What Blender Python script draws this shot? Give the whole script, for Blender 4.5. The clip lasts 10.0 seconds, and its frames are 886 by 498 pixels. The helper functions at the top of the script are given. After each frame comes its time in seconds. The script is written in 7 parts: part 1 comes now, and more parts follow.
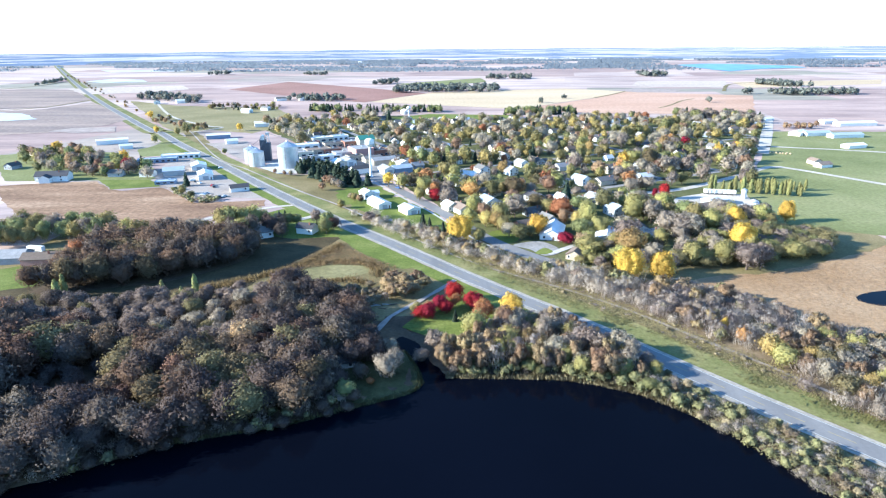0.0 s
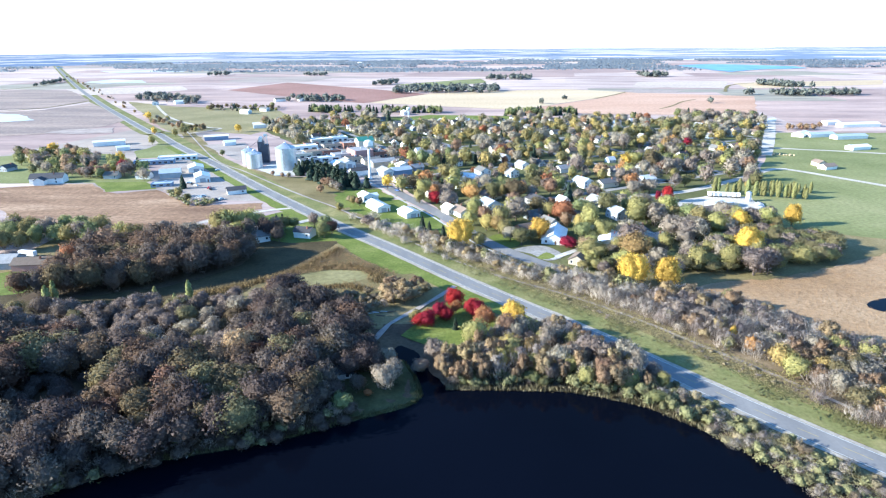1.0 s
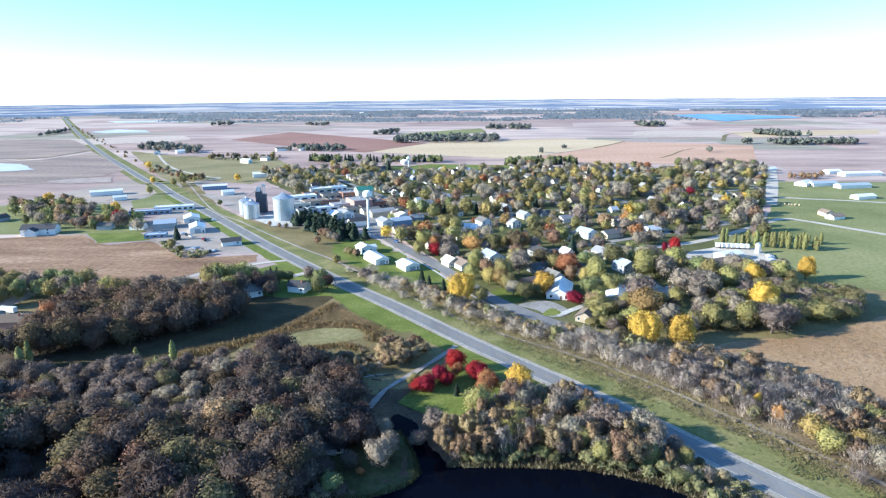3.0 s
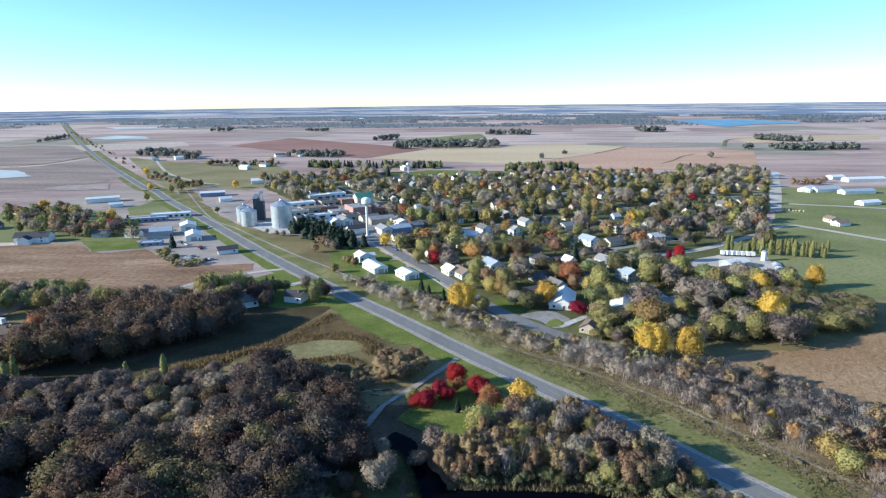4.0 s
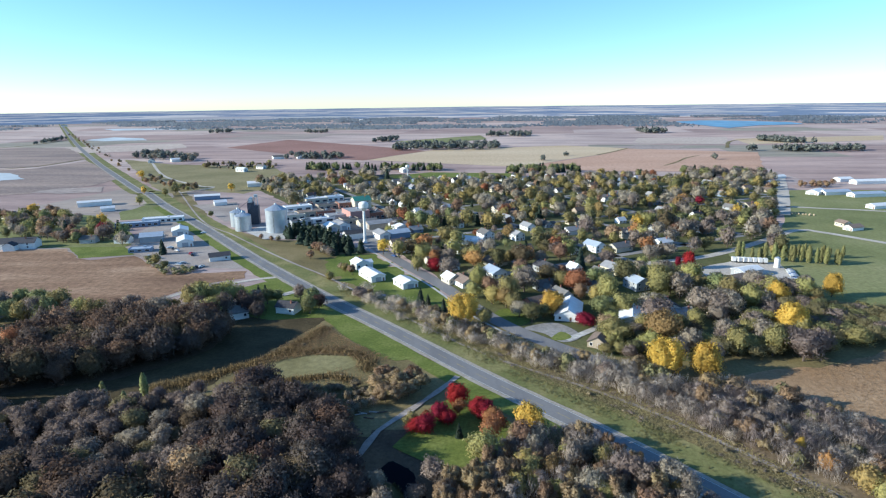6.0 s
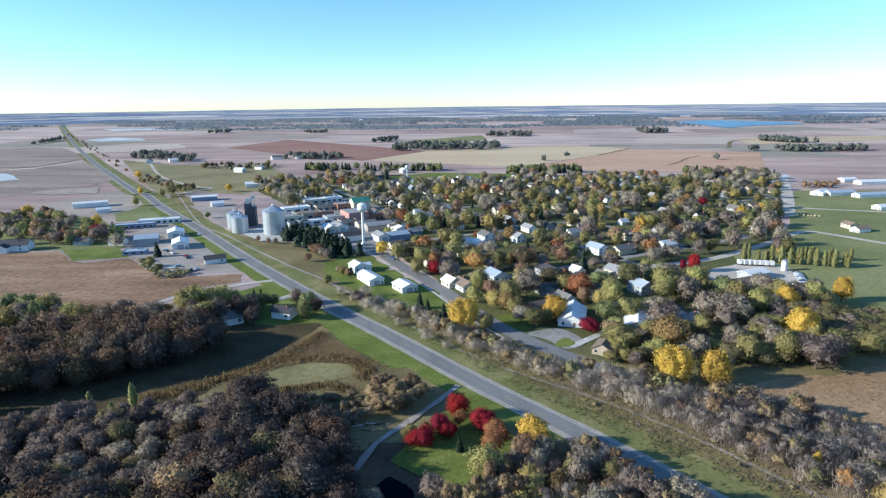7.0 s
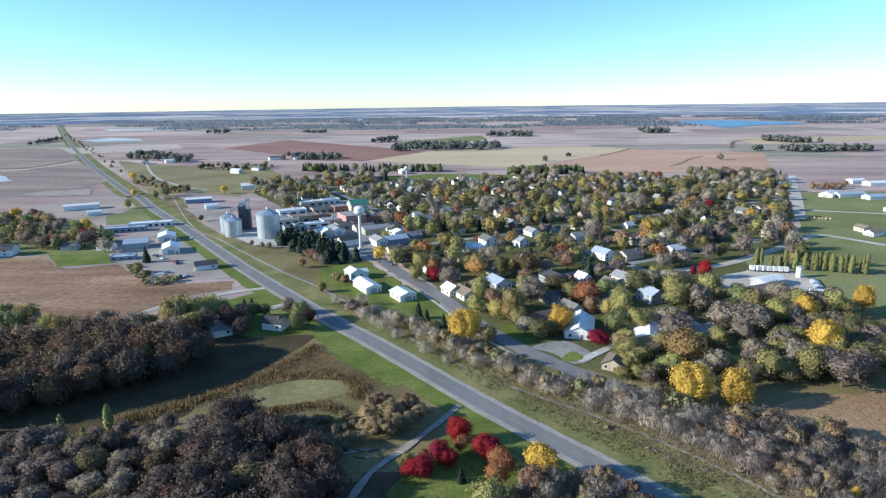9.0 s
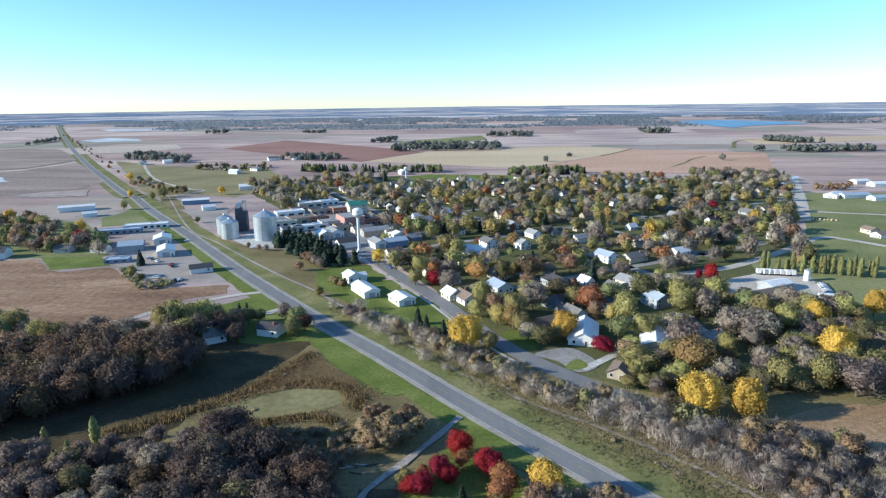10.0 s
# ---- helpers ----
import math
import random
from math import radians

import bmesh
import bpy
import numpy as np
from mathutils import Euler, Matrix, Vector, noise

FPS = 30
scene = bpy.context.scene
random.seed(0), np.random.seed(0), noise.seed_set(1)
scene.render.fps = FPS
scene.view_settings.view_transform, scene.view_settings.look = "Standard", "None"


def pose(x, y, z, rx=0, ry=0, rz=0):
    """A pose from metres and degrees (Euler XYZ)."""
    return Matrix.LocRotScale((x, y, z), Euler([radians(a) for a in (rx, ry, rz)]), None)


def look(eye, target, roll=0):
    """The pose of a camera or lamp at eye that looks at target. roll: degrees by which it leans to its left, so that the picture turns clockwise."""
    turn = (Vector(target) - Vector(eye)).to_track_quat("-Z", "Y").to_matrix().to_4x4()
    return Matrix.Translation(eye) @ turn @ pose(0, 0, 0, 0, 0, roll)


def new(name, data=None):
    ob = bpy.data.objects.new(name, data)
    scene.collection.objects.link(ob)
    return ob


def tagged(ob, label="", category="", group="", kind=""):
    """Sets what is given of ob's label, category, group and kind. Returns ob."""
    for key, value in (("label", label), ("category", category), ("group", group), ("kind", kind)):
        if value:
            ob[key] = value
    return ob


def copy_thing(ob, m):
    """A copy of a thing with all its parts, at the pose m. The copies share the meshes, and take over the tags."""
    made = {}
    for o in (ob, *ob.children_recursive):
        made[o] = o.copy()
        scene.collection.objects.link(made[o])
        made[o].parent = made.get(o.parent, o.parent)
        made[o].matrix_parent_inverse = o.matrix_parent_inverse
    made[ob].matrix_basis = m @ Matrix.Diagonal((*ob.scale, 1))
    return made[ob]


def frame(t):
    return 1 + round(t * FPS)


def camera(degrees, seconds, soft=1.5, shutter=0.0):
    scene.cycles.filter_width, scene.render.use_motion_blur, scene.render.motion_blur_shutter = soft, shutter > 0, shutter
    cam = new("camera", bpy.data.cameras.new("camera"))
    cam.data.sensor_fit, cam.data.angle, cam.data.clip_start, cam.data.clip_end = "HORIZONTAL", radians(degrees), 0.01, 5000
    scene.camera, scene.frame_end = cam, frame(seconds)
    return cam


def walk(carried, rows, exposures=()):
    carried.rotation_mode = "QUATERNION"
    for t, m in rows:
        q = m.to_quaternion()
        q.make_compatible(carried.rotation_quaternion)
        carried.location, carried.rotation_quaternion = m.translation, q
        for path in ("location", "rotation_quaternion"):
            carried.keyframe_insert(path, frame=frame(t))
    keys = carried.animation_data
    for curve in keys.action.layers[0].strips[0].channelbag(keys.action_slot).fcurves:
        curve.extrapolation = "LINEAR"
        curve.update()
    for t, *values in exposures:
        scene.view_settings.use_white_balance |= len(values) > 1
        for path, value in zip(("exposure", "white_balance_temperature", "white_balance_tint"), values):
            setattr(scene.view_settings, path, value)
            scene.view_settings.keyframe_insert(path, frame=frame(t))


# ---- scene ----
from mathutils.geometry import delaunay_2d_cdt

# A small town beside a highway and a dark lake in autumn, seen from a drone that flies slowly forward.

# camera and path
cam = camera(74.0, 10.0, soft=1.2)
TILTS = [(0.0, -0.3475, 0.40), (1.6, -0.3462, 0.41), (1.9, -0.3162, 0.41), (2.6, -0.3158, 0.42), (2.7, -0.2850, 0.43),
         (2.8, -0.2602, 0.43), (3.2, -0.2602, 0.46), (4.3, -0.2482, 0.54), (5.5, -0.2482, 0.57), (7.0, -0.2482, 0.60),
         (8.5, -0.2482, 0.62), (10.0, -0.2482, 0.65)]
SPOTS = [(0.0, 8.8, 101.42), (1.0, 15.24, 101.45), (2.0, 21.82, 101.5), (3.0, 28.74, 101.49), (4.5, 39.85, 101.36),
         (5.5, 47.6, 101.27), (7.0, 59.29, 100.91), (8.0, 66.95, 100.74), (9.0, 74.63, 100.6), (10.0, 82.22, 100.5)]


def along(t, rows, k):
    return float(np.interp(t, [r[0] for r in rows], [r[k] for r in rows]))


times = sorted({r[0] for r in TILTS} | {r[0] for r in SPOTS})
PATH = []
for t in times:
    y, z, tilt, lean = along(t, SPOTS, 1), along(t, SPOTS, 2), along(t, TILTS, 1), along(t, TILTS, 2)
    PATH.append((t, look((0, y, z), (-0.4, y + 100, z + 100 * tilt), -lean)))
walk(cam, PATH, exposures=[(0.0, 1.74, 5800, 0), (2.4, 1.64, 5800, 0), (3.2, 1.2, 5850, 0), (4.3, 0.74, 5950, 0), (10.0, 0.69, 5950, 0)])

# sky and sun
SUN_UP, SUN_FROM = 20.5, 261.0
world = bpy.data.worlds.new("sky")
scene.world = world
world.use_nodes = True
wn = world.node_tree
sky = wn.nodes.new("ShaderNodeTexSky")
sky.sky_type, sky.sun_disc = "NISHITA", False
sky.sun_elevation, sky.sun_rotation = radians(SUN_UP), radians(SUN_FROM)
sky.altitude, sky.air_density, sky.dust_density, sky.ozone_density = 300, 1.0, 0.0, 5.5
wn.nodes["Background"].inputs["Strength"].default_value = 0.14
wn.links.new(sky.outputs[0], wn.nodes["Background"].inputs["Color"])
sun = new("sun", bpy.data.lights.new("sun", "SUN"))
sun.data.energy, sun.data.angle, sun.data.color = 5.0, radians(0.5), (1.0, 0.89, 0.76)
a = radians(SUN_FROM)
sun.matrix_world = look((900 * math.sin(a), 900 * math.cos(a), 900 * math.tan(radians(SUN_UP))), (0, 0, 0))


# ---------------------------------------------------------------- materials
def blank(name):
    m = bpy.data.materials.new(name)
    m.use_nodes = True
    nt = m.node_tree
    return m, nt, nt.nodes["Principled BSDF"]


def noise_at(nt, scale, detail=4.0, rough=0.55, stretch=None, coord="Object"):
    co = nt.nodes.new("ShaderNodeTexCoord")
    n = nt.nodes.new("ShaderNodeTexNoise")
    n.inputs["Scale"].default_value, n.inputs["Detail"].default_value, n.inputs["Roughness"].default_value = scale, detail, rough
    src = co.outputs[coord]
    if stretch:
        mp = nt.nodes.new("ShaderNodeMapping")
        mp.inputs["Scale"].default_value = stretch[:3]
        if len(stretch) > 3:
            mp.inputs["Rotation"].default_value = (0, 0, radians(stretch[3]))
        nt.links.new(src, mp.inputs["Vector"])
        src = mp.outputs[0]
    nt.links.new(src, n.inputs["Vector"])
    return n.outputs["Fac"]


def ramp(nt, fac, stops):
    r = nt.nodes.new("ShaderNodeValToRGB")
    els = r.color_ramp.elements
    while len(els) < len(stops):
        els.new(0.5)
    for e, (p, c) in zip(els, stops):
        e.position, e.color = p, (*c, 1)
    nt.links.new(fac, r.inputs["Fac"])
    return r.outputs["Color"]


def mixed(nt, fac, c1, c2, mode="MIX"):
    mx = nt.nodes.new("ShaderNodeMix")
    mx.data_type, mx.blend_type = "RGBA", mode
    for sock, v in ((mx.inputs["Factor"], fac), (mx.inputs["A"], c1), (mx.inputs["B"], c2)):
        if isinstance(v, (float, int)):
            sock.default_value = v
        elif isinstance(v, tuple):
            sock.default_value = (*v, 1)
        else:
            nt.links.new(v, sock)
    return mx.outputs["Result"]


def bumped(nt, bsdf, fac, strength, dist):
    b = nt.nodes.new("ShaderNodeBump")
    b.inputs["Strength"].default_value, b.inputs["Distance"].default_value = strength, dist
    nt.links.new(fac, b.inputs["Height"])
    nt.links.new(b.outputs[0], bsdf.inputs["Normal"])


def earth(name, dark, mid, light, big=0.02, fine=0.5, stretch=None, bump=0.3, rough=0.95, grain=(0.55, 1.3)):
    """Ground cover: large stains and fine grain."""
    m, nt, p = blank(name)
    n1 = noise_at(nt, big, 5, 0.6, stretch)
    n2 = noise_at(nt, fine, 6, 0.7)
    c1 = ramp(nt, n1, [(0.32, dark), (0.5, mid), (0.68, light)])
    c2 = ramp(nt, n2, [(0.25, (grain[0],) * 3), (0.75, (grain[1],) * 3)])
    nt.links.new(mixed(nt, 0.85, c1, c2, "MULTIPLY"), p.inputs["Base Color"])
    p.inputs["Roughness"].default_value = rough
    p.inputs["Specular IOR Level"].default_value = 0.1
    bumped(nt, p, n2, bump, 0.4)
    return m


def leaf(name, col, vary=0.35, shift=0.03, through_light=0.3, lo=0.86, hi=1.14):
    """Foliage: hue and value differ from tree to tree and from clump to clump."""
    m, nt, p = blank(name)
    info = nt.nodes.new("ShaderNodeObjectInfo")
    geo = nt.nodes.new("ShaderNodeNewGeometry")
    hsv = nt.nodes.new("ShaderNodeHueSaturation")
    hsv.inputs["Color"].default_value = (*col, 1)

    def spread(src, lo, hi):
        r = nt.nodes.new("ShaderNodeMapRange")
        r.inputs["To Min"].default_value, r.inputs["To Max"].default_value = lo, hi
        nt.links.new(src, r.inputs["Value"])
        return r.outputs[0]

    nt.links.new(spread(info.outputs["Random"], 0.5 - shift, 0.5 + shift), hsv.inputs["Hue"])
    nt.links.new(spread(info.outputs["Random"], 1 - vary, 1 + vary), hsv.inputs["Value"])
    island = spread(geo.outputs["Random Per Island"], lo, hi)
    grey = nt.nodes.new("ShaderNodeCombineColor")
    for k in range(3):
        nt.links.new(island, grey.inputs[k])
    n = noise_at(nt, 0.12, 2, 0.5)
    c = mixed(nt, 1.0, hsv.outputs[0], grey.outputs[0], "MULTIPLY")
    c = mixed(nt, 0.6, c, ramp(nt, n, [(0.3, (0.6, 0.6, 0.65)), (0.7, (1.35, 1.3, 1.2))]), "MULTIPLY")
    fine = noise_at(nt, 1.9, 4, 0.75)
    c = mixed(nt, 1.0, c, ramp(nt, fine, [(0.36, (0.82, 0.82, 0.83)), (0.5, (1.08, 1.08, 1.07)), (0.66, (1.30, 1.29, 1.27))]), "MULTIPLY")
    nt.links.new(c, p.inputs["Base Color"])
    bumped(nt, p, fine, 0.7, 0.5)
    p.inputs["Roughness"].default_value, p.inputs["Specular IOR Level"].default_value = 0.8, 0.15
    tr = nt.nodes.new("ShaderNodeBsdfTranslucent")
    nt.links.new(c, tr.inputs["Color"])
    ms = nt.nodes.new("ShaderNodeMixShader")
    ms.inputs[0].default_value = through_light
    nt.links.new(p.outputs[0], ms.inputs[1])
    nt.links.new(tr.outputs[0], ms.inputs[2])
    nt.links.new(ms.outputs[0], nt.nodes["Material Output"].inputs["Surface"])
    return m


def plain(name, col, rough=0.6, metal=0.0, wear=0.25, scale=0.6, vary=0.0):
    """Painted, metal or shingled surface with stains at two scales; vary: value steps from object to object."""
    m, nt, p = blank(name)
    n1, n2 = noise_at(nt, scale, 5, 0.6), noise_at(nt, scale * 8, 3, 0.6)
    w = wear
    c = mixed(nt, 1.0, col, ramp(nt, n1, [(0.3, (1 - w, 1 - w, 1 - w)), (0.7, (1.05, 1.05, 1.05))]), "MULTIPLY")
    c = mixed(nt, 0.5, c, ramp(nt, n2, [(0.3, (1 - w, 1 - w, 1 - w)), (0.7, (1.1, 1.1, 1.1))]), "MULTIPLY")
    if vary:
        info = nt.nodes.new("ShaderNodeObjectInfo")
        h = nt.nodes.new("ShaderNodeHueSaturation")
        r = nt.nodes.new("ShaderNodeMapRange")
        r.inputs["To Min"].default_value, r.inputs["To Max"].default_value = 1 - vary, 1 + vary
        nt.links.new(info.outputs["Random"], r.inputs["Value"])
        nt.links.new(r.outputs[0], h.inputs["Value"])
        nt.links.new(c, h.inputs["Color"])
        c = h.outputs[0]
    nt.links.new(c, p.inputs["Base Color"])
    p.inputs["Roughness"].default_value, p.inputs["Metallic"].default_value = rough, metal
    bumped(nt, p, n2, 0.15, 0.03)
    return m


def water_mat(name, col, rough, wave, bump):
    m, nt, p = blank(name)
    n = noise_at(nt, wave, 3, 0.5, (1, 2.2, 1))
    n2 = noise_at(nt, 0.012, 3, 0.5)
    nt.links.new(ramp(nt, n2, [(0.3, tuple(v * 0.8 for v in col)), (0.7, tuple(v * 1.2 for v in col))]), p.inputs["Base Color"])
    p.inputs["Roughness"].default_value, p.inputs["IOR"].default_value = rough, 1.22
    p.inputs["Specular IOR Level"].default_value = 0.08
    bumped(nt, p, n, bump, 0.1)
    return m


def farmland(name):
    """Open fields to the horizon: square parcels of stubble, ploughed earth and grass."""
    m, nt, p = blank(name)
    co = nt.nodes.new("ShaderNodeTexCoord")
    mp = nt.nodes.new("ShaderNodeMapping")
    mp.inputs["Rotation"].default_value = (0, 0, radians(8))
    mp.inputs["Scale"].default_value = (1 / 420, 1 / 300, 1)
    nt.links.new(co.outputs["Object"], mp.inputs["Vector"])
    v = nt.nodes.new("ShaderNodeTexVoronoi")
    v.distance, v.inputs["Scale"].default_value, v.inputs["Randomness"].default_value = "CHEBYCHEV", 1.0, 0.75
    nt.links.new(mp.outputs[0], v.inputs["Vector"])
    sep = nt.nodes.new("ShaderNodeSeparateColor")
    nt.links.new(v.outputs["Color"], sep.inputs[0])
    # parcel tints leaned slightly cool to stand for haze over the fields
    parcel = ramp(nt, sep.outputs[0], [(0.0, (0.34, 0.252, 0.23)), (0.25, (0.445, 0.335, 0.30)), (0.45, (0.47, 0.365, 0.33)),
                                       (0.65, (0.55, 0.445, 0.395)), (0.88, (0.39, 0.305, 0.285)), (0.95, (0.32, 0.295, 0.24))])
    n1 = noise_at(nt, 0.006, 6, 0.6, (0.5, 1.4, 1))
    n2 = noise_at(nt, 0.3, 6, 0.7, (0.3, 1.0, 1, 8))
    c = mixed(nt, 0.8, parcel, ramp(nt, n1, [(0.3, (0.7, 0.68, 0.7)), (0.55, (1, 1, 1)), (0.75, (1.15, 1.12, 1.08))]), "MULTIPLY")
    c = mixed(nt, 0.7, c, ramp(nt, n2, [(0.25, (0.7, 0.7, 0.7)), (0.75, (1.2, 1.2, 1.2))]), "MULTIPLY")
    n3 = noise_at(nt, 0.022, 5, 0.65, (0.22, 1.3, 1, 6))
    c = mixed(nt, 0.9, c, ramp(nt, n3, [(0.34, (0.66, 0.64, 0.68)), (0.5, (1, 1, 1)), (0.66, (1.2, 1.16, 1.1))]), "MULTIPLY")
    nt.links.new(c, p.inputs["Base Color"])
    p.inputs["Roughness"].default_value, p.inputs["Specular IOR Level"].default_value = 0.95, 0.1
    return m


def distance_mat(name):
    """Country far off: parcels of stubble and belts of bare wood, foreshortened by the wide plain that the backdrop
    stands for. Haze is mixed into both tints.
    """
    m, nt, p = blank(name)
    uv = nt.nodes.new("ShaderNodeUVMap")
    uv.uv_map = "plain"

    def over(kind, sx, sy, turn=0.0):
        mp = nt.nodes.new("ShaderNodeMapping")
        mp.inputs["Scale"].default_value, mp.inputs["Rotation"].default_value = (sx, sy, 1), (0, 0, radians(turn))
        nt.links.new(uv.outputs[0], mp.inputs["Vector"])
        n = nt.nodes.new(kind)
        nt.links.new(mp.outputs[0], n.inputs["Vector"])
        return n

    v = over("ShaderNodeTexVoronoi", 1 / 0.9, 1 / 0.75, 8)
    v.distance, v.inputs["Scale"].default_value = "CHEBYCHEV", 1.0
    sep = nt.nodes.new("ShaderNodeSeparateColor")
    nt.links.new(v.outputs["Color"], sep.inputs[0])
    # greyed fields and blue woods: distance haze put into the base colours
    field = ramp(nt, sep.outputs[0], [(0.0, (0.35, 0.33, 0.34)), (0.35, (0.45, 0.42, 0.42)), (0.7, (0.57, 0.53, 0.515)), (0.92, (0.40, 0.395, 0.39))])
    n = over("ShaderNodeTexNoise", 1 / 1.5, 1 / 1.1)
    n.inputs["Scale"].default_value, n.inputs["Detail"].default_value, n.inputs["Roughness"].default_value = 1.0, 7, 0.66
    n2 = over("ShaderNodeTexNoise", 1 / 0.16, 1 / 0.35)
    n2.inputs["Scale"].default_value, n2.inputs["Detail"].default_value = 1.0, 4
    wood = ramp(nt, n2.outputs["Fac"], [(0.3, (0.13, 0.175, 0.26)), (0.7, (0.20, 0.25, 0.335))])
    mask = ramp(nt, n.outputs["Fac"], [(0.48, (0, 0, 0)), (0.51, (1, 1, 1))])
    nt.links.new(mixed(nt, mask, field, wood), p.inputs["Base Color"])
    p.inputs["Roughness"].default_value, p.inputs["Specular IOR Level"].default_value = 1.0, 0.0
    return m


M_FARM = farmland("farmland")
M_FAR = distance_mat("hazy_distance")
M_GRASS = earth("dry_grass", (0.14, 0.115, 0.055), (0.20, 0.165, 0.08), (0.27, 0.215, 0.115), 0.03, 0.8)
M_VERGE = earth("verge_grass", (0.125, 0.14, 0.05), (0.185, 0.185, 0.074), (0.28, 0.245, 0.115), 0.05, 0.7)
M_LAWN = earth("lawn", (0.10, 0.13, 0.03), (0.145, 0.175, 0.043), (0.195, 0.215, 0.065), 0.05, 0.8)
# town grass, its green lowered to include the shade between trees
M_SHADEYARD = earth("shade_yard_grass", (0.075, 0.085, 0.035), (0.11, 0.115, 0.05), (0.165, 0.155, 0.075), 0.02, 0.4)
M_MEADOW = earth("meadow", (0.16, 0.175, 0.07), (0.21, 0.22, 0.095), (0.27, 0.265, 0.13), 0.012, 0.4)
M_DARKEARTH = earth("dark_earth", (0.27, 0.23, 0.215), (0.34, 0.285, 0.26), (0.42, 0.345, 0.30), 0.004, 0.1)
M_PALEFIELD = earth("pale_stubble_grey", (0.44, 0.36, 0.31), (0.50, 0.415, 0.355), (0.56, 0.47, 0.40), 0.004, 0.1, (0.4, 1.5, 1))
M_PASTURE = earth("dry_pasture", (0.20, 0.18, 0.09), (0.26, 0.225, 0.12), (0.32, 0.275, 0.16), 0.01, 0.3)
# lakeside lawn with the shade of its trees put into the colour
M_SHADELAWN = earth("shade_lawn", (0.045, 0.043, 0.022), (0.065, 0.066, 0.03), (0.10, 0.095, 0.045), 0.08, 0.6)
M_STUBBLE = earth("corn_stubble", (0.19, 0.115, 0.075), (0.285, 0.18, 0.115), (0.40, 0.27, 0.18), 0.03, 0.3, (0.35, 1.3, 1, 12), 0.8, 0.95, (0.4, 1.45))
M_REED = earth("marsh_reed", (0.29, 0.185, 0.10), (0.36, 0.235, 0.135), (0.43, 0.30, 0.185), 0.02, 0.5, None, 0.9)
M_BROWN = earth("brush_floor", (0.15, 0.115, 0.075), (0.20, 0.155, 0.105), (0.26, 0.205, 0.14), 0.04, 0.6, None, 0.7)
M_PLOUGH = earth("ploughed_field", (0.25, 0.14, 0.115), (0.30, 0.17, 0.14), (0.35, 0.205, 0.17), 0.004, 0.2)
M_WHEAT = earth("pale_stubble", (0.46, 0.35, 0.23), (0.54, 0.42, 0.28), (0.60, 0.48, 0.33), 0.004, 0.2, (0.4, 1.5, 1))
M_ALGAE = earth("pond_algae", (0.17, 0.15, 0.068), (0.22, 0.194, 0.09), (0.27, 0.24, 0.118), 0.03, 0.4, None, 0.15, 0.7)
M_GRAVEL = earth("gravel", (0.27, 0.232, 0.208), (0.34, 0.295, 0.265), (0.41, 0.36, 0.325), 0.03, 0.8)
M_PALE_GRAVEL = earth("pale_gravel", (0.42, 0.38, 0.33), (0.49, 0.445, 0.39), (0.56, 0.51, 0.45), 0.05, 0.8)
M_CONCRETE = earth("concrete", (0.40, 0.39, 0.37), (0.48, 0.47, 0.45), (0.55, 0.54, 0.51), 0.08, 0.6, None, 0.05)
M_ASPHALT = earth("asphalt", (0.175, 0.172, 0.175), (0.20, 0.197, 0.20), (0.23, 0.225, 0.225), 0.05, 1.2, (2.0, 0.3, 1, -39), 0.05, 0.85, (0.86, 1.1))
M_LOT = earth("worn_paving", (0.20, 0.19, 0.185), (0.27, 0.26, 0.25), (0.34, 0.325, 0.31), 0.05, 0.6)
M_SHOULDER = earth("shoulder_gravel", (0.30, 0.27, 0.23), (0.36, 0.325, 0.28), (0.42, 0.385, 0.33), 0.1, 1.0)
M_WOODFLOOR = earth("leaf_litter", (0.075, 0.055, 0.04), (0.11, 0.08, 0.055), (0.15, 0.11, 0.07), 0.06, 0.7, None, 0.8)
# meadow colour darkened to stand for the shade of the hillside oaks
M_SHADEMEADOW = earth("shade_meadow", (0.055, 0.045, 0.025), (0.08, 0.063, 0.035), (0.115, 0.088, 0.048), 0.05, 0.6, None, 0.8)
M_FARSTUBBLE = earth("bleached_stubble", (0.43, 0.265, 0.185), (0.50, 0.32, 0.23), (0.56, 0.375, 0.28), 0.008, 0.2, (0.35, 1.3, 1, 12))
M_TANFIELD = earth("tan_stubble", (0.205, 0.165, 0.155), (0.30, 0.235, 0.205), (0.40, 0.31, 0.26), 0.016, 0.2, (0.25, 1.5, 1, 10), 0.3, 0.95, (0.5, 1.3))
M_WATER = water_mat("lake_water", (0.002, 0.003, 0.007), 0.06, 0.5, 0.12)
# distant water: the reflected sky is painted as base colour, blue and pale
M_BLUE = water_mat("sky_blue_water", (0.17, 0.32, 0.46), 0.5, 0.05, 0.1)
M_SLOUGH = water_mat("sky_pale_water", (0.50, 0.54, 0.56), 0.6, 0.05, 0.1)

L_GREY = leaf("bare_twigs", (0.295, 0.25, 0.212), 0.22, 0.03, 0.32, 0.92, 1.08)
L_RUSSET = leaf("russet_leaves", (0.29, 0.19, 0.128), 0.25, 0.02)
L_OLIVE = leaf("olive_leaves", (0.31, 0.28, 0.118), 0.25, 0.02)
L_GREEN = leaf("green_leaves", (0.205, 0.21, 0.098), 0.3, 0.03)
L_YELLOW = leaf("yellow_leaves", (0.62, 0.435, 0.10), 0.12, 0.008, 0.38, 0.9, 1.1)
L_ORANGE = leaf("orange_leaves", (0.40, 0.205, 0.095), 0.25, 0.02)
L_GOLD = leaf("golden_leaves", (0.37, 0.28, 0.115), 0.25, 0.02)
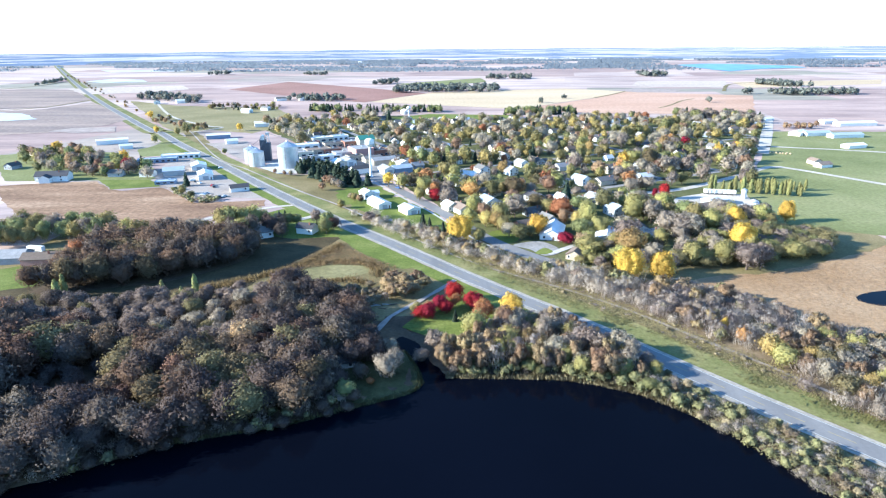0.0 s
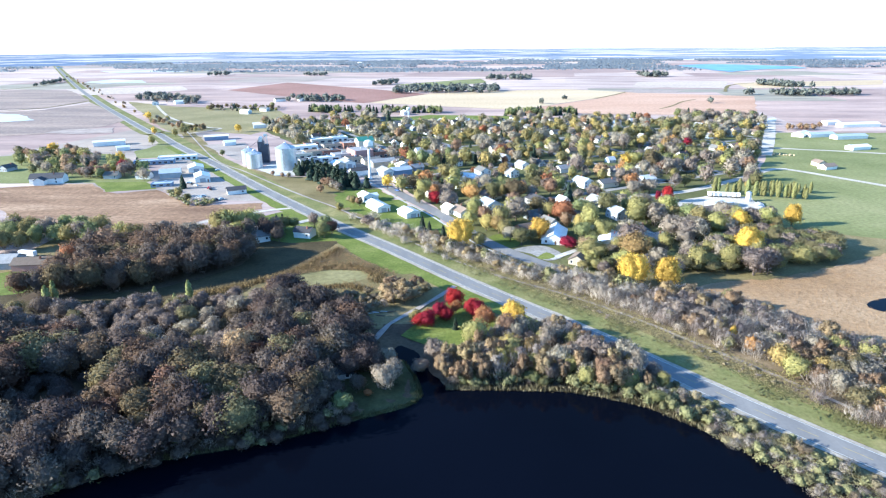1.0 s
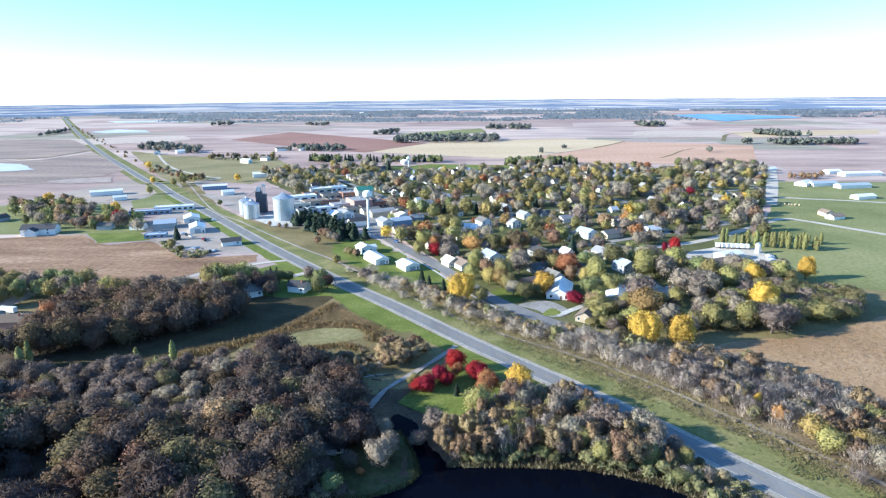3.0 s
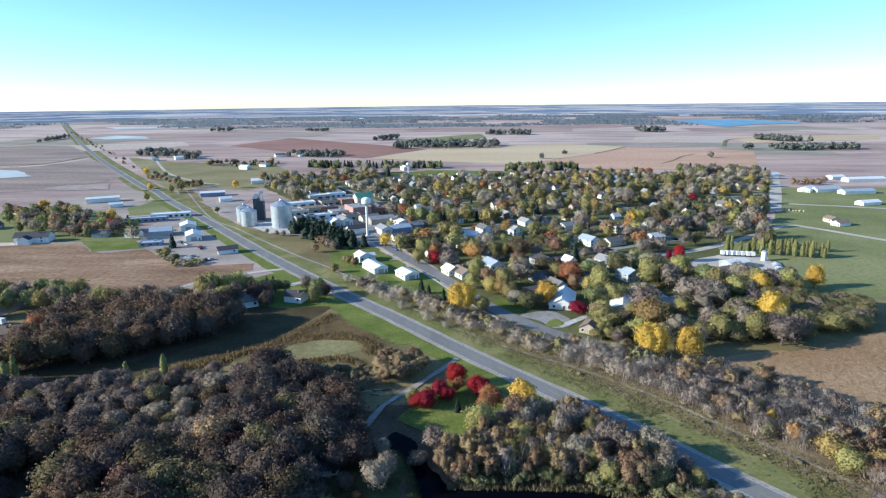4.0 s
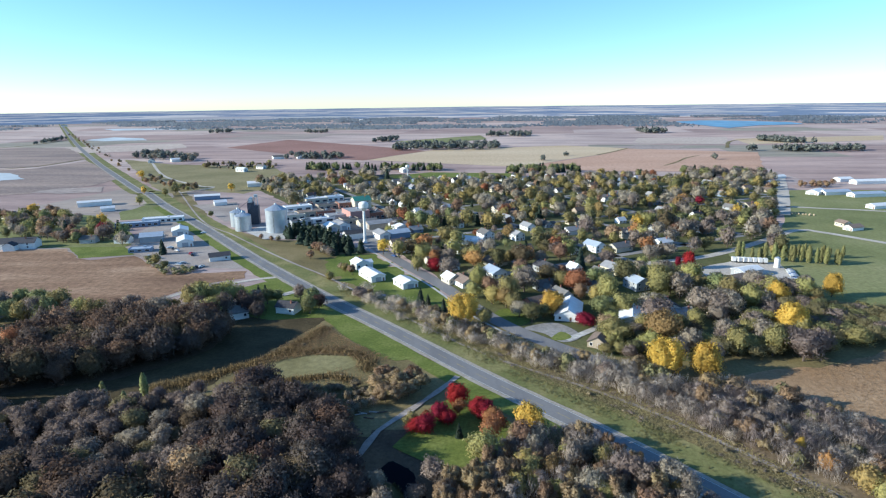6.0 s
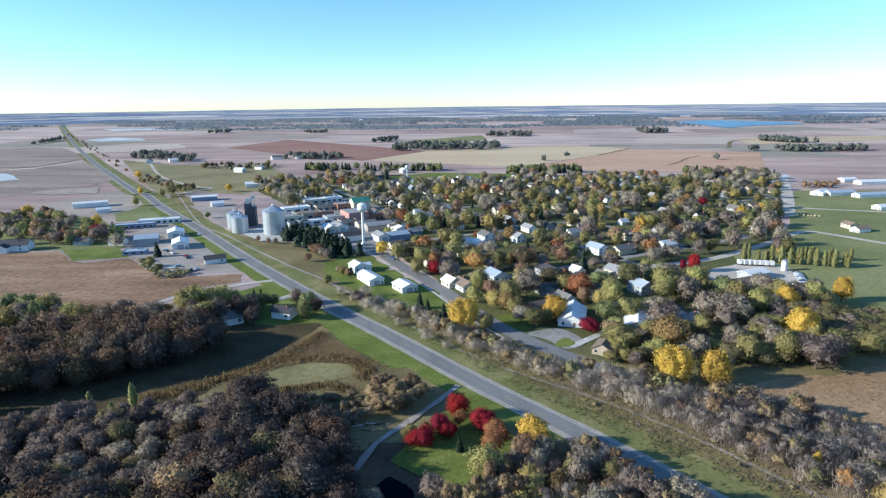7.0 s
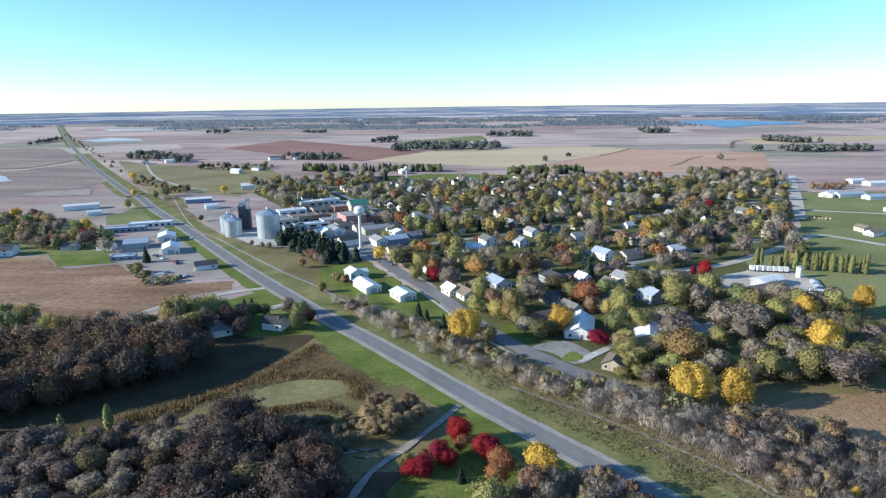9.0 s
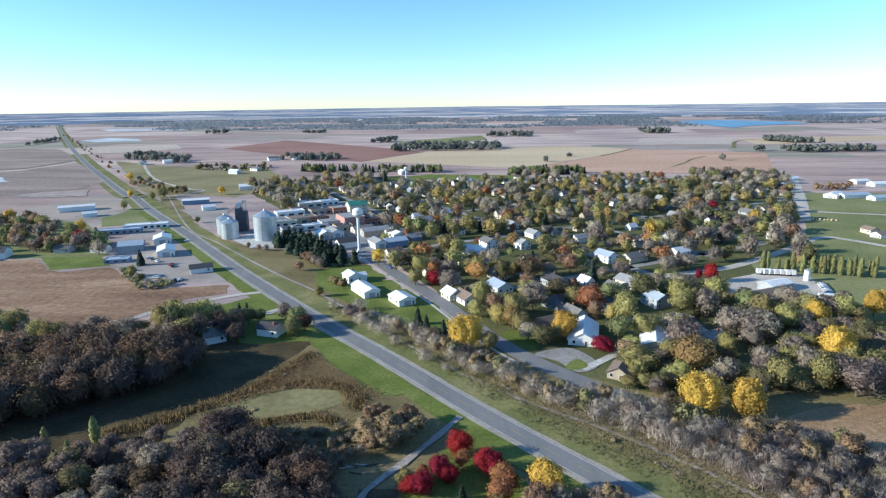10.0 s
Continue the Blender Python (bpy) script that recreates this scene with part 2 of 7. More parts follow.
L_POPLAR = leaf("poplar_leaves", (0.27, 0.275, 0.115), 0.2, 0.02)
L_MOSS = leaf("dull_olive_leaves", (0.176, 0.144, 0.084), 0.3, 0.025, 0.38)
L_COPSE = leaf("copse_leaves", (0.15, 0.165, 0.15), 0.2, 0.02, 0.15)
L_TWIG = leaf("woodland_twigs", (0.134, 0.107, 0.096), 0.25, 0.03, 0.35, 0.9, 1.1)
L_OAK = leaf("brown_oak_leaves", (0.170, 0.114, 0.084), 0.3, 0.025, 0.38)
L_BUSH = leaf("brush_twigs", (0.40, 0.345, 0.32), 0.22, 0.03, 0.35, 0.9, 1.1)
L_WILLOW = leaf("willow_brush", (0.36, 0.27, 0.175), 0.2, 0.02, 0.32)
L_RED = leaf("red_leaves", (0.29, 0.024, 0.042), 0.2, 0.01)
L_PINE = leaf("spruce_needles", (0.035, 0.052, 0.036), 0.25, 0.02, 0.05)
L_TAN = leaf("tan_brush", (0.27, 0.225, 0.145), 0.3, 0.025, 0.15)
L_HEDGE = leaf("bank_bushes", (0.21, 0.20, 0.105), 0.25, 0.015, 0.2)
L_STRAW = leaf("pale_reeds", (0.38, 0.33, 0.215), 0.1, 0.01, 0.25, 0.85, 1.12)
# blue-grey base colour carries the haze over the distant woods
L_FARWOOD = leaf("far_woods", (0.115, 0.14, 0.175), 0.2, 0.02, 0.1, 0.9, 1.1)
M_BARK = plain("bark", (0.13, 0.10, 0.085), 0.95, 0, 0.4, 1.5)

M_WHITE = plain("white_siding", (0.74, 0.74, 0.72), 0.6, 0, 0.1, 0.4)
M_CREAM = plain("cream_siding", (0.60, 0.54, 0.42), 0.7, 0, 0.15, 0.4)
M_TAN = plain("tan_siding", (0.42, 0.35, 0.27), 0.7, 0, 0.2, 0.4)
M_GREYWALL = plain("grey_siding", (0.36, 0.38, 0.40), 0.7, 0, 0.2, 0.4)
M_BLUEWALL = plain("blue_siding", (0.20, 0.27, 0.38), 0.7, 0, 0.2, 0.4)
M_BRICK = plain("red_brick", (0.30, 0.14, 0.10), 0.85, 0, 0.3, 0.8)
M_PINK = plain("faded_pink_siding", (0.46, 0.25, 0.22), 0.8, 0, 0.2, 0.5)
M_ROOF = plain("asphalt_shingle", (0.15, 0.145, 0.14), 0.9, 0, 0.3, 0.7, 0.35)
M_ROOFBROWN = plain("brown_shingle", (0.20, 0.15, 0.12), 0.9, 0, 0.3, 0.7, 0.3)
M_ROOFDARK = plain("dark_shingle", (0.055, 0.055, 0.065), 0.9, 0, 0.3, 0.7, 0.2)
M_ROOFWHITE = plain("white_metal_roof", (0.74, 0.74, 0.74), 0.45, 0.0, 0.12, 0.3)
M_ROOFBLUE = plain("pale_blue_metal_roof", (0.40, 0.46, 0.54), 0.45, 0.1, 0.15, 0.3)
M_ROOFGREEN = plain("green_metal_roof", (0.09, 0.30, 0.22), 0.4, 0.2, 0.15, 0.3)
M_ROOFGREY = plain("grey_flat_roof", (0.33, 0.33, 0.34), 0.8, 0, 0.3, 0.3)
M_STEEL = plain("galvanised_steel", (0.56, 0.60, 0.64), 0.38, 0.55, 0.18, 0.25)
M_DARKSTEEL = plain("dark_steel", (0.055, 0.065, 0.09), 0.6, 0.1, 0.3, 0.5)
M_GLASS = plain("window_glass", (0.03, 0.04, 0.055), 0.08, 0, 0.1, 0.5)
M_DOORM = plain("door_paint", (0.22, 0.13, 0.09), 0.5, 0, 0.2, 1)
M_PAINTW = plain("white_line_paint", (0.65, 0.65, 0.62), 0.7, 0, 0.3, 1)
M_PAINTY = plain("yellow_line_paint", (0.42, 0.33, 0.12), 0.7, 0, 0.3, 1)
M_TYRE = plain("tyre_rubber", (0.02, 0.02, 0.02), 0.9, 0, 0.2, 2)


# ---------------------------------------------------------------- mesh helpers
def mesh_of(name, V, F, mat, N=None):
    """A mesh from vertex and face arrays; the faces all have the same number of corners."""
    V, F = np.asarray(V, np.float32), np.asarray(F, np.int32)
    me = bpy.data.meshes.new(name)
    me.vertices.add(len(V))
    me.vertices.foreach_set("co", V.ravel())
    k = F.shape[1]
    me.loops.add(F.size)
    me.loops.foreach_set("vertex_index", F.ravel())
    me.polygons.add(len(F))
    me.polygons.foreach_set("loop_start", np.arange(0, F.size, k, dtype=np.int32))
    me.polygons.foreach_set("loop_total", np.full(len(F), k, np.int32))
    me.update(calc_edges=True)
    if k == 3:
        me.polygons.foreach_set("use_smooth", np.ones(len(F), bool))
    me.materials.append(mat)
    if N is not None:
        me.normals_split_custom_set_from_vertices([tuple(v) for v in N])
    return me


def part(name, bm, material, parent, label=""):
    me = bpy.data.meshes.new(name)
    bmesh.ops.recalc_face_normals(bm, faces=bm.faces)
    bm.to_mesh(me)
    bm.free()
    for m in material if isinstance(material, (list, tuple)) else (material,):
        me.materials.append(m)
    ob = new(name, me)
    ob.parent = parent
    return tagged(ob, label)


def child(name, me, parent):
    ob = new(name, me)
    ob.parent = parent
    return ob


def empty(name, x, y, z=0.0, turn=0.0, size=1.0):
    ob = new(name)
    ob.location, ob.rotation_euler, ob.scale = (x, y, z), (0, 0, radians(turn)), (size, size, size)
    return ob


def box(bm, x0, x1, y0, y1, z0, z1, m=None, slot=0):
    vs = [bm.verts.new(p) for p in ((x0, y0, z0), (x1, y0, z0), (x1, y1, z0), (x0, y1, z0), (x0, y0, z1), (x1, y0, z1), (x1, y1, z1), (x0, y1, z1))]
    for f in ((3, 2, 1, 0), (4, 5, 6, 7), (0, 1, 5, 4), (1, 2, 6, 5), (2, 3, 7, 6), (3, 0, 4, 7)):
        fc = bm.faces.new([vs[i] for i in f])
        fc.material_index = slot
    if m is not None:
        bmesh.ops.transform(bm, matrix=m, verts=vs)
    return vs


def rod(bm, p, q, r0, r1, n=6):
    p, q = Vector(p), Vector(q)
    bmesh.ops.create_cone(bm, cap_ends=True, segments=n, radius1=r0, radius2=r1, depth=(q - p).length,
                          matrix=Matrix.Translation((p + q) / 2) @ (q - p).to_track_quat("Z", "Y").to_matrix().to_4x4())


# ---------------------------------------------------------------- the lie of the land
ROAD = [(300, -80), (220, 8), (150, 92), (112, 137), (90, 162.5), (64, 196), (44, 221), (13, 257), (-27, 307), (-68, 356),
        (-130, 437), (-205, 541), (-290, 655), (-353, 746), (-375.3, 768.3), (-491.5, 930.3), (-686, 1208), (-1080, 1793), (-1910, 3058), (-2460, 3900)]
LAKE = [(-200, 60), (-114.9, 121.9), (-108.1, 123.8), (-94.4, 130.7), (-74.9, 141.7), (-46.4, 149.7), (-23.6, 159.8), (-9.5, 166.7), (-6.7, 172.5), (-8.9, 182.7), (-13.4, 193.3),
        (-18.7, 200.1), (-18.2, 204.5), (-11, 198.3), (-6.1, 184.6), (0.1, 174.8), (20.2, 174.3), (38.2, 173.1), (54.6, 167.4), (68.3, 157.1), (79.1, 144.7), (87, 131), (91.9, 120.8),
        (128, 60), (150, -60), (0, -160), (-260, -120)]
rng = np.random.default_rng(7)


def inside(poly, P):
    P = np.atleast_2d(P)
    r = np.zeros(len(P), bool)
    for (x0, y0), (x1, y1) in zip(poly, poly[1:] + poly[:1]):
        with np.errstate(divide="ignore", invalid="ignore"):
            c = ((y0 > P[:, 1]) != (y1 > P[:, 1])) & (P[:, 0] < (x1 - x0) * (P[:, 1] - y0) / (y1 - y0) + x0)
        r ^= c
    return r


def off_line(pts, P, loop=False):
    """Distance of each point from a broken line."""
    P = np.atleast_2d(P).astype(float)
    best = np.full(len(P), 1e9)
    for a0, b0 in zip(pts, pts[1:] + (pts[:1] if loop else [])):
        a1, b1 = np.array(a0[:2], float), np.array(b0[:2], float)
        d = b1 - a1
        s = np.clip(((P - a1) @ d) / (d @ d), 0, 1)
        best = np.minimum(best, np.hypot(*(P - a1 - s[:, None] * d).T))
    return best


HILLS = [(-190, 225, 30, 2.5)]


def lie(P):
    """Height of the ground."""
    P = np.atleast_2d(P).astype(float)
    z = np.zeros(len(P))
    for hx, hy, s, h in HILLS:
        z += h * np.exp(-((P[:, 0] - hx) ** 2 + (P[:, 1] - hy) ** 2) / (2 * s * s))
    near = (np.abs(P[:, 0]) < 320) & (P[:, 1] < 260)
    if near.any():
        Q = P[near]
        d = off_line(LAKE, Q, True) * np.where(inside(LAKE, Q), -1, 1)
        t = np.clip((5 - d) / 9, 0, 1)
        f = np.clip(d / 40, 0, 1)
        z[near] = z[near] * f - 2.4 * t * t * (3 - 2 * t)
    return z


def lie_at(x, y):
    return float(lie([(x, y)])[0])


def sheet():
    """The ground: fine cells near the lake, wider ones out to the horizon, and a low rise at the end."""
    xs = np.unique(np.concatenate([np.arange(-160, 161, 4), np.arange(-400, 401, 20), np.linspace(-4900, 4900, 50)]))
    ys = np.unique(np.concatenate([np.arange(84, 276, 4), np.arange(-160, 901, 20), np.linspace(-1500, 4900, 40)]))
    X, Y = np.meshgrid(xs, ys)
    P = np.c_[X.ravel(), Y.ravel()]
    z = lie(P)
    n = len(xs)
    i = np.arange(len(ys) - 1)[:, None] * n + np.arange(n - 1)[None, :]
    i = i.ravel()
    me = mesh_of("ground", np.c_[P, z], np.c_[i, i + 1, i + n + 1, i + n], M_FARM)
    me.materials.append(M_GRASS)
    me.materials.append(M_WOODFLOOR)
    mid = P[i] + (2, 2)
    slot = np.where((np.abs(mid[:, 0]) < 230) & (mid[:, 1] < 330), 1, 0)
    near = (np.abs(mid[:, 0]) < 230) & (mid[:, 1] < 230)
    slot[near] = np.where(off_line(LAKE, mid[near], True) < 15, 2, 1)
    me.polygons.foreach_set("material_index", slot.astype(np.int32))
    ob = new("ground", me)
    return tagged(ob, "open autumn farmland of tan stubble reaching the horizon", "ground", kind="structure")


sheet()


def far_rise():
    """The far plain and its wooded skyline, as one rising sheet; its map gives the kilometres that each part stands for."""
    n, eye = 240, 101.0
    prof = [0.0, 0.16, 0.32, 0.48, 0.62, 0.74, 0.84, 0.92, 0.97, 1.0]
    V, F, T = [], [], []
    k_ = len(prof)
    for k in range(n + 1):
        a = -75 + 150 * k / n
        top = float(np.interp(a, [-75, -36, -22, 0, 20, 30, 40, 75], [62, 63.5, 64, 72, 73, 76, 79, 78]))
        top += 1.2 * noise.noise((k * 0.05, 3, 0)) + 0.9 * noise.noise((k * 0.35, 1, 0))
        for u in prof:
            r, z = 4300 + 560 * u, top * u - 0.4
            far = r * eye / (eye - z) / 1000
            V.append((r * math.sin(radians(a)), 45 + r * math.cos(radians(a)), z))
            T.append((far * math.sin(radians(a)), far * math.cos(radians(a))))
        if k:
            q = (k - 1) * k_
            F += [(q + j, q + j + k_, q + j + k_ + 1, q + j + 1) for j in range(k_ - 1)]
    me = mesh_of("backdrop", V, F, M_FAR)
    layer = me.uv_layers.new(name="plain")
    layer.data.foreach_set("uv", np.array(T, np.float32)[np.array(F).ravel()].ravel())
    tagged(new("backdrop", me), "far fields and wooded belts along the horizon, tinted blue-grey for haze", "hills", kind="structure")


far_rise()


def patch(name, pts, lift, mat, label, category="field", step=4.0, rough=1.2, rounded=False):
    """A piece of ground cover with an uneven border, lying on the ground."""
    if rounded:
        n = len(pts)
        loop = smooth_line(pts[-2:] + pts + pts[:2], step)
        i0, i1 = [int(np.argmin(np.hypot(*(loop[a:b] - np.array(pts[0])).T))) + a for a, b in ((0, len(loop) // 2), (len(loop) // 2, len(loop)))]
        pts = [tuple(p) for p in loop[i0:i1]]
    out = []
    for (x0, y0), (x1, y1) in zip(pts, pts[1:] + pts[:1]):
        k = max(1, int(math.hypot(x1 - x0, y1 - y0) / step))
        for j in range(k):
            x, y = x0 + (x1 - x0) * j / k, y0 + (y1 - y0) * j / k
            w = noise.noise((x * 0.15, y * 0.15, lift)) * rough
            out.append((x + w, y + noise.noise((x * 0.15, y * 0.15, 9 + lift)) * rough))
    n = len(out)
    A = np.array(out)
    verts = [Vector(p) for p in out]
    if A[:, 1].min() < 400 and A[:, 0].min() < 200:
        lo, hi = A.min(0), A.max(0)
        X, Y = np.meshgrid(np.arange(lo[0], hi[0], 6.0), np.arange(lo[1], hi[1], 6.0))
        Q = np.c_[X.ravel(), Y.ravel()]
        Q = Q[inside(out, Q)]
        verts += [Vector(q) for q in Q[off_line(out, Q, True) > 1.5]]
    co, _, faces = delaunay_2d_cdt(verts, [(k, (k + 1) % n) for k in range(n)], [], 1, 1e-4)[:3]
    co = np.array(co)
    me = mesh_of(name, np.c_[co, lie(co) + lift], faces, mat)
    return tagged(new(name, me), label, category, kind="structure")


def smooth_line(pts, step=6.0):
    """Points along a line, rounded at its corners."""
    P = [np.array(p[:2], float) for p in pts]
    out = []
    for k in range(len(P) - 1):
        p0, p1, p2, p3 = P[max(k - 1, 0)], P[k], P[k + 1], P[min(k + 2, len(P) - 1)]
        n = max(2, min(60, int(np.linalg.norm(p2 - p1) / step)))
        for j in range(n):
            t = j / n
            out.append(0.5 * (2 * p1 + (p2 - p0) * t + (2 * p0 - 5 * p1 + 4 * p2 - p3) * t * t + (3 * p1 - p0 - 3 * p2 + p3) * t ** 3))
    out.append(P[-1])
    return np.array(out)


def band(pts, left, right, lift, step=6.0, rough=0.0, drop=0.0):
    """Vertices and faces of a strip along a line, from left to right of it."""
    C = smooth_line(pts, step)
    d = np.gradient(C, axis=0)
    d /= np.linalg.norm(d, axis=1)[:, None]
    nrm = np.c_[d[:, 1], -d[:, 0]]
    w = np.array([noise.noise((x * 0.1, y * 0.1, lift * 7)) * rough for x, y in C])
    L, R = C + nrm * (left - w)[:, None] if rough else C + nrm * left, C + nrm * (right + w)[:, None] if rough else C + nrm * right
    V = np.r_[np.c_[L, np.maximum(lie(L), 0) + lift - drop], np.c_[R, np.maximum(lie(R), 0) + lift - drop]]
    n = len(C)
    i = np.arange(n - 1)
    return V, np.c_[i + n, i + n + 1, i + 1, i]


def strip(name, pts, left, right, lift, mat, label="", category="road", step=6.0, rough=0.0, parent=None):
    V, F = band(pts, left, right, lift, step, rough)
    ob = new(name, mesh_of(name, V, F, mat))
    if parent:
        ob.parent = parent
        return ob
    return tagged(ob, label, category, kind="structure")


# lake
wv = [(-260, -160, -0.9), (160, -160, -0.9), (160, 215, -0.9), (-260, 215, -0.9)]
tagged(new("water", mesh_of("water", wv, [(0, 1, 2, 3)], M_WATER)), "dark still lake water with a faint ripple", "lake", kind="structure")

# ground cover
TOWN = [(-36.6, 456.2), (-59.3, 518.2), (-159.9, 653.4), (-249.4, 805.2), (-176.9, 893.1), (-70, 922.3), (87.2, 882.6), (341.3, 848.6), (432.9, 818.3), (288.2, 553.2),
        (229, 434.9), (206.7, 345.7), (171.1, 296.2), (130.4, 287), (106.7, 269.8), (81.2, 270.3), (64.7, 274.8), (41.9, 293.9), (8.1, 340), (-5.9, 391.5)]
patch("town_lawn", TOWN, 0.05, M_SHADEYARD, "mown grass and yards between the town's houses, darkened for tree shade", "grass", 8, 3)
patch("elevator_grass", [(-173.1, 525.4), (-128.8, 490.9), (-92.7, 492.7), (-55.3, 456.9), (-32.3, 408.2), (-46.7, 352.8), (-77, 388.9), (-128.2, 451.3)], 0.06, M_GRASS, "rough dry grass between trail and town", "grass", 6, 2)
patch("north_pasture", [(-630.3, 1213.9), (-485.7, 1102.3), (-289.7, 1045.9), (-205.4, 874.5), (-234.2, 736.4), (-305.1, 772.9), (-329.1, 742.6), (-385, 818.9)], 0.06, M_PASTURE, "dry olive pasture north of the elevator", "pasture", 12, 4)
patch("west_yards", [(-454.1, 591.8), (-382.3, 619.2), (-323.5, 600), (-237.9, 499), (-236.4, 473), (-283.4, 473.4), (-352.3, 471.7)], 0.06, M_MEADOW, "grassy yards of the west houses", "grass", 6, 2)
patch("stubble_field", [(-352.6, 454.4), (-309.8, 467), (-279.4, 470.2), (-253.5, 442.6), (-240.9, 437), (-216.7, 447.9), (-194.4, 423.1), (-172.6, 400.1), (-148.4, 403.5),
      (-125, 405.9), (-121.6, 390.3), (-138.9, 381.2), (-155.3, 354.3), (-179.6, 335.8), (-248.9, 343.3)], 0.08, M_STUBBLE, "harvested tan corn field beside the highway", "field", 6, 2)
patch("low_meadow", [(-200, 222), (-200, 246), (-160, 255), (-147, 265), (-129, 270), (-112, 282), (-104, 300), (-121.4, 322.5), (-104.3, 329.8), (-86, 320.4), (-61.1, 324.8), (-56.6, 320.9), (-74.2, 277.6), (-85.7, 256.2), (-94.2, 240.2), (-132.6, 221.2), (-170.1, 216.6)], 0.05, M_SHADEMEADOW, "rough meadow below the oaks, coloured dark for their shade", "meadow", 3, 4)
patch("house_lawn", [(-115.7, 371.4), (-106.2, 383), (-94.7, 375.3), (-74.5, 353.6), (-58.7, 331.3), (-59.3, 322.2), (-85.6, 319.2), (-103.8, 328.5)], 0.1, M_LAWN, "mown lawn round the white farmhouse", "lawn")
patch("back_lawn", [(-251.5, 441.3), (-218.2, 450.7), (-237.3, 474.6), (-279.7, 474.8)], 0.1, M_LAWN, "green lawn behind the stubble field", "lawn")
patch("gravel_lot", [(-247.4, 496), (-262.5, 591.7), (-247.8, 601.1), (-189.3, 514.7), (-146.6, 449.3), (-128, 411.5), (-163.3, 415), (-179.8, 411.1), (-215.2, 451.9)], 0.12, M_GRAVEL,
      "wide pale gravel yard of the roadside businesses", "yard")
patch("roadside_meadow", [(-320.3, 621.2), (-320, 682.9), (-250.4, 593.6), (-296.2, 578.8)], 0.1, M_MEADOW, "short green grass beside the highway", "grass")
patch("shed_yard", [(-352.7, 658.6), (-316, 666), (-314.6, 635.2), (-330, 610.9), (-349.4, 625.7)], 0.12, M_GRAVEL, "gravel yard at a long metal shed", "yard")
patch("elevator_yard", [(-264.2, 659.7), (-224.2, 676.9), (-182.6, 577.7), (-196.4, 566.6), (-226.1, 610.5)], 0.12, M_GRAVEL, "gravel yard beside the grain bins", "yard")
patch("downtown_paving", [(-154.7, 596.1), (-151, 686.1), (-99.8, 697.1), (-44.4, 543.6), (-46.9, 490.8), (-56.1, 462.8), (-81, 519.2), (-124.7, 521.2)], 0.14, M_LOT,
      "grey paved lots of the small downtown", "pavement")
patch("shed_lawn", [(-80.3, 433.6), (-68.4, 446.3), (-50.1, 445.6), (-25.4, 402.6), (-2.6, 363.8), (5.3, 333.1), (-12.8, 333.5), (-42.2, 360.7), (-73, 398.9)], 0.11, M_LAWN, "green grass round the white metal sheds", "lawn", 2.5, 7)
patch("bin_pad", [(-163.5, 523), (-158.4, 544.9), (-130.7, 543.6), (-117.5, 497.2), (-140.2, 494.8)], 0.15, M_CONCRETE, "concrete pad under the large grain bin", "pavement", 4, 0.3)
patch("east_meadow", [(396.7, 725.5), (591.6, 711.4), (244, 317.2), (191, 346.1), (203.1, 400.2), (187.3, 418.9), (193.8, 441.6), (264.4, 503.2)], 0.07, M_MEADOW, "wide green meadow at the town's edge", "meadow", 8, 2)
patch("plant_yard", [(136.5, 385.9), (163.8, 408.1), (185.7, 419), (213.2, 414.4), (199.8, 373.4), (186.9, 365.8), (159.4, 373.8)], 0.14, M_PALE_GRAVEL, "pale gravel yard round a low works building", "yard")
patch("town_green", [(-75.8, 896.8), (-21.9, 938.4), (106.4, 913), (98, 846.2), (-61.5, 815.9)], 0.2, M_LAWN, "green playing field behind the town", "lawn", 10, 2)
patch("ploughed_field", [(-534, 1513.9), (-460.4, 1819.5), (-128, 1458.1), (-42.1, 1346.9), (-151.3, 1140.2), (-279.5, 1248.8)], 0.3, M_PLOUGH, "dark reddish ploughed field", "field", 40, 4)
patch("wheat_field", [(-142.2, 1150.1), (-20.5, 1375.6), (286.7, 1473.6), (404.6, 1367.9), (299, 1207.1), (120.9, 1006.8), (12.8, 1062.5)], 0.25, M_WHEAT, "pale straw stubble field", "field", 40, 4)
patch("east_field", [(297.4, 1201), (402.2, 1360), (623.7, 1233.8), (464.7, 905), (371, 913.3), (214.2, 941.9), (119.9, 998.4)], 0.2, M_FARSTUBBLE, "tan corn stubble field behind the town", "field", 40, 4)
patch("green_strip", [(-133.1, 1688.4), (114.6, 1958.7), (121.1, 1748), (-37.4, 1561.2)], 0.35, M_MEADOW, "strip of green winter crop", "field", 60, 5)
patch("tan_field", [(-820.6, 1034.3), (-715.1, 1086.3), (-719.5, 1235.6), (-929.6, 1530.5), (-1086.1, 1589.9), (-1166.9, 1457)], 0.22, M_TANFIELD, "tan harvested field beside the highway", "field", 40, 4)
patch("tan_field", [(-569.7, 728.2), (-503, 753.9), (-463.3, 824.6), (-468.3, 895.2), (-682.8, 1185.1), (-695.3, 1057.3), (-792.1, 999.6)], 0.2, M_TANFIELD, "tan harvested field beside the highway", "field", 30, 4)
strip("field_edge", [(-770.1, 1029.8), (-715.1, 1086.3), (-714.7, 1235.1)], -3, 3, 0.3, M_GRASS, "dark grassy line between fields", "field edge", 30, 2)
strip("field_edge", [(-1151.6, 1523.5), (-1133.2, 1679.7), (-1172.3, 1910.3)], -4, 4, 0.3, M_GRASS, "dark grassy line between fields", "field edge", 30, 3)
strip("field_edge", [(352.7, 1001.8), (392.2, 1052.8), (440.8, 1131.1), (481.1, 1173.4)], -2.5, 2.5, 0.35, M_GRASS, "curving grassy waterway in the stubble", "field edge", 20, 1)
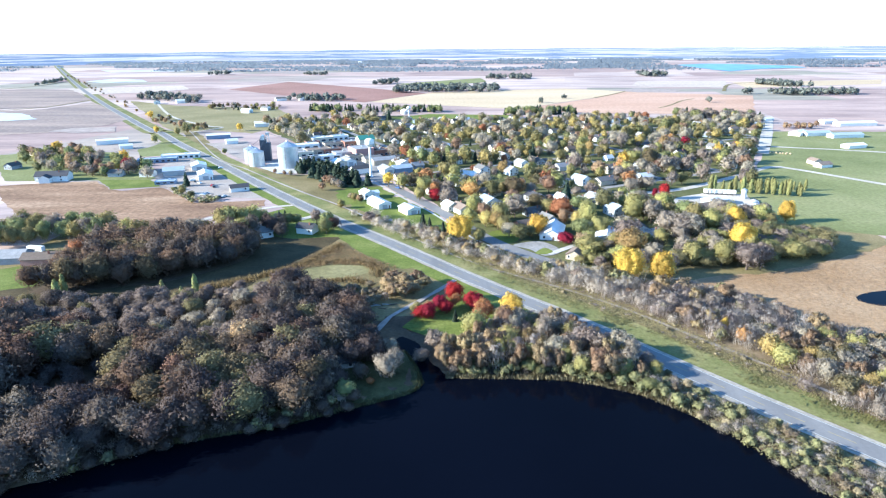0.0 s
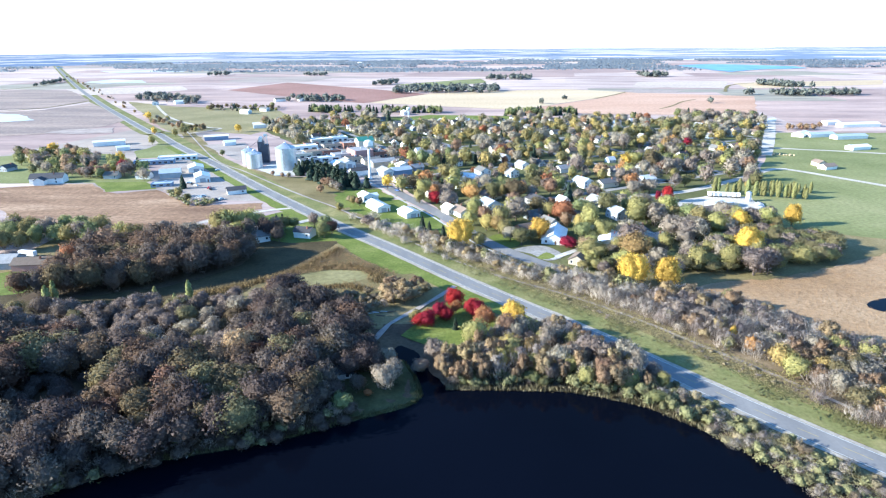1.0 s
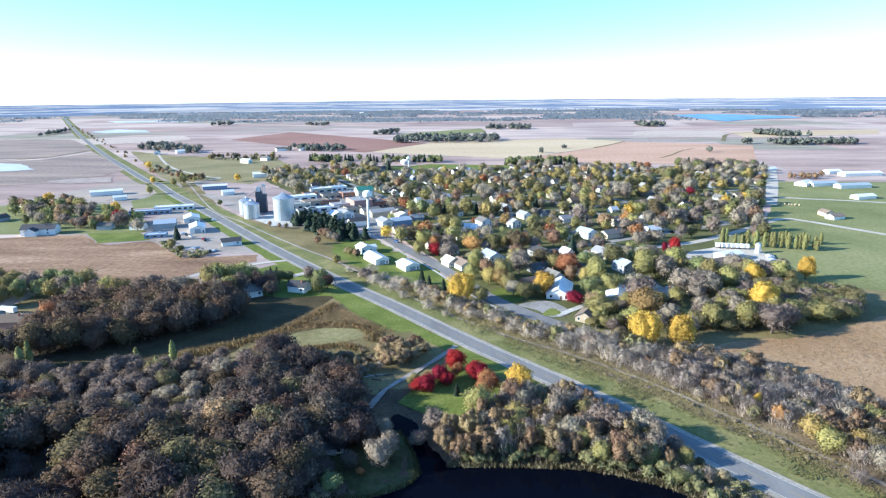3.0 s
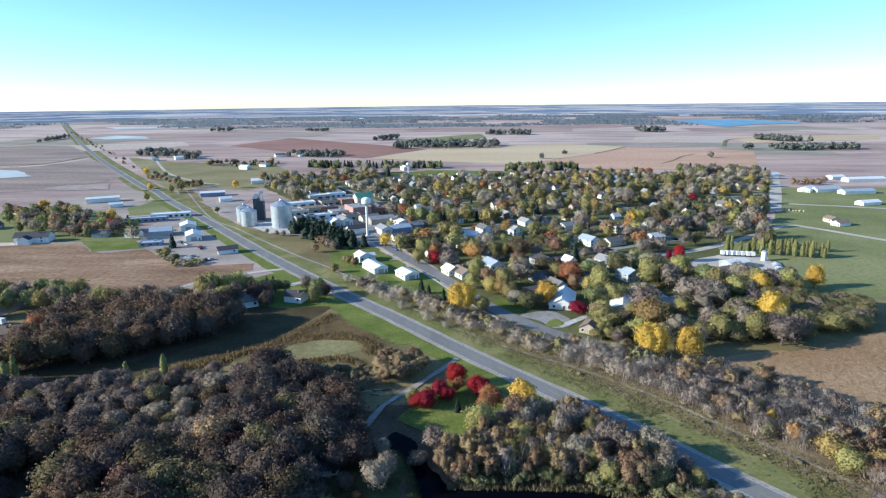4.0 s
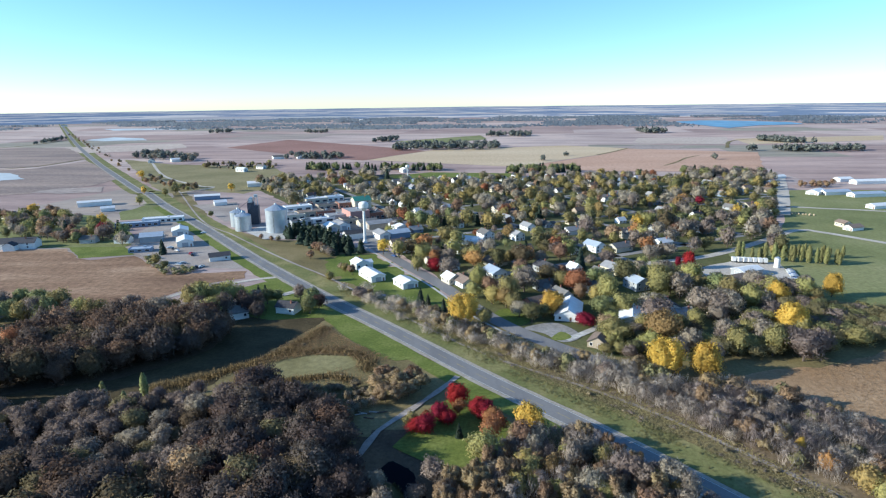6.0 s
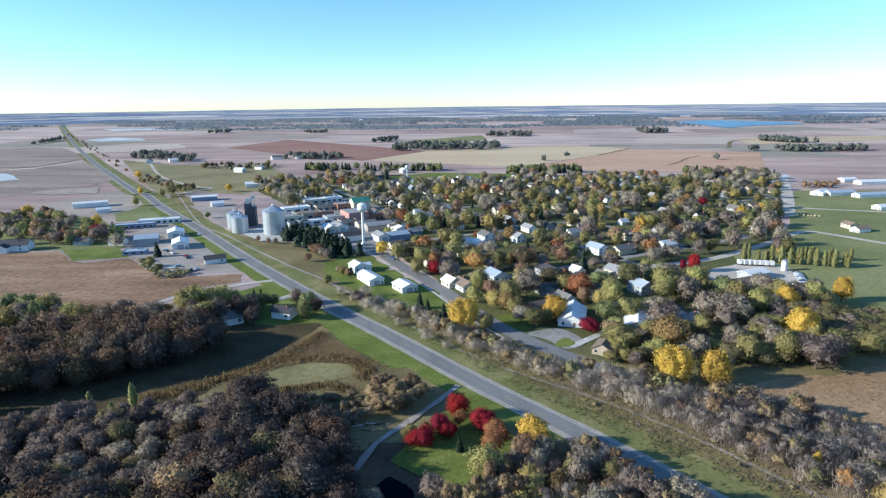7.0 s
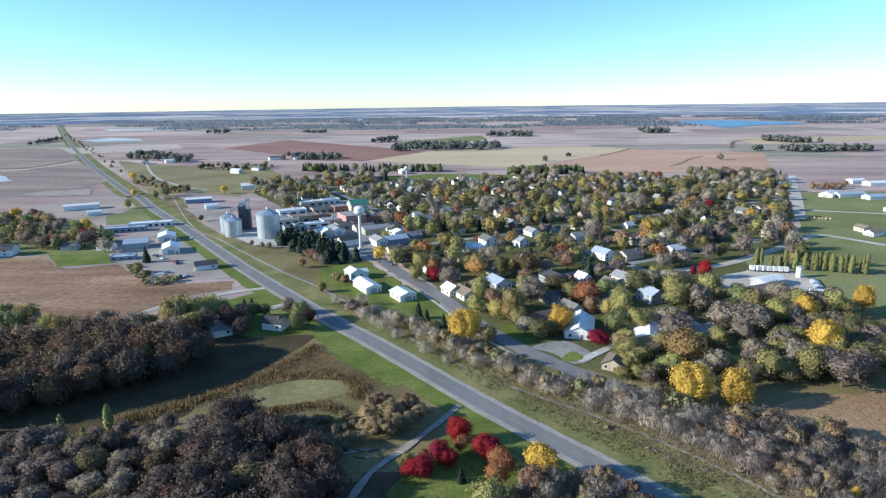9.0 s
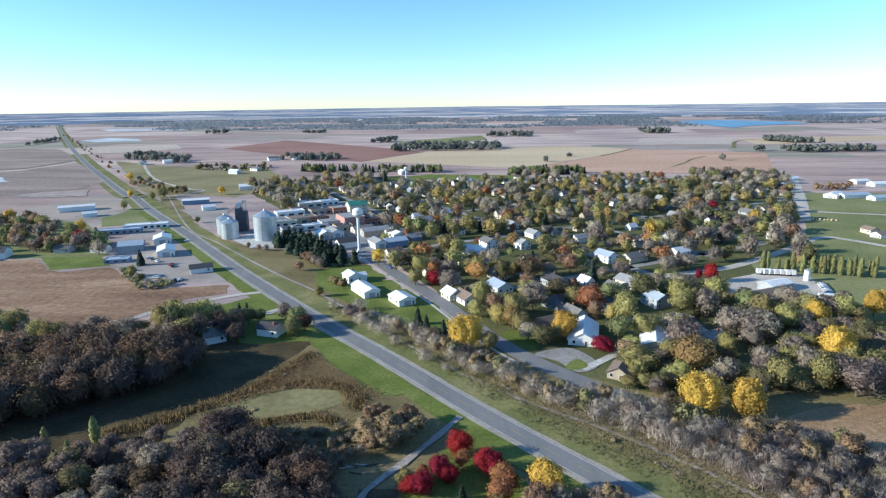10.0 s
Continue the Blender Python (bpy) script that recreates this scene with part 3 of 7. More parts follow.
strip("field_edge", [(296.8, 1207.4), (342.3, 1268.8), (404.6, 1367.9)], -3, 3, 0.4, M_GRASS, "dark grassy line between fields", "field edge", 20, 1)
strip("field_edge", [(619.4, 1355.2), (730, 1572.4), (833.8, 1651.5)], -4, 4, 0.35, M_GRASS, "dark grassy line between fields", "field edge", 30, 2)
patch("dark_patch", [(385.2, 1404.7), (459, 1467.6), (545.2, 1399.8), (508.2, 1337.7), (416.1, 1334)], 0.35, M_DARKEARTH, "dark patch in a field", "field", 30, 12)
# the next patch is a wet spot in the tan field
patch("dark_patch", [(-502.4, 762.9), (-496.5, 795.8), (-438.5, 807), (-419.9, 762), (-460.7, 751.2)], 0.3, M_DARKEARTH, "dark patch in a field", "field", 15, 6)
patch("dark_patch", [(-850.3, 2591.2), (-651.2, 2655.8), (-417.7, 2439.3), (-570.7, 2331.3)], 0.5, M_DARKEARTH, "dark patch in a field", "field", 60, 20)
patch("pale_field", [(-974.2, 1574.5), (-719.5, 1685.6), (-637, 1528.1), (-700.2, 1430.9), (-814.7, 1382.1)], 0.25, M_PALEFIELD, "pale grey stubble field", "field", 40, 6)
patch("pale_field", [(542.8, 1728.7), (799.3, 1738.1), (666.8, 1456.1), (464.2, 1527)], 0.3, M_PALEFIELD, "pale grey stubble field", "field", 40, 6)
patch("pale_field", [(778.3, 1661.1), (1242, 1742.2), (1106.7, 1556.2), (716, 1448.8)], 0.3, M_WHEAT, "pale straw field", "field", 40, 6)
patch("slough", [(-1113.7, 1900.6), (-1105.6, 2051.8), (-975.5, 1980.7), (-904.3, 1865.9), (-1018, 1830.4)], 0.5, M_SLOUGH, "pond in the fields, coloured pale for reflected sky", "water", 30, 5)
patch("slough", [(-789.2, 1007.2), (-684.7, 982.6), (-608, 899.8), (-632.9, 883.1), (-685.1, 869)], 0.5, M_SLOUGH, "pond in the fields, coloured pale for reflected sky", "water", 20, 5)
patch("slough", [(-1578.6, 2820.4), (-1230.3, 2859.7), (-1116, 2653.3), (-1413, 2613.2)], 0.6, M_SLOUGH, "pond in the fields, coloured pale for reflected sky", "water", 60, 8)
patch("far_lake", [(1120.6, 3011.7), (1329.4, 3177.9), (1458.7, 3081.8), (1588.6, 2813.9), (1511.7, 2576.2), (1264.3, 2485.6), (1057.8, 2288.4), (1069.3, 2508.8)], 1.2, M_BLUE, "wide lake between distant woods, coloured blue for reflected sky", "lake", 60, 12)
MARSH = [(101.7, 249.4), (122.4, 259.8), (150.3, 263.6), (189, 279.6), (231.4, 301.2), (288.4, 315.4), (197.7, 198.6), (155.9, 196.9), (133.7, 203.7), (124.4, 218.1), (109.2, 234.6)]
patch("marsh", MARSH, 0.08, M_REED, "brown cattail marsh in autumn", "marsh", 5, 3)
POOL = [(172.3, 235.5), (183.4, 241.3), (198, 243), (200.3, 233.4), (181.5, 226.9), (172, 229.8)]
patch("marsh_pool", POOL, 0.16, M_WATER, "small dark blue pool in the marsh", "water", 3, 1, True)
patch("brush_ground", [(-86.5, 258), (-76.3, 277.6), (-59, 315.5), (-41.9, 293.2), (-20.2, 272.3), (-4.1, 269.9), (-2.1, 245.3), (-15.9, 228.5), (-32.3, 222.7), (-59.5, 223.1), (-83.4, 223.4)], 0.06, M_GRASS,
      "rough brown grass and brush round a pond", "brush", 4, 2)
patch("algae_pond", [(-77.5, 259.5), (-70, 270), (-57, 277.5), (-40, 276), (-35.5, 268), (-46, 261), (-61, 257)], 0.12, M_ALGAE, "pale green algae-covered pond", "pond", 3, 1.5, True)
patch("verge_lawn", [(-59.5, 321), (-57.2, 331.3), (-34.6, 304), (-9.9, 274.6), (-20.1, 271.4), (-28.8, 276.7), (-44.8, 296.8)], 0.13, M_LAWN, "bright green mown grass below the highway", "lawn", 4, 0.8)
patch("junction_lawn", [(-16.5, 210), (-6.6, 227.7), (2.9, 245), (12.6, 241.8), (22.6, 219.4), (12.9, 205), (5.2, 193.1), (-6, 201.7)], 0.2, M_LAWN, "shaded green lawn under red maples", "lawn", 4, 1)
patch("cabin_lawn", [(-42.9, 163), (-23.7, 161), (-9.9, 167.3), (-7.8, 173.2), (-10.3, 182.8), (-14.7, 192.5), (-25.7, 192.6), (-43.2, 181.2)], 0.3, M_SHADELAWN, "lawn running down to the lake, coloured dark for tree shade", "lawn", 4, 1, True)
WOODS = [(-230, 95), (-114.3, 121.2), (-108.6, 124.5), (-94.6, 131.1), (-75.1, 142.2), (-46.5, 150), (-38.1, 156.2), (-39.7, 177.6), (-30.8, 201.1), (-30.1, 212.5), (-43.6, 228.1), (-66.6, 246.6), (-94.8, 242), (-116, 234.6), (-147.7, 227.8),
         (-177.5, 220.7), (-270, 222)]
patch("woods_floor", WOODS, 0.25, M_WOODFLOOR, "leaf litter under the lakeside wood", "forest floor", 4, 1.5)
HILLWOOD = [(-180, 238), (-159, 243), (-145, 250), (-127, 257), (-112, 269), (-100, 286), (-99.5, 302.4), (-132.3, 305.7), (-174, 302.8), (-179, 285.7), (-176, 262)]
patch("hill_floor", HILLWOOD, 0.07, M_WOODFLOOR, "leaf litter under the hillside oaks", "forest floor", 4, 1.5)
PENINSULA = [(-4.6, 184.6), (1.1, 177.2), (20.5, 177.1), (38.7, 175.9), (55.3, 170), (66.9, 172.5), (65, 183.9), (54.7, 195.9), (42, 209.3), (23.9, 210.5), (12.9, 205), (5.7, 191.5)]
patch("bank_floor", PENINSULA, 0.25, M_WOODFLOOR, "leaf litter under the trees on the lake bank", "forest floor", 4, 1)
BELT = [(-58.7, 365.4), (-42.2, 360.7), (-23.4, 337.3), (0.1, 320.1), (19.9, 294.4), (34.4, 275.4), (53.1, 268.8), (73.3, 259.5), (83.3, 248.1), (111.7, 240.5), (126.5, 222.3), (135, 206),
        (145.3, 199.2), (157.5, 183), (138.2, 141.4), (122.7, 149.5), (111.7, 163.2), (102.9, 183.5), (86, 204.2), (68.4, 232.3), (32, 260.3), (14.1, 275.8), (-6.8, 297.5), (-33.2, 332)]
patch("belt_floor", BELT, 0.06, M_BROWN, "dry brush and leaf litter along the old rail bed", "brush", 5, 2)
patch("farm_lawn", [(-225.1, 264.9), (-207.4, 278), (-186.7, 271.6), (-181.7, 247.5), (-204.9, 238.7)], 0.1, M_LAWN, "green farmyard lawn", "lawn")
patch("farm_yard", [(-248.3, 295.1), (-215.6, 298.9), (-202.7, 299.6), (-198.7, 290.9), (-212.8, 286.1), (-236.7, 280.1)], 0.12, M_PALE_GRAVEL, "pale gravel farmyard", "yard")

# roads
road = strip("road", ROAD, -3.9, 3.9, 0.30, M_ASPHALT, "grey two-lane asphalt highway with worn edge lines")
strip("shoulder", ROAD, -5.6, -3.8, 0.26, M_SHOULDER, parent=road, rough=0.4)
strip("shoulder", ROAD, 3.8, 5.4, 0.26, M_SHOULDER, parent=road, rough=0.4)
NEARROAD = ROAD[2:16]
strip("edge_line", NEARROAD, -3.65, -3.47, 0.31, M_PAINTW, parent=road)
strip("edge_line", NEARROAD, 3.47, 3.65, 0.31, M_PAINTW, parent=road)
C = smooth_line(ROAD[2:15], 3.0)
V, F = [], []
for k in range(0, len(C) - 1):
    if k % 4 > 1:
        continue
    p, q = C[k], C[k + 1]
    d = (q - p) / np.linalg.norm(q - p)
    s = np.array([d[1], -d[0]]) * 0.09
    F.append([len(V) + i for i in range(4)])
    V += [(*(p - s), 0.312), (*(p + s), 0.312), (*(q + s), 0.312), (*(q - s), 0.312)]
child("centre_line", mesh_of("centre_line", V, F, M_PAINTY), road)
strip("verge_east", ROAD[1:], 5.2, 17, 0.16, M_VERGE, "mown olive grass verge of the highway", "verge", rough=1.0)
strip("verge_far", ROAD[12:], -13, -5.4, 0.15, M_VERGE, "dull olive grass verge of the highway", "verge", rough=1.0)
strip("verge_west", ROAD[6:13], -13, -5.4, 0.15, M_LAWN, "mown olive grass verge of the highway", "verge", rough=1.0)
strip("lake_bank", ROAD[2:7], -12, -5.4, 0.05, M_GRASS, "dry grass bank between highway and lake", "verge", rough=1.0)
TRAIL = [(-420, 905), (-345, 800), (-223.4, 579.8), (-171.9, 514), (-131.9, 462.9), (-98.3, 422), (-71.4, 391.7), (-40.8, 350.3), (-11.8, 311.4), (14.4, 279.3), (32.3, 262.5), (48.2, 249.7), (71.5, 226.7), (91.7, 200.2), (103.7, 185), (118.6, 163.1)]
strip("trail", TRAIL, -0.8, 0.8, 0.17, M_GRAVEL, "narrow pale gravel trail on the old rail bed", "path", rough=0.3)
strip("trail_grass", TRAIL[1:11], -9, 9, 0.09, M_GRASS, "rough dry grass along the trail", "grass", rough=3)
STREET = [(-58.8, 483), (-30.4, 425.6), (-5.7, 379.9), (10.8, 343.6), (22.1, 319.6), (34, 300.8), (46.6, 285), (57.9, 272), (63.9, 265.8)]
strip("street", STREET, -4.2, 4.2, 0.2, M_ASPHALT, "grey asphalt street at the town's edge", "road")
strip("pavement", STREET[:6], 5.8, 7.2, 0.22, M_CONCRETE, "concrete pavement beside the street", "pavement")
strip("driveway", [(4.3, 257), (-3, 245.3), (-12.6, 231.6), (-21.8, 219.1), (-26.1, 205.5), (-29.9, 194.7), (-33.5, 179.3)], -1.0, 1.0, 0.3, M_GRAVEL, "gravel driveway through the trees to a cabin", "drive", rough=1.2)
strip("driveway", [(-89.4, 357.2), (-82.9, 364.4), (-79, 366)], -2.5, 2.5, 0.2, M_PALE_GRAVEL, "pale gravel farmhouse driveway", "drive", rough=0.3)
strip("farm_track", [(-184.7, 327.9), (-160.2, 343.1), (-143.7, 365.4), (-118.8, 384.4), (-105.5, 390.8), (-98.3, 392.5)], -2, 2, 0.18, M_PALE_GRAVEL, "pale dirt track along the field", "track", rough=0.5)
strip("east_road", [(449.2, 839.3), (404.9, 755.6), (353.6, 660.6), (305.9, 576.1)], -6, 6, 0.2, M_PALE_GRAVEL, "pale gravel road along the town's edge", "road", rough=0.5)
strip("meadow_lane", [(332.1, 617.8), (362.8, 604.6), (390.2, 594.8), (457.1, 563)], -3, 3, 0.2, M_PALE_GRAVEL, "pale lane across the meadow", "lane", rough=0.4)
strip("meadow_lane", [(337.3, 430.7), (313.1, 472), (294.5, 501.8), (279, 510), (226.2, 467.8), (174.9, 431.8), (134.6, 417.2), (100.5, 403.7)], -3.2, 3.2, 0.2, M_PALE_GRAVEL, "pale lane across the meadow", "lane", rough=0.4)
patch("house_drive", [(35.9, 305.7), (49.9, 312.3), (57.3, 305.2), (59.7, 294.5), (50.6, 288.8), (43.9, 299)], 0.24, M_LOT, "worn grey paved turning loop", "drive", 3, 0.2, True)
strip("house_path", [(52.4, 291.7), (60.4, 297.6), (70.9, 306.6), (81.3, 313.9)], -1.8, 1.8, 0.25, M_CONCRETE, "pale concrete driveway", "drive")
patch("yard_lawn", [(46.1, 292.8), (52.2, 301), (55.7, 294.6), (50, 290.7)], 0.27, M_LAWN, "small green island of lawn", "lawn", 2, 0.2, True)
patch("yard_lawn", [(23.6, 322.7), (29.6, 332.4), (42.9, 327.4), (37.9, 311.4), (29.4, 309.3)], 0.16, M_LAWN, "green front lawn", "lawn", 3, 0.3, True)
strip("old_highway", [(-315.7, 750.9), (-293.9, 794), (-323.9, 815.8), (-420, 930), (-560, 1180), (-640, 1330)], -2.2, 2.2, 0.2, M_PALE_GRAVEL, "pale gravel road beside the highway", "road")
# ---------------------------------------------------------------- trees
def cards(P, N, size, g, aspect=1.0):
    """Leaf clumps: a small bent quad at each point, facing roughly along its normal."""
    n = len(P)
    N = N + g.normal(0, 0.33, (n, 3))
    N /= np.linalg.norm(N, axis=1)[:, None]
    U = np.cross(N, g.normal(0, 1, (n, 3)))
    U /= np.linalg.norm(U, axis=1)[:, None] + 1e-9
    W = np.cross(N, U)
    s = size * g.uniform(0.6, 1.35, n)[:, None]
    U, W = U * s * 0.5, W * s * 0.5 * aspect
    V = np.stack([P - U - W * 0.7, P + U * 0.8 - W, P + U + W * 0.8, P - U * 0.7 + W], 1).reshape(-1, 3)
    return V, np.arange(4 * n).reshape(n, 4)


def turf(name, V, F, mat, label, category):
    """Grass or reeds that take the light as the ground under them does."""
    return tagged(new(name, mesh_of(name, V, F, mat, np.tile((0.0, -0.1, 0.995), (len(V), 1)))), label, category, kind="stuff")


def unit(A):
    return A / (np.linalg.norm(A, axis=1)[:, None] + 1e-9)


def outward(V, F, N):
    """Turn each face to the side that its crown's outline faces, so that the crown is lit as one rounded mass."""
    G3 = np.cross(V[F[:, 1]] - V[F[:, 0]], V[F[:, 2]] - V[F[:, 0]])
    back = (G3 * N[F].mean(1)).sum(1) < 0
    F = F.copy()
    F[back] = F[back][:, ::-1]
    return V, F, N


def ball(detail):
    bm = bmesh.new()
    bmesh.ops.create_icosphere(bm, subdivisions=detail, radius=1.0)
    V = np.array([v.co[:] for v in bm.verts])
    bm.verts.index_update()
    F = np.array([[v.index for v in f.verts] for f in bm.faces])
    bm.free()
    return V, F


BALLS = {1: ball(1), 2: ball(2)}


def crown(seed, n, size, bumps=20, wide=4.5, low=1.4, top=10.0, heart=0.8, swell=0.3, twigs=0.0, core=2, ragged=0.22):
    """A rounded crown with a cauliflower outline: small leaves over a leafy heart, some standing out beyond it.
    twigs: the share of the leaves that are thin upright twigs instead."""
    g = np.random.default_rng(seed)
    mid, half = (low + top) / 2, (top - low) / 2
    B = unit(g.normal(0, 1, (bumps, 3)) + (0, 0, 0.25))
    amp, wid = swell * g.uniform(0.45, 1.0, bumps), g.uniform(0.24, 0.48, bumps)
    k1, k2, ph, lean = g.normal(0, 2.0, 3), g.normal(0, 3.4, 3), g.uniform(0, 6, 2), g.uniform(0.02, 0.16)

    def reach(U):
        d2 = 2 - 2 * np.clip(U @ B.T, -1, 1)
        taper = 1 - lean * np.clip(U[:, 2], -0.4, 1)
        return taper * (0.78 + (amp * np.exp(-d2 / wid ** 2)).max(1) + 0.10 * np.sin(U @ k1 + ph[0]) + 0.08 * np.sin(U @ k2 + ph[1]))

    def surface(U):
        """How far the crown reaches, and which way it faces."""
        r = reach(U)
        A = unit(np.cross(U, (0.31, 0.2, 0.93)))
        C = np.cross(U, A)
        e = 0.06
        ga, gc = (reach(unit(U + A * e)) - r) / e, (reach(unit(U + C * e)) - r) / e
        return r, unit(U * r[:, None] - A * ga[:, None] - C * gc[:, None])

    U = unit(g.normal(0, 1, (n, 3)) + (0, -0.1, 0.3))
    r, N = surface(U)
    depth = np.where(g.uniform(0, 1, n) < 0.24, 1 + g.uniform(0.0, ragged, n), 1 - 0.16 * g.uniform(0, 1, n) ** 1.5)
    P = U * (r * depth)[:, None] * (wide, wide, half) + (0, 0, mid)
    G = unit(N + g.normal(0, 0.36, (n, 3)))
    S = unit(np.cross(G, g.normal(0, 1, (n, 3))))
    W = np.cross(G, S)
    thin = g.uniform(0, 1, n) < twigs
    S[thin] = unit(U[thin] * 0.6 + (0, 0, 0.75) + g.normal(0, 0.4, (thin.sum(), 3)))
    W[thin] = unit(np.cross(S[thin], g.normal(0, 1, (thin.sum(), 3))))
    s = size * g.uniform(0.6, 1.4, n)
    ls, ws = (s * np.where(thin, 1.5, 0.62))[:, None], (s * np.where(thin, 0.17, 0.62))[:, None]
    V = np.stack([P - S * ls * 0.5 - W * ws, P - S * ls * 0.5 + W * ws, P + S * ls], 1).reshape(-1, 3)
    V[:, 2] = np.maximum(V[:, 2], low * 0.6)
    F = np.arange(3 * n).reshape(n, 3)
    K = np.repeat(unit(N + g.normal(0, 0.2, (n, 3))), 3, 0)
    BV, BF = BALLS[core]
    r, N = surface(unit(BV))
    H = unit(BV) * (r * heart * (1 + g.uniform(-0.06, 0.05, len(BV))))[:, None] * (wide, wide, half) + (0, 0, mid)
    H[:, 2] = np.maximum(H[:, 2], low * 0.7)
    return outward(np.r_[V, H], np.r_[F, BF + len(V)], np.r_[K, N])


def twiggy(seed, n, width=0.13, long=1.0):
    """A nearly bare crown: sprays of thin twigs round the limbs."""
    g = np.random.default_rng(seed)
    lobes = 16
    C = unit(g.normal(0, 1, (lobes, 3))) * g.uniform(0.35, 0.68, (lobes, 1))
    C[:, 2] = C[:, 2] * 0.95 + 0.06
    k = g.integers(0, lobes, n)
    D = unit(g.normal(0, 1, (n, 3)) + C[k] * 1.1 + (0, 0, 0.35))
    r = g.uniform(0.26, 0.42, lobes)[k] * g.uniform(0.45, 1.0, n)
    P = (C[k] + D * r[:, None]) * (4.5, 4.5, 4.4) + (0, 0, 5.6)
    A = unit(D + g.normal(0, 0.55, (n, 3)))
    S = unit(np.cross(A, g.normal(0, 1, (n, 3))))
    L = g.uniform(0.5, 1.15, n)[:, None] * long
    V = np.stack([P - A * L * 0.5 - S * width, P - A * L * 0.5 + S * width, P + A * L * 0.6], 1).reshape(-1, 3)
    N = unit(unit((V - (0, 0, 5.4)) / (4.5, 4.5, 4.4)) * 0.75 + np.repeat(D, 3, 0) * 0.5)
    V[:, 2] = np.maximum(V[:, 2], 0.8)
    return outward(V, np.arange(3 * n).reshape(n, 3), N)


def stems(seed, n, width=0.13):
    """A thicket: thin stems rising steeply from the ground, finer towards their tips."""
    g = np.random.default_rng(seed)
    a, r = g.uniform(0, 2 * np.pi, n), np.sqrt(g.uniform(0, 1, n)) * 3.6
    B = np.c_[r * np.cos(a), r * np.sin(a), np.zeros(n)]
    A = np.c_[np.cos(a) * r * 0.09, np.sin(a) * r * 0.09, np.ones(n)] + g.normal(0, 0.22, (n, 3))
    A /= np.linalg.norm(A, axis=1)[:, None]
    t = g.uniform(0.5, 8.2, n)[:, None] * (1 - 0.05 * r[:, None])
    P = B + A * t
    S = np.cross(A, g.normal(0, 1, (n, 3)))
    S /= np.linalg.norm(S, axis=1)[:, None] + 1e-9
    L, w = g.uniform(1.4, 3.0, n)[:, None], width * (1 - 0.06 * t)
    V = np.stack([P - S * w, P + S * w, P + A * L], 1).reshape(-1, 3)
    return outward(V, np.arange(3 * n).reshape(n, 3), unit((V - (0, 0, 3)) / (4, 4, 5)))


def thicket(seed, n, m, coarse=1.0):
    """Upright stems with a haze of twigs round them."""
    V, F, N = stems(seed, n, 0.14 * coarse)
    W, E, K = twiggy(seed + 500, m, 0.17 * coarse, 1.3 * coarse)
    W = W * (1.0, 1.0, 0.95)
    return np.r_[V, W], np.r_[F, E + len(V)], np.r_[N, K]


def spruce(seed, n, size):
    """A conifer: drooping boughs in a pointed cone."""
    g = np.random.default_rng(seed)
    h = 10 * (1 - np.sqrt(g.uniform(0.002, 1, n)) * 0.94)
    tier = 0.82 + 0.18 * np.cos(h * 7.0)
    r = (10.2 - h) * 0.29 * tier * g.uniform(0.65, 1.05, n)
    a = g.uniform(0, 2 * np.pi, n)
    P = np.c_[r * np.cos(a), r * np.sin(a), h - r * 0.15]
    D = np.c_[np.cos(a), np.sin(a), np.full(n, 0.6)]
    V, F = cards(P, D, size, g)
    return outward(V, F, unit(np.repeat(D, 4, 0)))


def column(seed, n, size):
    """A poplar: a narrow upright crown."""
    g = np.random.default_rng(seed)
    h = g.uniform(0.9, 10, n)
    r = 1.75 * np.sin(np.clip((h - 0.3) / 10.2, 0, 1) ** 0.75 * np.pi) ** 0.7 * g.uniform(0.5, 1.08, n)
    a = g.uniform(0, 2 * np.pi, n)
    D = np.c_[np.cos(a), np.sin(a), np.full(n, 0.9)]
    V, F = cards(np.c_[r * np.cos(a), r * np.sin(a), h], D, size, g, 1.3)
    return outward(V, F, unit(np.repeat(D * (1, 1, 0.5), 4, 0)))


def trunk_mesh(seed, top=6.0, r=0.32, limbs=6, reach=3.0):
    g = random.Random(seed)
    bm = bmesh.new()
    rod(bm, (0, 0, -0.6), (0.1, 0.05, top * 0.5), r, r * 0.7, 7)
    rod(bm, (0.1, 0.05, top * 0.5), (0.0, 0.1, top), r * 0.7, r * 0.3, 6)
    for k in range(limbs):
        a = 2 * math.pi * k / limbs + g.uniform(-0.4, 0.4)
        z = top * g.uniform(0.32, 0.75)
        p = Vector((0.05, 0.05, z))
        q = p + Vector((math.cos(a) * reach * 0.55, math.sin(a) * reach * 0.55, reach * g.uniform(0.45, 0.8)))
        e = q + Vector((math.cos(a + 0.3) * reach * 0.45, math.sin(a + 0.3) * reach * 0.45, reach * g.uniform(0.5, 0.8)))
        rod(bm, p, q, r * 0.42, r * 0.26, 4)
        rod(bm, q, e, r * 0.26, r * 0.08, 4)
    me = bpy.data.meshes.new("trunk")
    bm.to_mesh(me)
    bm.free()
    me.materials.append(M_BARK)
    return me


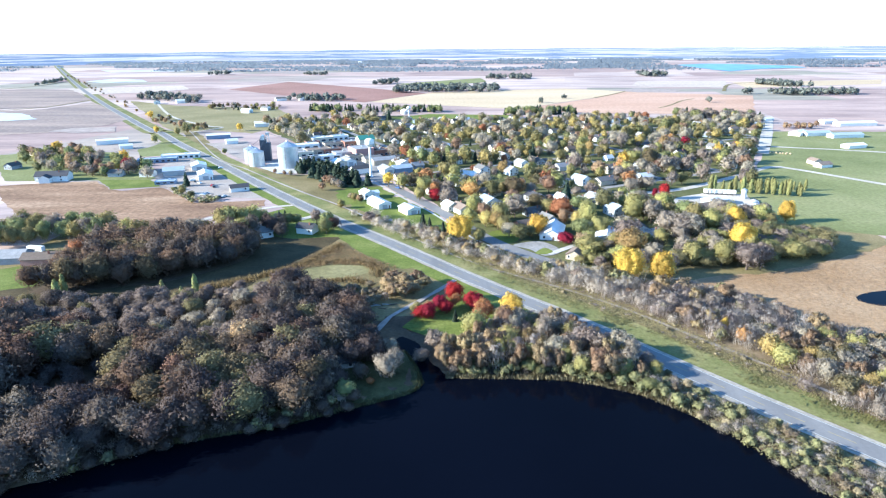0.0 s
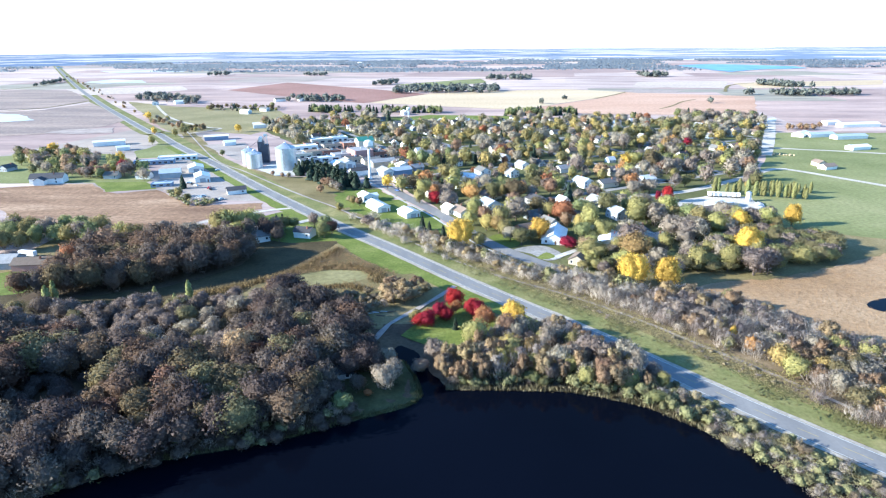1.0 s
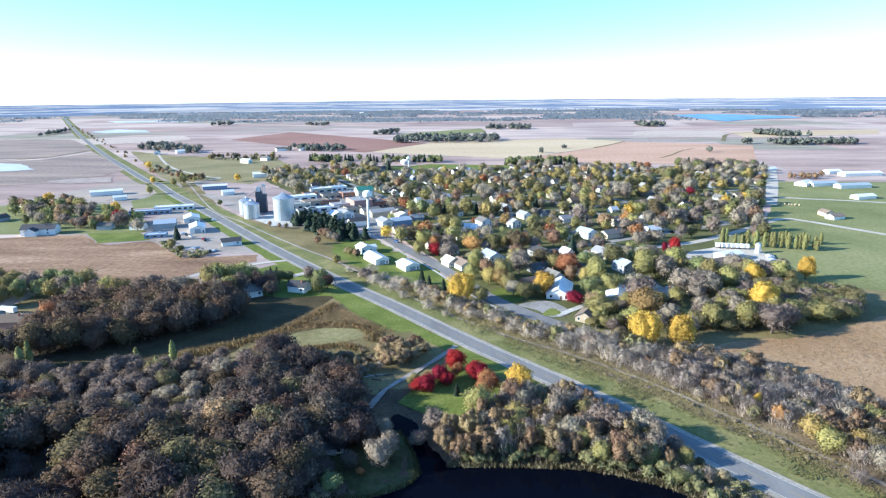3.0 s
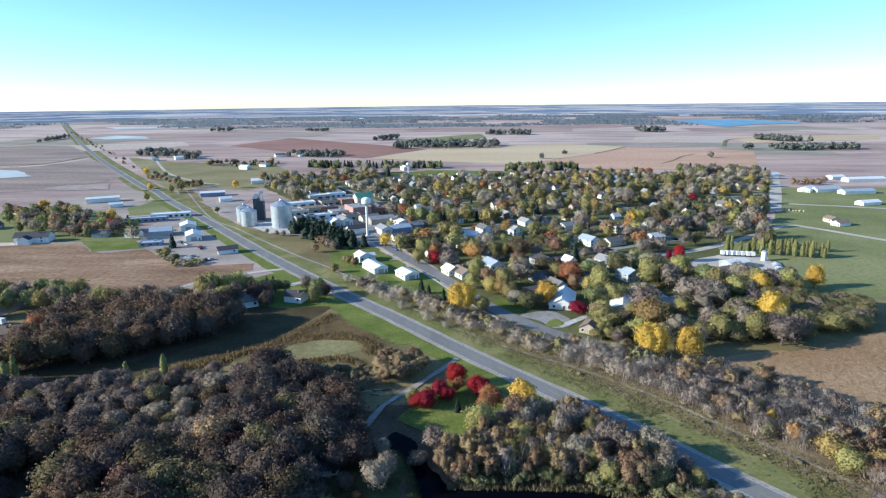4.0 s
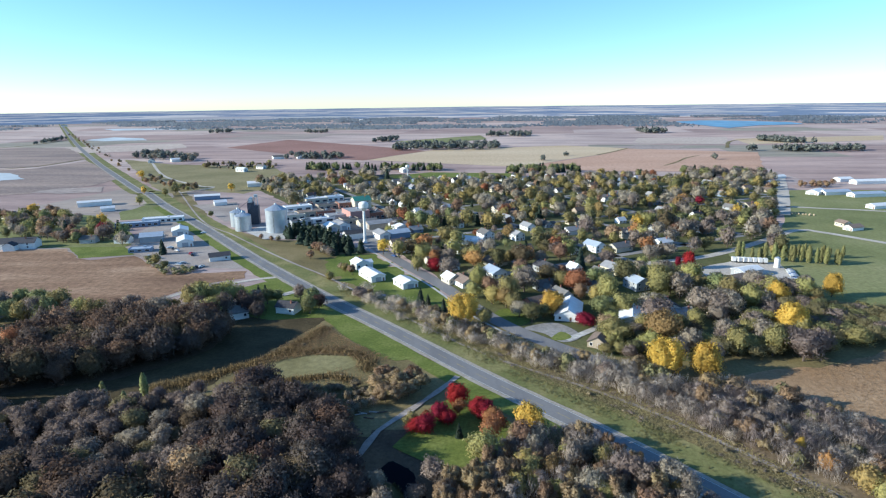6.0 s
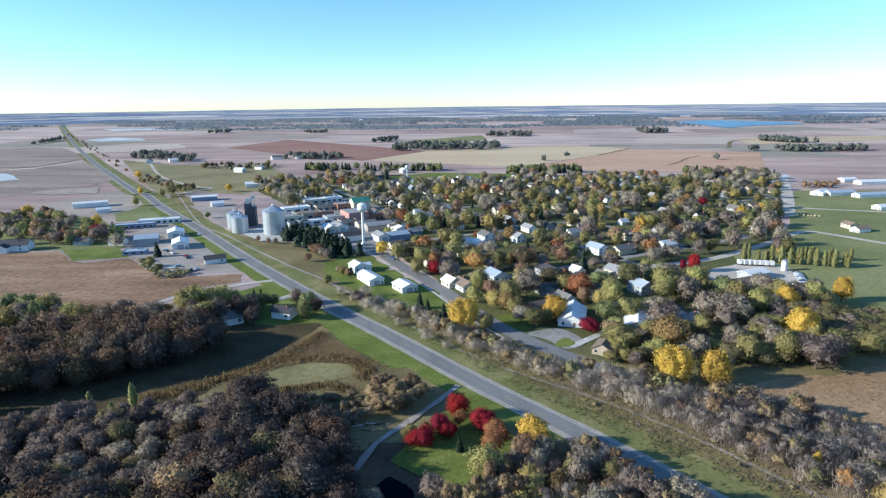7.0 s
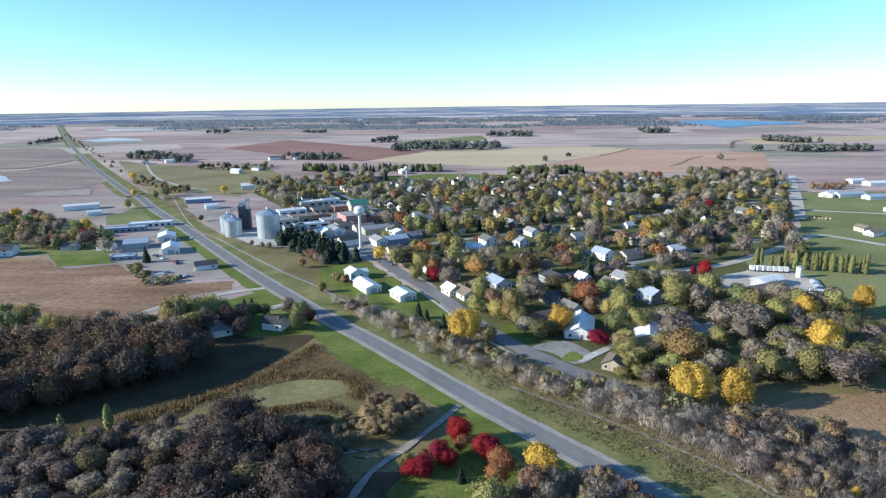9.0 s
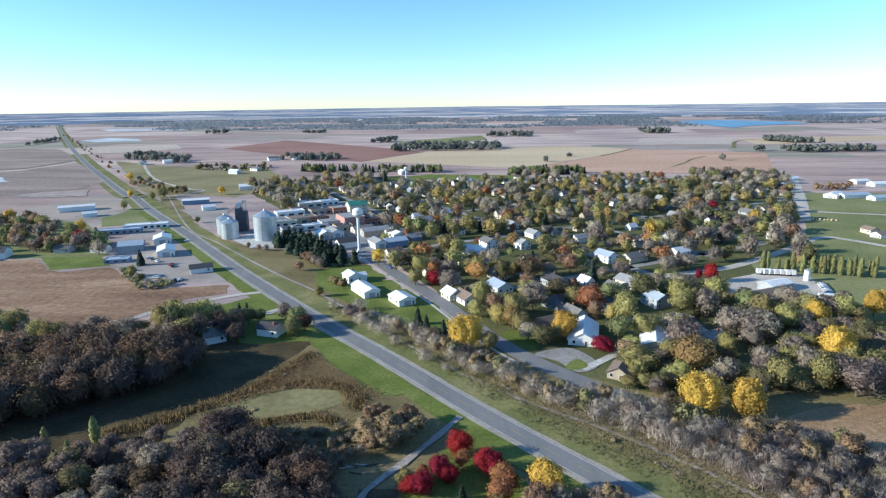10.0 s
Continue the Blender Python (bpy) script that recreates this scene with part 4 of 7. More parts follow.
TRUNKS = [trunk_mesh(s) for s in (1, 2, 3)]
FAR_TRUNK = trunk_mesh(4, 6.0, 0.32, 2, 3.0)
SHRUB_STEMS = trunk_mesh(9, 3.5, 0.15, 3, 2.2)
SHAPES = {
    "grey": ([crown(s, 1250, 0.52, 22, heart=0.76, twigs=0.4, ragged=0.2) for s in (11, 12, 13, 14)], L_GREY, "bare grey deciduous tree with fine twigs"),
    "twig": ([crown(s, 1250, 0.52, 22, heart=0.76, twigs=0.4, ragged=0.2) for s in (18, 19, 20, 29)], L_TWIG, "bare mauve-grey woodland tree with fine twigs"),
    "oak": ([crown(s, 1250, 0.46, 24) for s in (27, 28, 30)], L_OAK, "dull brown oak tree keeping its leaves"),
    "russet": ([crown(s, 1200, 0.46, 24) for s in (21, 22, 23)], L_RUSSET, "russet oak tree with withering leaves"),
    "olive": ([crown(s, 1300, 0.46, 20) for s in (31, 32, 33)], L_OLIVE, "olive deciduous tree turning yellow"),
    "green": ([crown(s, 1300, 0.46, 20) for s in (41, 42, 43)], L_GREEN, "green deciduous tree in full leaf"),
    "gold": ([crown(s, 1200, 0.46, 20, heart=0.78) for s in (65, 66, 67)], L_GOLD, "dull golden autumn tree with thinning leaves"),
    "moss": ([crown(s, 1200, 0.46, 22, heart=0.8) for s in (37, 38, 39)], L_MOSS, "dull olive-brown woodland tree"),
    "yellow": ([crown(s, 2200, 0.38, 24, low=0.9, heart=0.88, ragged=0.16) for s in (51, 52, 53)], L_YELLOW, "bright yellow autumn tree"),
    "orange": ([crown(s, 1300, 0.46, 20) for s in (61, 62, 63)], L_ORANGE, "orange autumn maple tree"),
    "red": ([crown(s, 2200, 0.38, 22, low=0.9) for s in (71, 72)], L_RED, "crimson autumn maple tree"),
    "spruce": ([spruce(s, 420, 1.15) for s in (81, 82)], L_PINE, "dark green spruce tree with drooping boughs"),
    "poplar": ([column(s, 420, 0.75) for s in (91, 92, 93)], L_POPLAR, "slender yellow-green poplar in a row"),
    "tan": ([crown(s, 240, 0.9, 9, low=0.5, core=1) for s in (101, 102, 103)], L_TAN, "tan shrub with dry leaves"),
    "hedge": ([crown(s, 240, 0.9, 9, low=0.5, core=1) for s in (105, 106, 107)], L_HEDGE, "olive green bush on the bank"),
    "willow": ([twiggy(s, 1300, 0.2, 1.3) for s in (131, 132)], L_WILLOW, "brown bare willow clump by the driveway"),
    "bush": ([thicket(s, 300, 560, 0.7) for s in (111, 112)], L_BUSH, "bare grey shrub with thin twigs"),
    "stems": ([thicket(s, 420, 760, 0.6) for s in (135, 136, 137)], L_BUSH, "grey-brown thicket of bare upright stems"),
    # coarser crowns for trees far from the path and for knee-high brush
    "far_grey": ([crown(s, 330, 0.95, 16, low=1.0, heart=0.72, twigs=0.5, core=1, ragged=0.2) for s in (15, 16, 17)], L_GREY, "bare grey trees"),
    "far_russet": ([crown(s, 330, 0.85, 14, low=1.0, core=1) for s in (24, 25, 26)], L_RUSSET, "russet trees"),
    "far_olive": ([crown(s, 330, 0.85, 14, low=1.0, core=1) for s in (34, 35, 36)], L_OLIVE, "olive trees"),
    "far_moss": ([crown(s, 330, 0.85, 14, low=1.0, core=1) for s in (47, 48, 49)], L_MOSS, "dull olive trees"),
    "far_green": ([crown(s, 330, 0.85, 14, low=1.0, core=1) for s in (44, 45, 46)], L_GREEN, "green trees"),
    "far_gold": ([crown(s, 330, 0.85, 14, low=1.0, core=1) for s in (68, 69)], L_GOLD, "golden trees"),
    "far_yellow": ([crown(s, 330, 0.85, 14, low=1.0, core=1) for s in (54, 55, 56)], L_YELLOW, "yellow trees"),
    "far_orange": ([crown(s, 330, 0.85, 14, low=1.0, core=1) for s in (64, 65, 66)], L_ORANGE, "orange trees"),
    "far_red": ([crown(s, 330, 0.85, 14, low=1.0, core=1) for s in (74, 75)], L_RED, "crimson trees"),
    "far_spruce": ([spruce(s, 220, 1.5) for s in (84, 85)], L_PINE, "dark spruce trees"),
    "far_copse": ([crown(s, 70, 2.0, 9, low=0.6, core=1) for s in (141, 142, 143)], L_COPSE, "grey-green trees"),
    "low_tan": ([crown(s, 60, 1.7, 6, low=0.5, core=1) for s in (121, 122, 123)], L_TAN, "tan dry brush"),
    "low_bush": ([thicket(s, 60, 90, 1.6) for s in (124, 125)], L_BUSH, "grey bare brush"),
    "low_hedge": ([crown(s, 60, 1.7, 6, low=0.5, core=1) for s in (126, 127)], L_HEDGE, "olive low brush"),
}
CROWNS = {k: [mesh_of("crown", V, F, mat, N) for V, F, N in shapes] for k, (shapes, mat, _) in SHAPES.items()}
NAMES = {"grey": "bare_tree", "russet": "oak_tree", "olive": "ash_tree", "green": "elm_tree", "yellow": "cottonwood_tree", "orange": "maple_tree", "gold": "linden_tree", "moss": "elm_tree", "twig": "bare_tree", "oak": "oak_tree", "willow": "willow_shrub", "stems": "bare_shrub",
         "red": "red_maple_tree", "spruce": "spruce_tree", "poplar": "poplar_tree", "tan": "shrub", "hedge": "bush", "bush": "bare_shrub"}
pick = random.Random(5)


def tree(kind, x, y, h=12.0, r=None, label="", group="", z=None):
    """One tree on the ground, with trunk and crown."""
    r = r or h * 0.45
    ob = empty(NAMES[kind], x, y, lie_at(x, y) if z is None else z, pick.uniform(0, 360))
    slim = pick.uniform(0.85, 1.15)
    ob.scale = (r / 4.5 * slim, r / 4.5 / slim, h / 10) if kind not in ("spruce", "poplar") else (h / 10 * pick.uniform(0.9, 1.1) * (0.85 if kind == "poplar" else 1.0),) * 2 + (h / 10,)
    child("trunk", FAR_TRUNK if y > 380 else pick.choice(TRUNKS) if kind not in ("tan", "bush", "hedge", "willow", "stems") else SHRUB_STEMS, ob)
    child("crown", pick.choice(CROWNS["far_" + kind if y > 430 and "far_" + kind in CROWNS else kind]), ob)
    return tagged(ob, label or SHAPES[kind][2], "tree" if kind not in ("tan", "bush", "hedge", "willow", "stems") else "shrub", group)


def scatter(poly, gap, seed, keep=None):
    """Uneven points inside an outline, about gap apart."""
    g = np.random.default_rng(seed)
    A = np.array([p[:2] for p in poly])
    lo, hi = A.min(0), A.max(0)
    nx, ny = int((hi[0] - lo[0]) / gap) + 1, int((hi[1] - lo[1]) / gap) + 1
    X, Y = np.meshgrid(np.arange(nx), np.arange(ny))
    P = np.c_[X.ravel() + 0.5 * (Y.ravel() % 2), Y.ravel()] * gap + lo + g.uniform(-0.42, 0.42, (nx * ny, 2)) * gap
    P = P[inside([tuple(p[:2]) for p in poly], P)]
    return P if keep is None else P[keep(P)]


def grove(name, rows, label, category="trees", far=False):
    """Many trees too close to count, joined kind by kind. rows: kind, x, y, height, radius."""
    by = {}
    g = np.random.default_rng(len(rows))
    for kind, x, y, h, r in rows:
        kind = "far_" + kind if far and "far_" + kind in SHAPES else kind
        by.setdefault(kind, []).append((x, y, h, r))
    for kind, items in by.items():
        Z = lie([(i[0], i[1]) for i in items])
        VV, FF, NN, base = [], [], [], 0
        for (x, y, h, r), z in zip(items, Z):
            V, F, N = SHAPES[kind][0][g.integers(len(SHAPES[kind][0]))]
            a = g.uniform(0, 6.283)
            c, s = math.cos(a), math.sin(a)
            f = r / 4.5 if kind not in ("spruce", "poplar", "far_spruce") else h / 10
            VV.append(np.c_[(V[:, 0] * c - V[:, 1] * s) * f + x, (V[:, 0] * s + V[:, 1] * c) * f + y, V[:, 2] * h / 10 + z])
            NN.append(np.c_[N[:, 0] * c - N[:, 1] * s, N[:, 0] * s + N[:, 1] * c, N[:, 2]])
            FF.append(F + base)
            base += len(V)
        tagged(new(name, mesh_of(name, np.concatenate(VV), np.concatenate(FF), SHAPES[kind][1], np.concatenate(NN))), label % SHAPES[kind][2].split(" ")[0], category, kind="stuff")


def mix(weights):
    ks = list(weights)
    return pick.choices(ks, [weights[k] for k in ks])[0]


# lakeside wood
P = scatter(WOODS, 6.7, 3)
rows, near_count = [], 0
for x, y in P[np.argsort(np.hypot(P[:, 0] + 30, P[:, 1] - 150))]:
    band_ = y + 0.28 * x
    grey_side = x < -72 and band_ > 163
    # darker twig crowns by shore and clearing put weaker light into the colour
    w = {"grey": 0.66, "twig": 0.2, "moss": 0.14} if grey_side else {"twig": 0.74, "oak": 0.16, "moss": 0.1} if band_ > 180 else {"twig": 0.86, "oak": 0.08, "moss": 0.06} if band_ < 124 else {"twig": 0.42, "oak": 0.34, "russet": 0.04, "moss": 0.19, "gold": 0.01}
    kind, h = mix(w), pick.uniform(6.5, 9.5) if grey_side else pick.uniform(9.5, 13.5)
    # unseen taller trees added on the left to shade the low hollow
    if 140 < y < 188 and x < -132:
        h = pick.uniform(15, 18)
    elif 156 < y < 180 and x < -102:
        kind, h = "twig", pick.uniform(5, 7)
    if near_count < 170:
        tree(kind, x, y, h, h * pick.uniform(0.4, 0.54), group="lakeside wood")
        near_count += 1
    else:
        rows.append((kind, x, y, h, h * pick.uniform(0.4, 0.54)))
for x, y in scatter([(-111.9, 121.5), (-94.3, 130.4), (-74.8, 141.4), (-46.3, 149.5), (-25.2, 159.2), (-29.4, 164.4), (-48.1, 156.3), (-78.1, 148.9), (-99.2, 138.8), (-117.8, 129.4)], 2.9, 33):
    rows.append((mix({"twig": 0.5, "low_bush": 0.3, "low_hedge": 0.2}), x, y, pick.uniform(2, 5.5), pick.uniform(1.4, 2.6)))
grove("wood_trees", rows, "%s crowns of the lakeside wood")

# oaks on the hill
rows = []
for x, y in scatter(HILLWOOD, 5.8, 4):
    h = pick.uniform(12, 16.5)
    rows.append((mix({"oak": 0.5, "twig": 0.28, "moss": 0.16, "russet": 0.06}), x, y, h, h * pick.uniform(0.36, 0.46)))
grove("hill_oaks", rows, "%s crowns of the hillside oaks")
tree("orange", *(-174.3, 271.4), 15, 5.5, "orange-leaved oak among brown oaks")
LEFTROW = [(-268, 320.7), (-252.4, 325.5), (-238.6, 333.7), (-210, 335.4), (-189.5, 337.2), (-180.1, 319.1), (-206.1, 312.7), (-232.1, 305.6), (-253.1, 301.4)]
rows = [(mix({"green": 0.4, "olive": 0.4, "grey": 0.2}), x, y, pick.uniform(9, 15), pick.uniform(4, 6)) for x, y in scatter(LEFTROW, 8, 5)]
grove("field_edge_trees", rows, "%s trees along the field's edge")
for x, y in scatter([(-195.9, 316.4), (-159.1, 332.2), (-107.2, 322.8), (-102.7, 308), (-140.7, 311.5)], 9, 6):
    tree(mix({"grey": 0.6, "olive": 0.2, "russet": 0.2}), x, y, pick.uniform(9, 13), group="wood beside the farmhouse")
for px, py, h in ((-126.3, 327.8) + (16,), (-121.3, 328.9) + (17,), (-115.7, 331.5) + (16,), (-110.9, 336.8) + (15,), (-127.3, 341.5) + (14,), (-108, 343.2) + (11,), (-116, 339.8) + (14,)):
    tree(mix({"green": 0.6, "olive": 0.4}), px, py, h, h * 0.34, "tall green tree beside the farmhouse")

for px, py, h, kind in ((-67.6, 327.6) + (10, "green"), (-64.5, 334.2) + (9, "oak"), (-68.7, 338.5) + (11, "green"), (-77.5, 349) + (9, "grey"), (-93.2, 342.8) + (9, "green"), (-94.9, 332.3) + (10, "oak"), (-88.5, 344.8) + (8, "green"), (-98.2, 327.1) + (11, "twig")):
    tree(kind, px, py, h, h * 0.45)

for px, py, h, kind in ((-108, 322, 13, "twig"), (-101, 331, 11.5, "twig"), (-97, 339, 10, "grey"), (-91, 321, 9, "twig"), (-112, 314, 13, "oak"), (-119, 320, 13, "twig")):
    tree(kind, px, py, h, h * 0.4)

# lake bank
for x, y in scatter(PENINSULA, 4.3, 8):
    w = {"grey": 0.34, "willow": 0.34, "stems": 0.16, "russet": 0.04, "olive": 0.07, "gold": 0.05} if x > 22 else {"gold": 0.08, "willow": 0.56, "grey": 0.26, "stems": 0.1}
    h = pick.uniform(6.5, 10.5)
    tree(mix(w), x, y, h, h * pick.uniform(0.32, 0.42), group="trees on the lake bank")
for x, y in scatter([(0.2, 179), (20.8, 181.5), (39.2, 180), (56.5, 175.5), (68.4, 168), (72.9, 156.2), (66, 160), (55.1, 169), (38.5, 174.8), (20.4, 176), (2, 176.2)], 2.6, 9):
    h = pick.uniform(2.2, 5.2)
    tree(mix({"hedge": 0.75, "green": 0.15, "bush": 0.1}), x, y, h, h * pick.uniform(0.4, 0.55), group="bushes on the lake bank")
tree("yellow", *(25.5, 215.3), 12.5, 4.8, "bright yellow tree beside the highway")
for px, py, h, kind in ((10.1, 200.6) + (11, "yellow"), (13.3, 212) + (9, "orange"), (55, 175) + (8, "russet"), (49.9, 176.8) + (9, "russet"), (67.3, 173.9) + (6, "olive")):
    tree("olive" if kind == "yellow" else kind, px, py, h, h * 0.42)
for px, py, h in ((3.7, 234) + (9,), (0.6, 222.2) + (6,), (-2.3, 224.6) + (7.5,), (-6.8, 217.2) + (7.5,), (-9.6, 217.2) + (6,), (10.4, 226.5) + (8,), (13.1, 225) + (7.5,)):
    tree("red", px, py, h, h * 0.46, "crimson maple on the lawn by the highway", "red maples")
for px, py, h in ((4.1, 228.8) + (6,), (-6.7, 223.8) + (5,), (14.7, 220.5) + (8,), (16.1, 217.7) + (7,)):
    tree("orange", px, py, h, h * 0.45, "pale orange maple beside the red maples", "red maples")
tree("spruce", *(3.7, 215.1), 5, None, "small dark spruce on the lawn")
tree("olive", *(-11.6, 220.1), 6, 2.6, "pale yellow-green shrub tree beside the driveway")
tree("green", *(-30.5, 162.9), 6.5, 3.4, "pale green willow on the lake shore")
tree("orange", *(-24, 170), 3, 1.5, "small orange tree on the shore lawn")
for px, py, h in ((-19, 174) + (9.5,), (-16.6, 179.2) + (8,), (-26.7, 184.8) + (10,), (-31.3, 190.6) + (11,), (-26.9, 194.6) + (9,), (-37.6, 192.7) + (10,), (-44, 184.9) + (12,), (-8.5, 186.5) + (6,), (-3.8, 192.4) + (8,), (-38, 173.5) + (11,), (-31.1, 181.8) + (9,), (-43.1, 167.6) + (12,), (-38.2, 184.9) + (10,), (-45.3, 158.5) + (11,), (-37.2, 164.4) + (9,), (-33.4, 167.5) + (7,), (-27.1, 173.4) + (6,), (-39.9, 160.8) + (9,), (-23.2, 184.7) + (8,), (-19.3, 188.5) + (7,)):
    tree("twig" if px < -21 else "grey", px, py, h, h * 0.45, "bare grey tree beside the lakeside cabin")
for px, py, h in ((-21.4, 238) + (7,), (-17.2, 238.8) + (7.5,), (-13.7, 241.8) + (7,), (-9.5, 247.1) + (6,), (-24.5, 245.1) + (7,), (-18, 247.2) + (8,), (-12.6, 251.5) + (7,), (-22, 255.1) + (6,), (-25.9, 240.5) + (5,), (-24.9, 253.4) + (6,)):
    tree("willow", px, py, h, h * 0.72, "brown bare willow clump by the driveway", "willow clumps")
for px, py, h in ((-161.4, 238.1) + (7,), (-162.8, 235.2) + (6,), (-108.1, 243.4) + (6,), (-120.2, 238.8) + (5,), (-108.8, 231.7) + (5,)):
    tree("poplar", px, py, h + 3, None, "young yellow-green poplar at the wood's edge")

# brush round the pond
MARSHEDGE = [(-85, 254.4), (-74.5, 278.5), (-58.4, 312.5), (-41.5, 290.7), (-22.2, 272.3), (-27.2, 250), (-33.9, 246.9), (-61.9, 245.7)]
POND = [(-77.5, 259.5), (-70, 270), (-57, 277.5), (-40, 276), (-35.5, 268), (-46, 261), (-61, 257)]
rows = [("low_tan", x, y, pick.uniform(0.8, 1.8), pick.uniform(0.8, 1.8)) for x, y in scatter(MARSHEDGE, 2.2, 12, lambda Q: ~inside(POND, Q) & (rng.uniform(0, 1, len(Q)) < 0.03))]
BRUSH2 = [(-66.5, 249), (-30.6, 248.4), (-23.8, 237.5), (-32.3, 222.7), (-61.7, 224.6), (-97.9, 237.3)]
rows += [(mix({"tan": 0.6, "bush": 0.4}), x, y, pick.uniform(1.5, 4.5), pick.uniform(1.5, 2.6)) for x, y in scatter(BRUSH2, 4, 13)]
grove("pond_brush", rows, "%s brush and reeds round the pond", "brush")

g7 = np.random.default_rng(27)
Q = scatter(MARSHEDGE, 0.55, 28, lambda Q: ~inside(POND, Q) & (rng.uniform(0, 1, len(Q)) < np.clip((Q[:, 1] - 262 - 0.12 * (Q[:, 0] + 60)) / 16, 0.12, 1)))
V, F = cards(np.c_[Q, lie(Q) + g7.uniform(0.2, 1.3, len(Q))], np.tile((0, -0.3, 1.4), (len(Q), 1)), 0.28, g7, 3.0)
L_BRUSH = leaf("pond_reeds", (0.27, 0.185, 0.095), 0.1, 0.01, 0.3, 0.82, 1.14)
turf("pond_reeds", V, F, L_BRUSH, "brown reeds and rough grass round the pond", "reeds")
for x, y in scatter(POND, 7.5, 29):
    if pick.random() < 0.2:
        tree("tan", x, y, pick.uniform(0.6, 1.2), pick.uniform(0.8, 1.6), "small tussock standing in the pond", "pond tussocks")

def reed_bed(name, lines, wide, per_metre, tall, mat, label, seed):
    """Upright reed blades in an uneven band along lines."""
    g = np.random.default_rng(seed)
    P = []
    for line in lines:
        C = smooth_line(line, 2.0)
        at = np.r_[0, np.cumsum(np.hypot(*np.diff(C, axis=0).T))]
        u = g.uniform(0, at[-1], int(at[-1] * per_metre))
        C = np.c_[np.interp(u, at, C[:, 0]), np.interp(u, at, C[:, 1])]
        P.append(C + g.normal(0, 1, C.shape) * wide * (0.6 + 0.7 * np.sin(C[:, :1] * 0.31 + C[:, 1:] * 0.17) ** 2))
    P = np.concatenate(P)
    P = P[~inside(POND, P) & ~inside(LAKE, P)]
    n = len(P)
    h = tall * g.uniform(0.35, 1.15, n)
    a = g.uniform(0, np.pi, n)
    S = np.c_[np.cos(a), np.sin(a), np.zeros(n)] * 0.085 * g.uniform(0.6, 1.4, (n, 1))
    lean = np.c_[g.normal(0, 0.18, (n, 2)) * h[:, None], h]
    B = np.c_[P, lie(P)]
    V = np.stack([B - S, B + S, B + lean + S * 0.35, B + lean - S * 0.35], 1).reshape(-1, 3)
    N = unit(np.repeat(np.c_[np.full(n, -0.45), g.normal(-0.35, 0.2, n), np.full(n, 0.7)], 4, 0))
    tagged(new(name, mesh_of(name, V, np.arange(4 * n).reshape(n, 4), mat, N)), label, "reeds", kind="stuff")


L_CATTAIL = leaf("brown_reeds", (0.22, 0.16, 0.09), 0.1, 0.01, 0.3, 0.85, 1.12)
reed_bed("reed_bed", [[(-109, 248.5), (-95.7, 254.5), (-86, 261.8), (-73.8, 274.2), (-66.3, 284), (-58.5, 301), (-55.5, 308)], [(-80, 256), (-64.6, 253), (-50, 257), (-43, 257.5), (-34, 253)], [(-70, 279), (-57, 281), (-42, 280), (-32, 272), (-31, 262)]],
         1.9, 55, 1.6, L_CATTAIL, "tall brown reeds in a ring round the pond", 64)

# shrub belt along the old rail bed
rows, shown = [], 0
for x, y in scatter(BELT, 4.2, 14, lambda Q: off_line(TRAIL, Q) > 3.2):
    tall = 5.2 if y > 260 else 6.5
    kind, h = mix({"stems": 0.76, "grey": 0.07, "willow": 0.1, "hedge": 0.05, "tan": 0.02}), tall * pick.uniform(0.7, 1.45)
    if shown < 200 and x > 25 and y < 270 and h > 5:
        tree(kind, x, y, h, h * pick.uniform(0.4, 0.55), group="belt of brush along the trail")
        shown += 1
    else:
        rows.append((kind, x, y, h, h * pick.uniform(0.42, 0.6)))
grove("belt_brush", rows, "%s brush along the old rail bed", "brush")
LOW = [(-52, 351.4), (-21.7, 316.4), (-0.1, 289.8), (21.2, 265.4), (36.9, 247.3), (59.2, 223.1), (73.6, 211.3), (84.4, 194.7), (97.5, 176.4), (106.3, 159.6), (115.1, 145.2), (117.3, 155.8), (110.4, 179.8), (98.7, 195.4), (85.2, 213.6), (64.2, 244.2), (40.5, 265.1), (19, 284.7), (-7.2, 314.2), (-34.3, 341.2)]
rows = [(mix({"low_tan": 0.3, "low_bush": 0.7}), x, y, pick.uniform(0.5, 1.9), pick.uniform(0.8, 1.7)) for x, y in scatter(LOW, 4.6, 41, lambda Q: (off_line(ROAD, Q) > 16.5 + 2.5 * np.sin(Q[:, 0] * 0.19)) & (off_line(TRAIL, Q) > 2))]
grove("low_brush", rows, "%s low brush between trail and verge", "brush")
g8 = np.random.default_rng(48)
Q = scatter(LOW, 0.7, 49, lambda Q: off_line(ROAD, Q) > 14)
V, F = cards(np.c_[Q, lie(Q) + g8.uniform(0.15, 0.9, len(Q))], np.tile((0, -0.5, 0.8), (len(Q), 1)), 0.3, g8, 2.6)
L_DRYGRASS = leaf("tall_dry_grass", (0.27, 0.225, 0.115), 0.1, 0.01, 0.3, 0.92, 1.08)
turf("tall_grass", V, F, L_DRYGRASS, "tall dry grass between verge and brush", "grass")
g9 = np.random.default_rng(91)
C = smooth_line(ROAD[2:10], 0.5)
D = np.gradient(C, axis=0)
D /= np.linalg.norm(D, axis=1)[:, None]
k = g9.integers(0, len(C), 7000)
Q = C[k] + np.c_[D[k, 1], -D[k, 0]] * (8 + 9.5 * g9.uniform(0, 1, len(k)) ** 0.6)[:, None]
Q = Q[0.5 + 0.5 * np.sin(Q[:, 0] * 0.21 + 2 * np.sin(Q[:, 1] * 0.13)) > g9.uniform(0, 1, len(Q)) * 0.9]
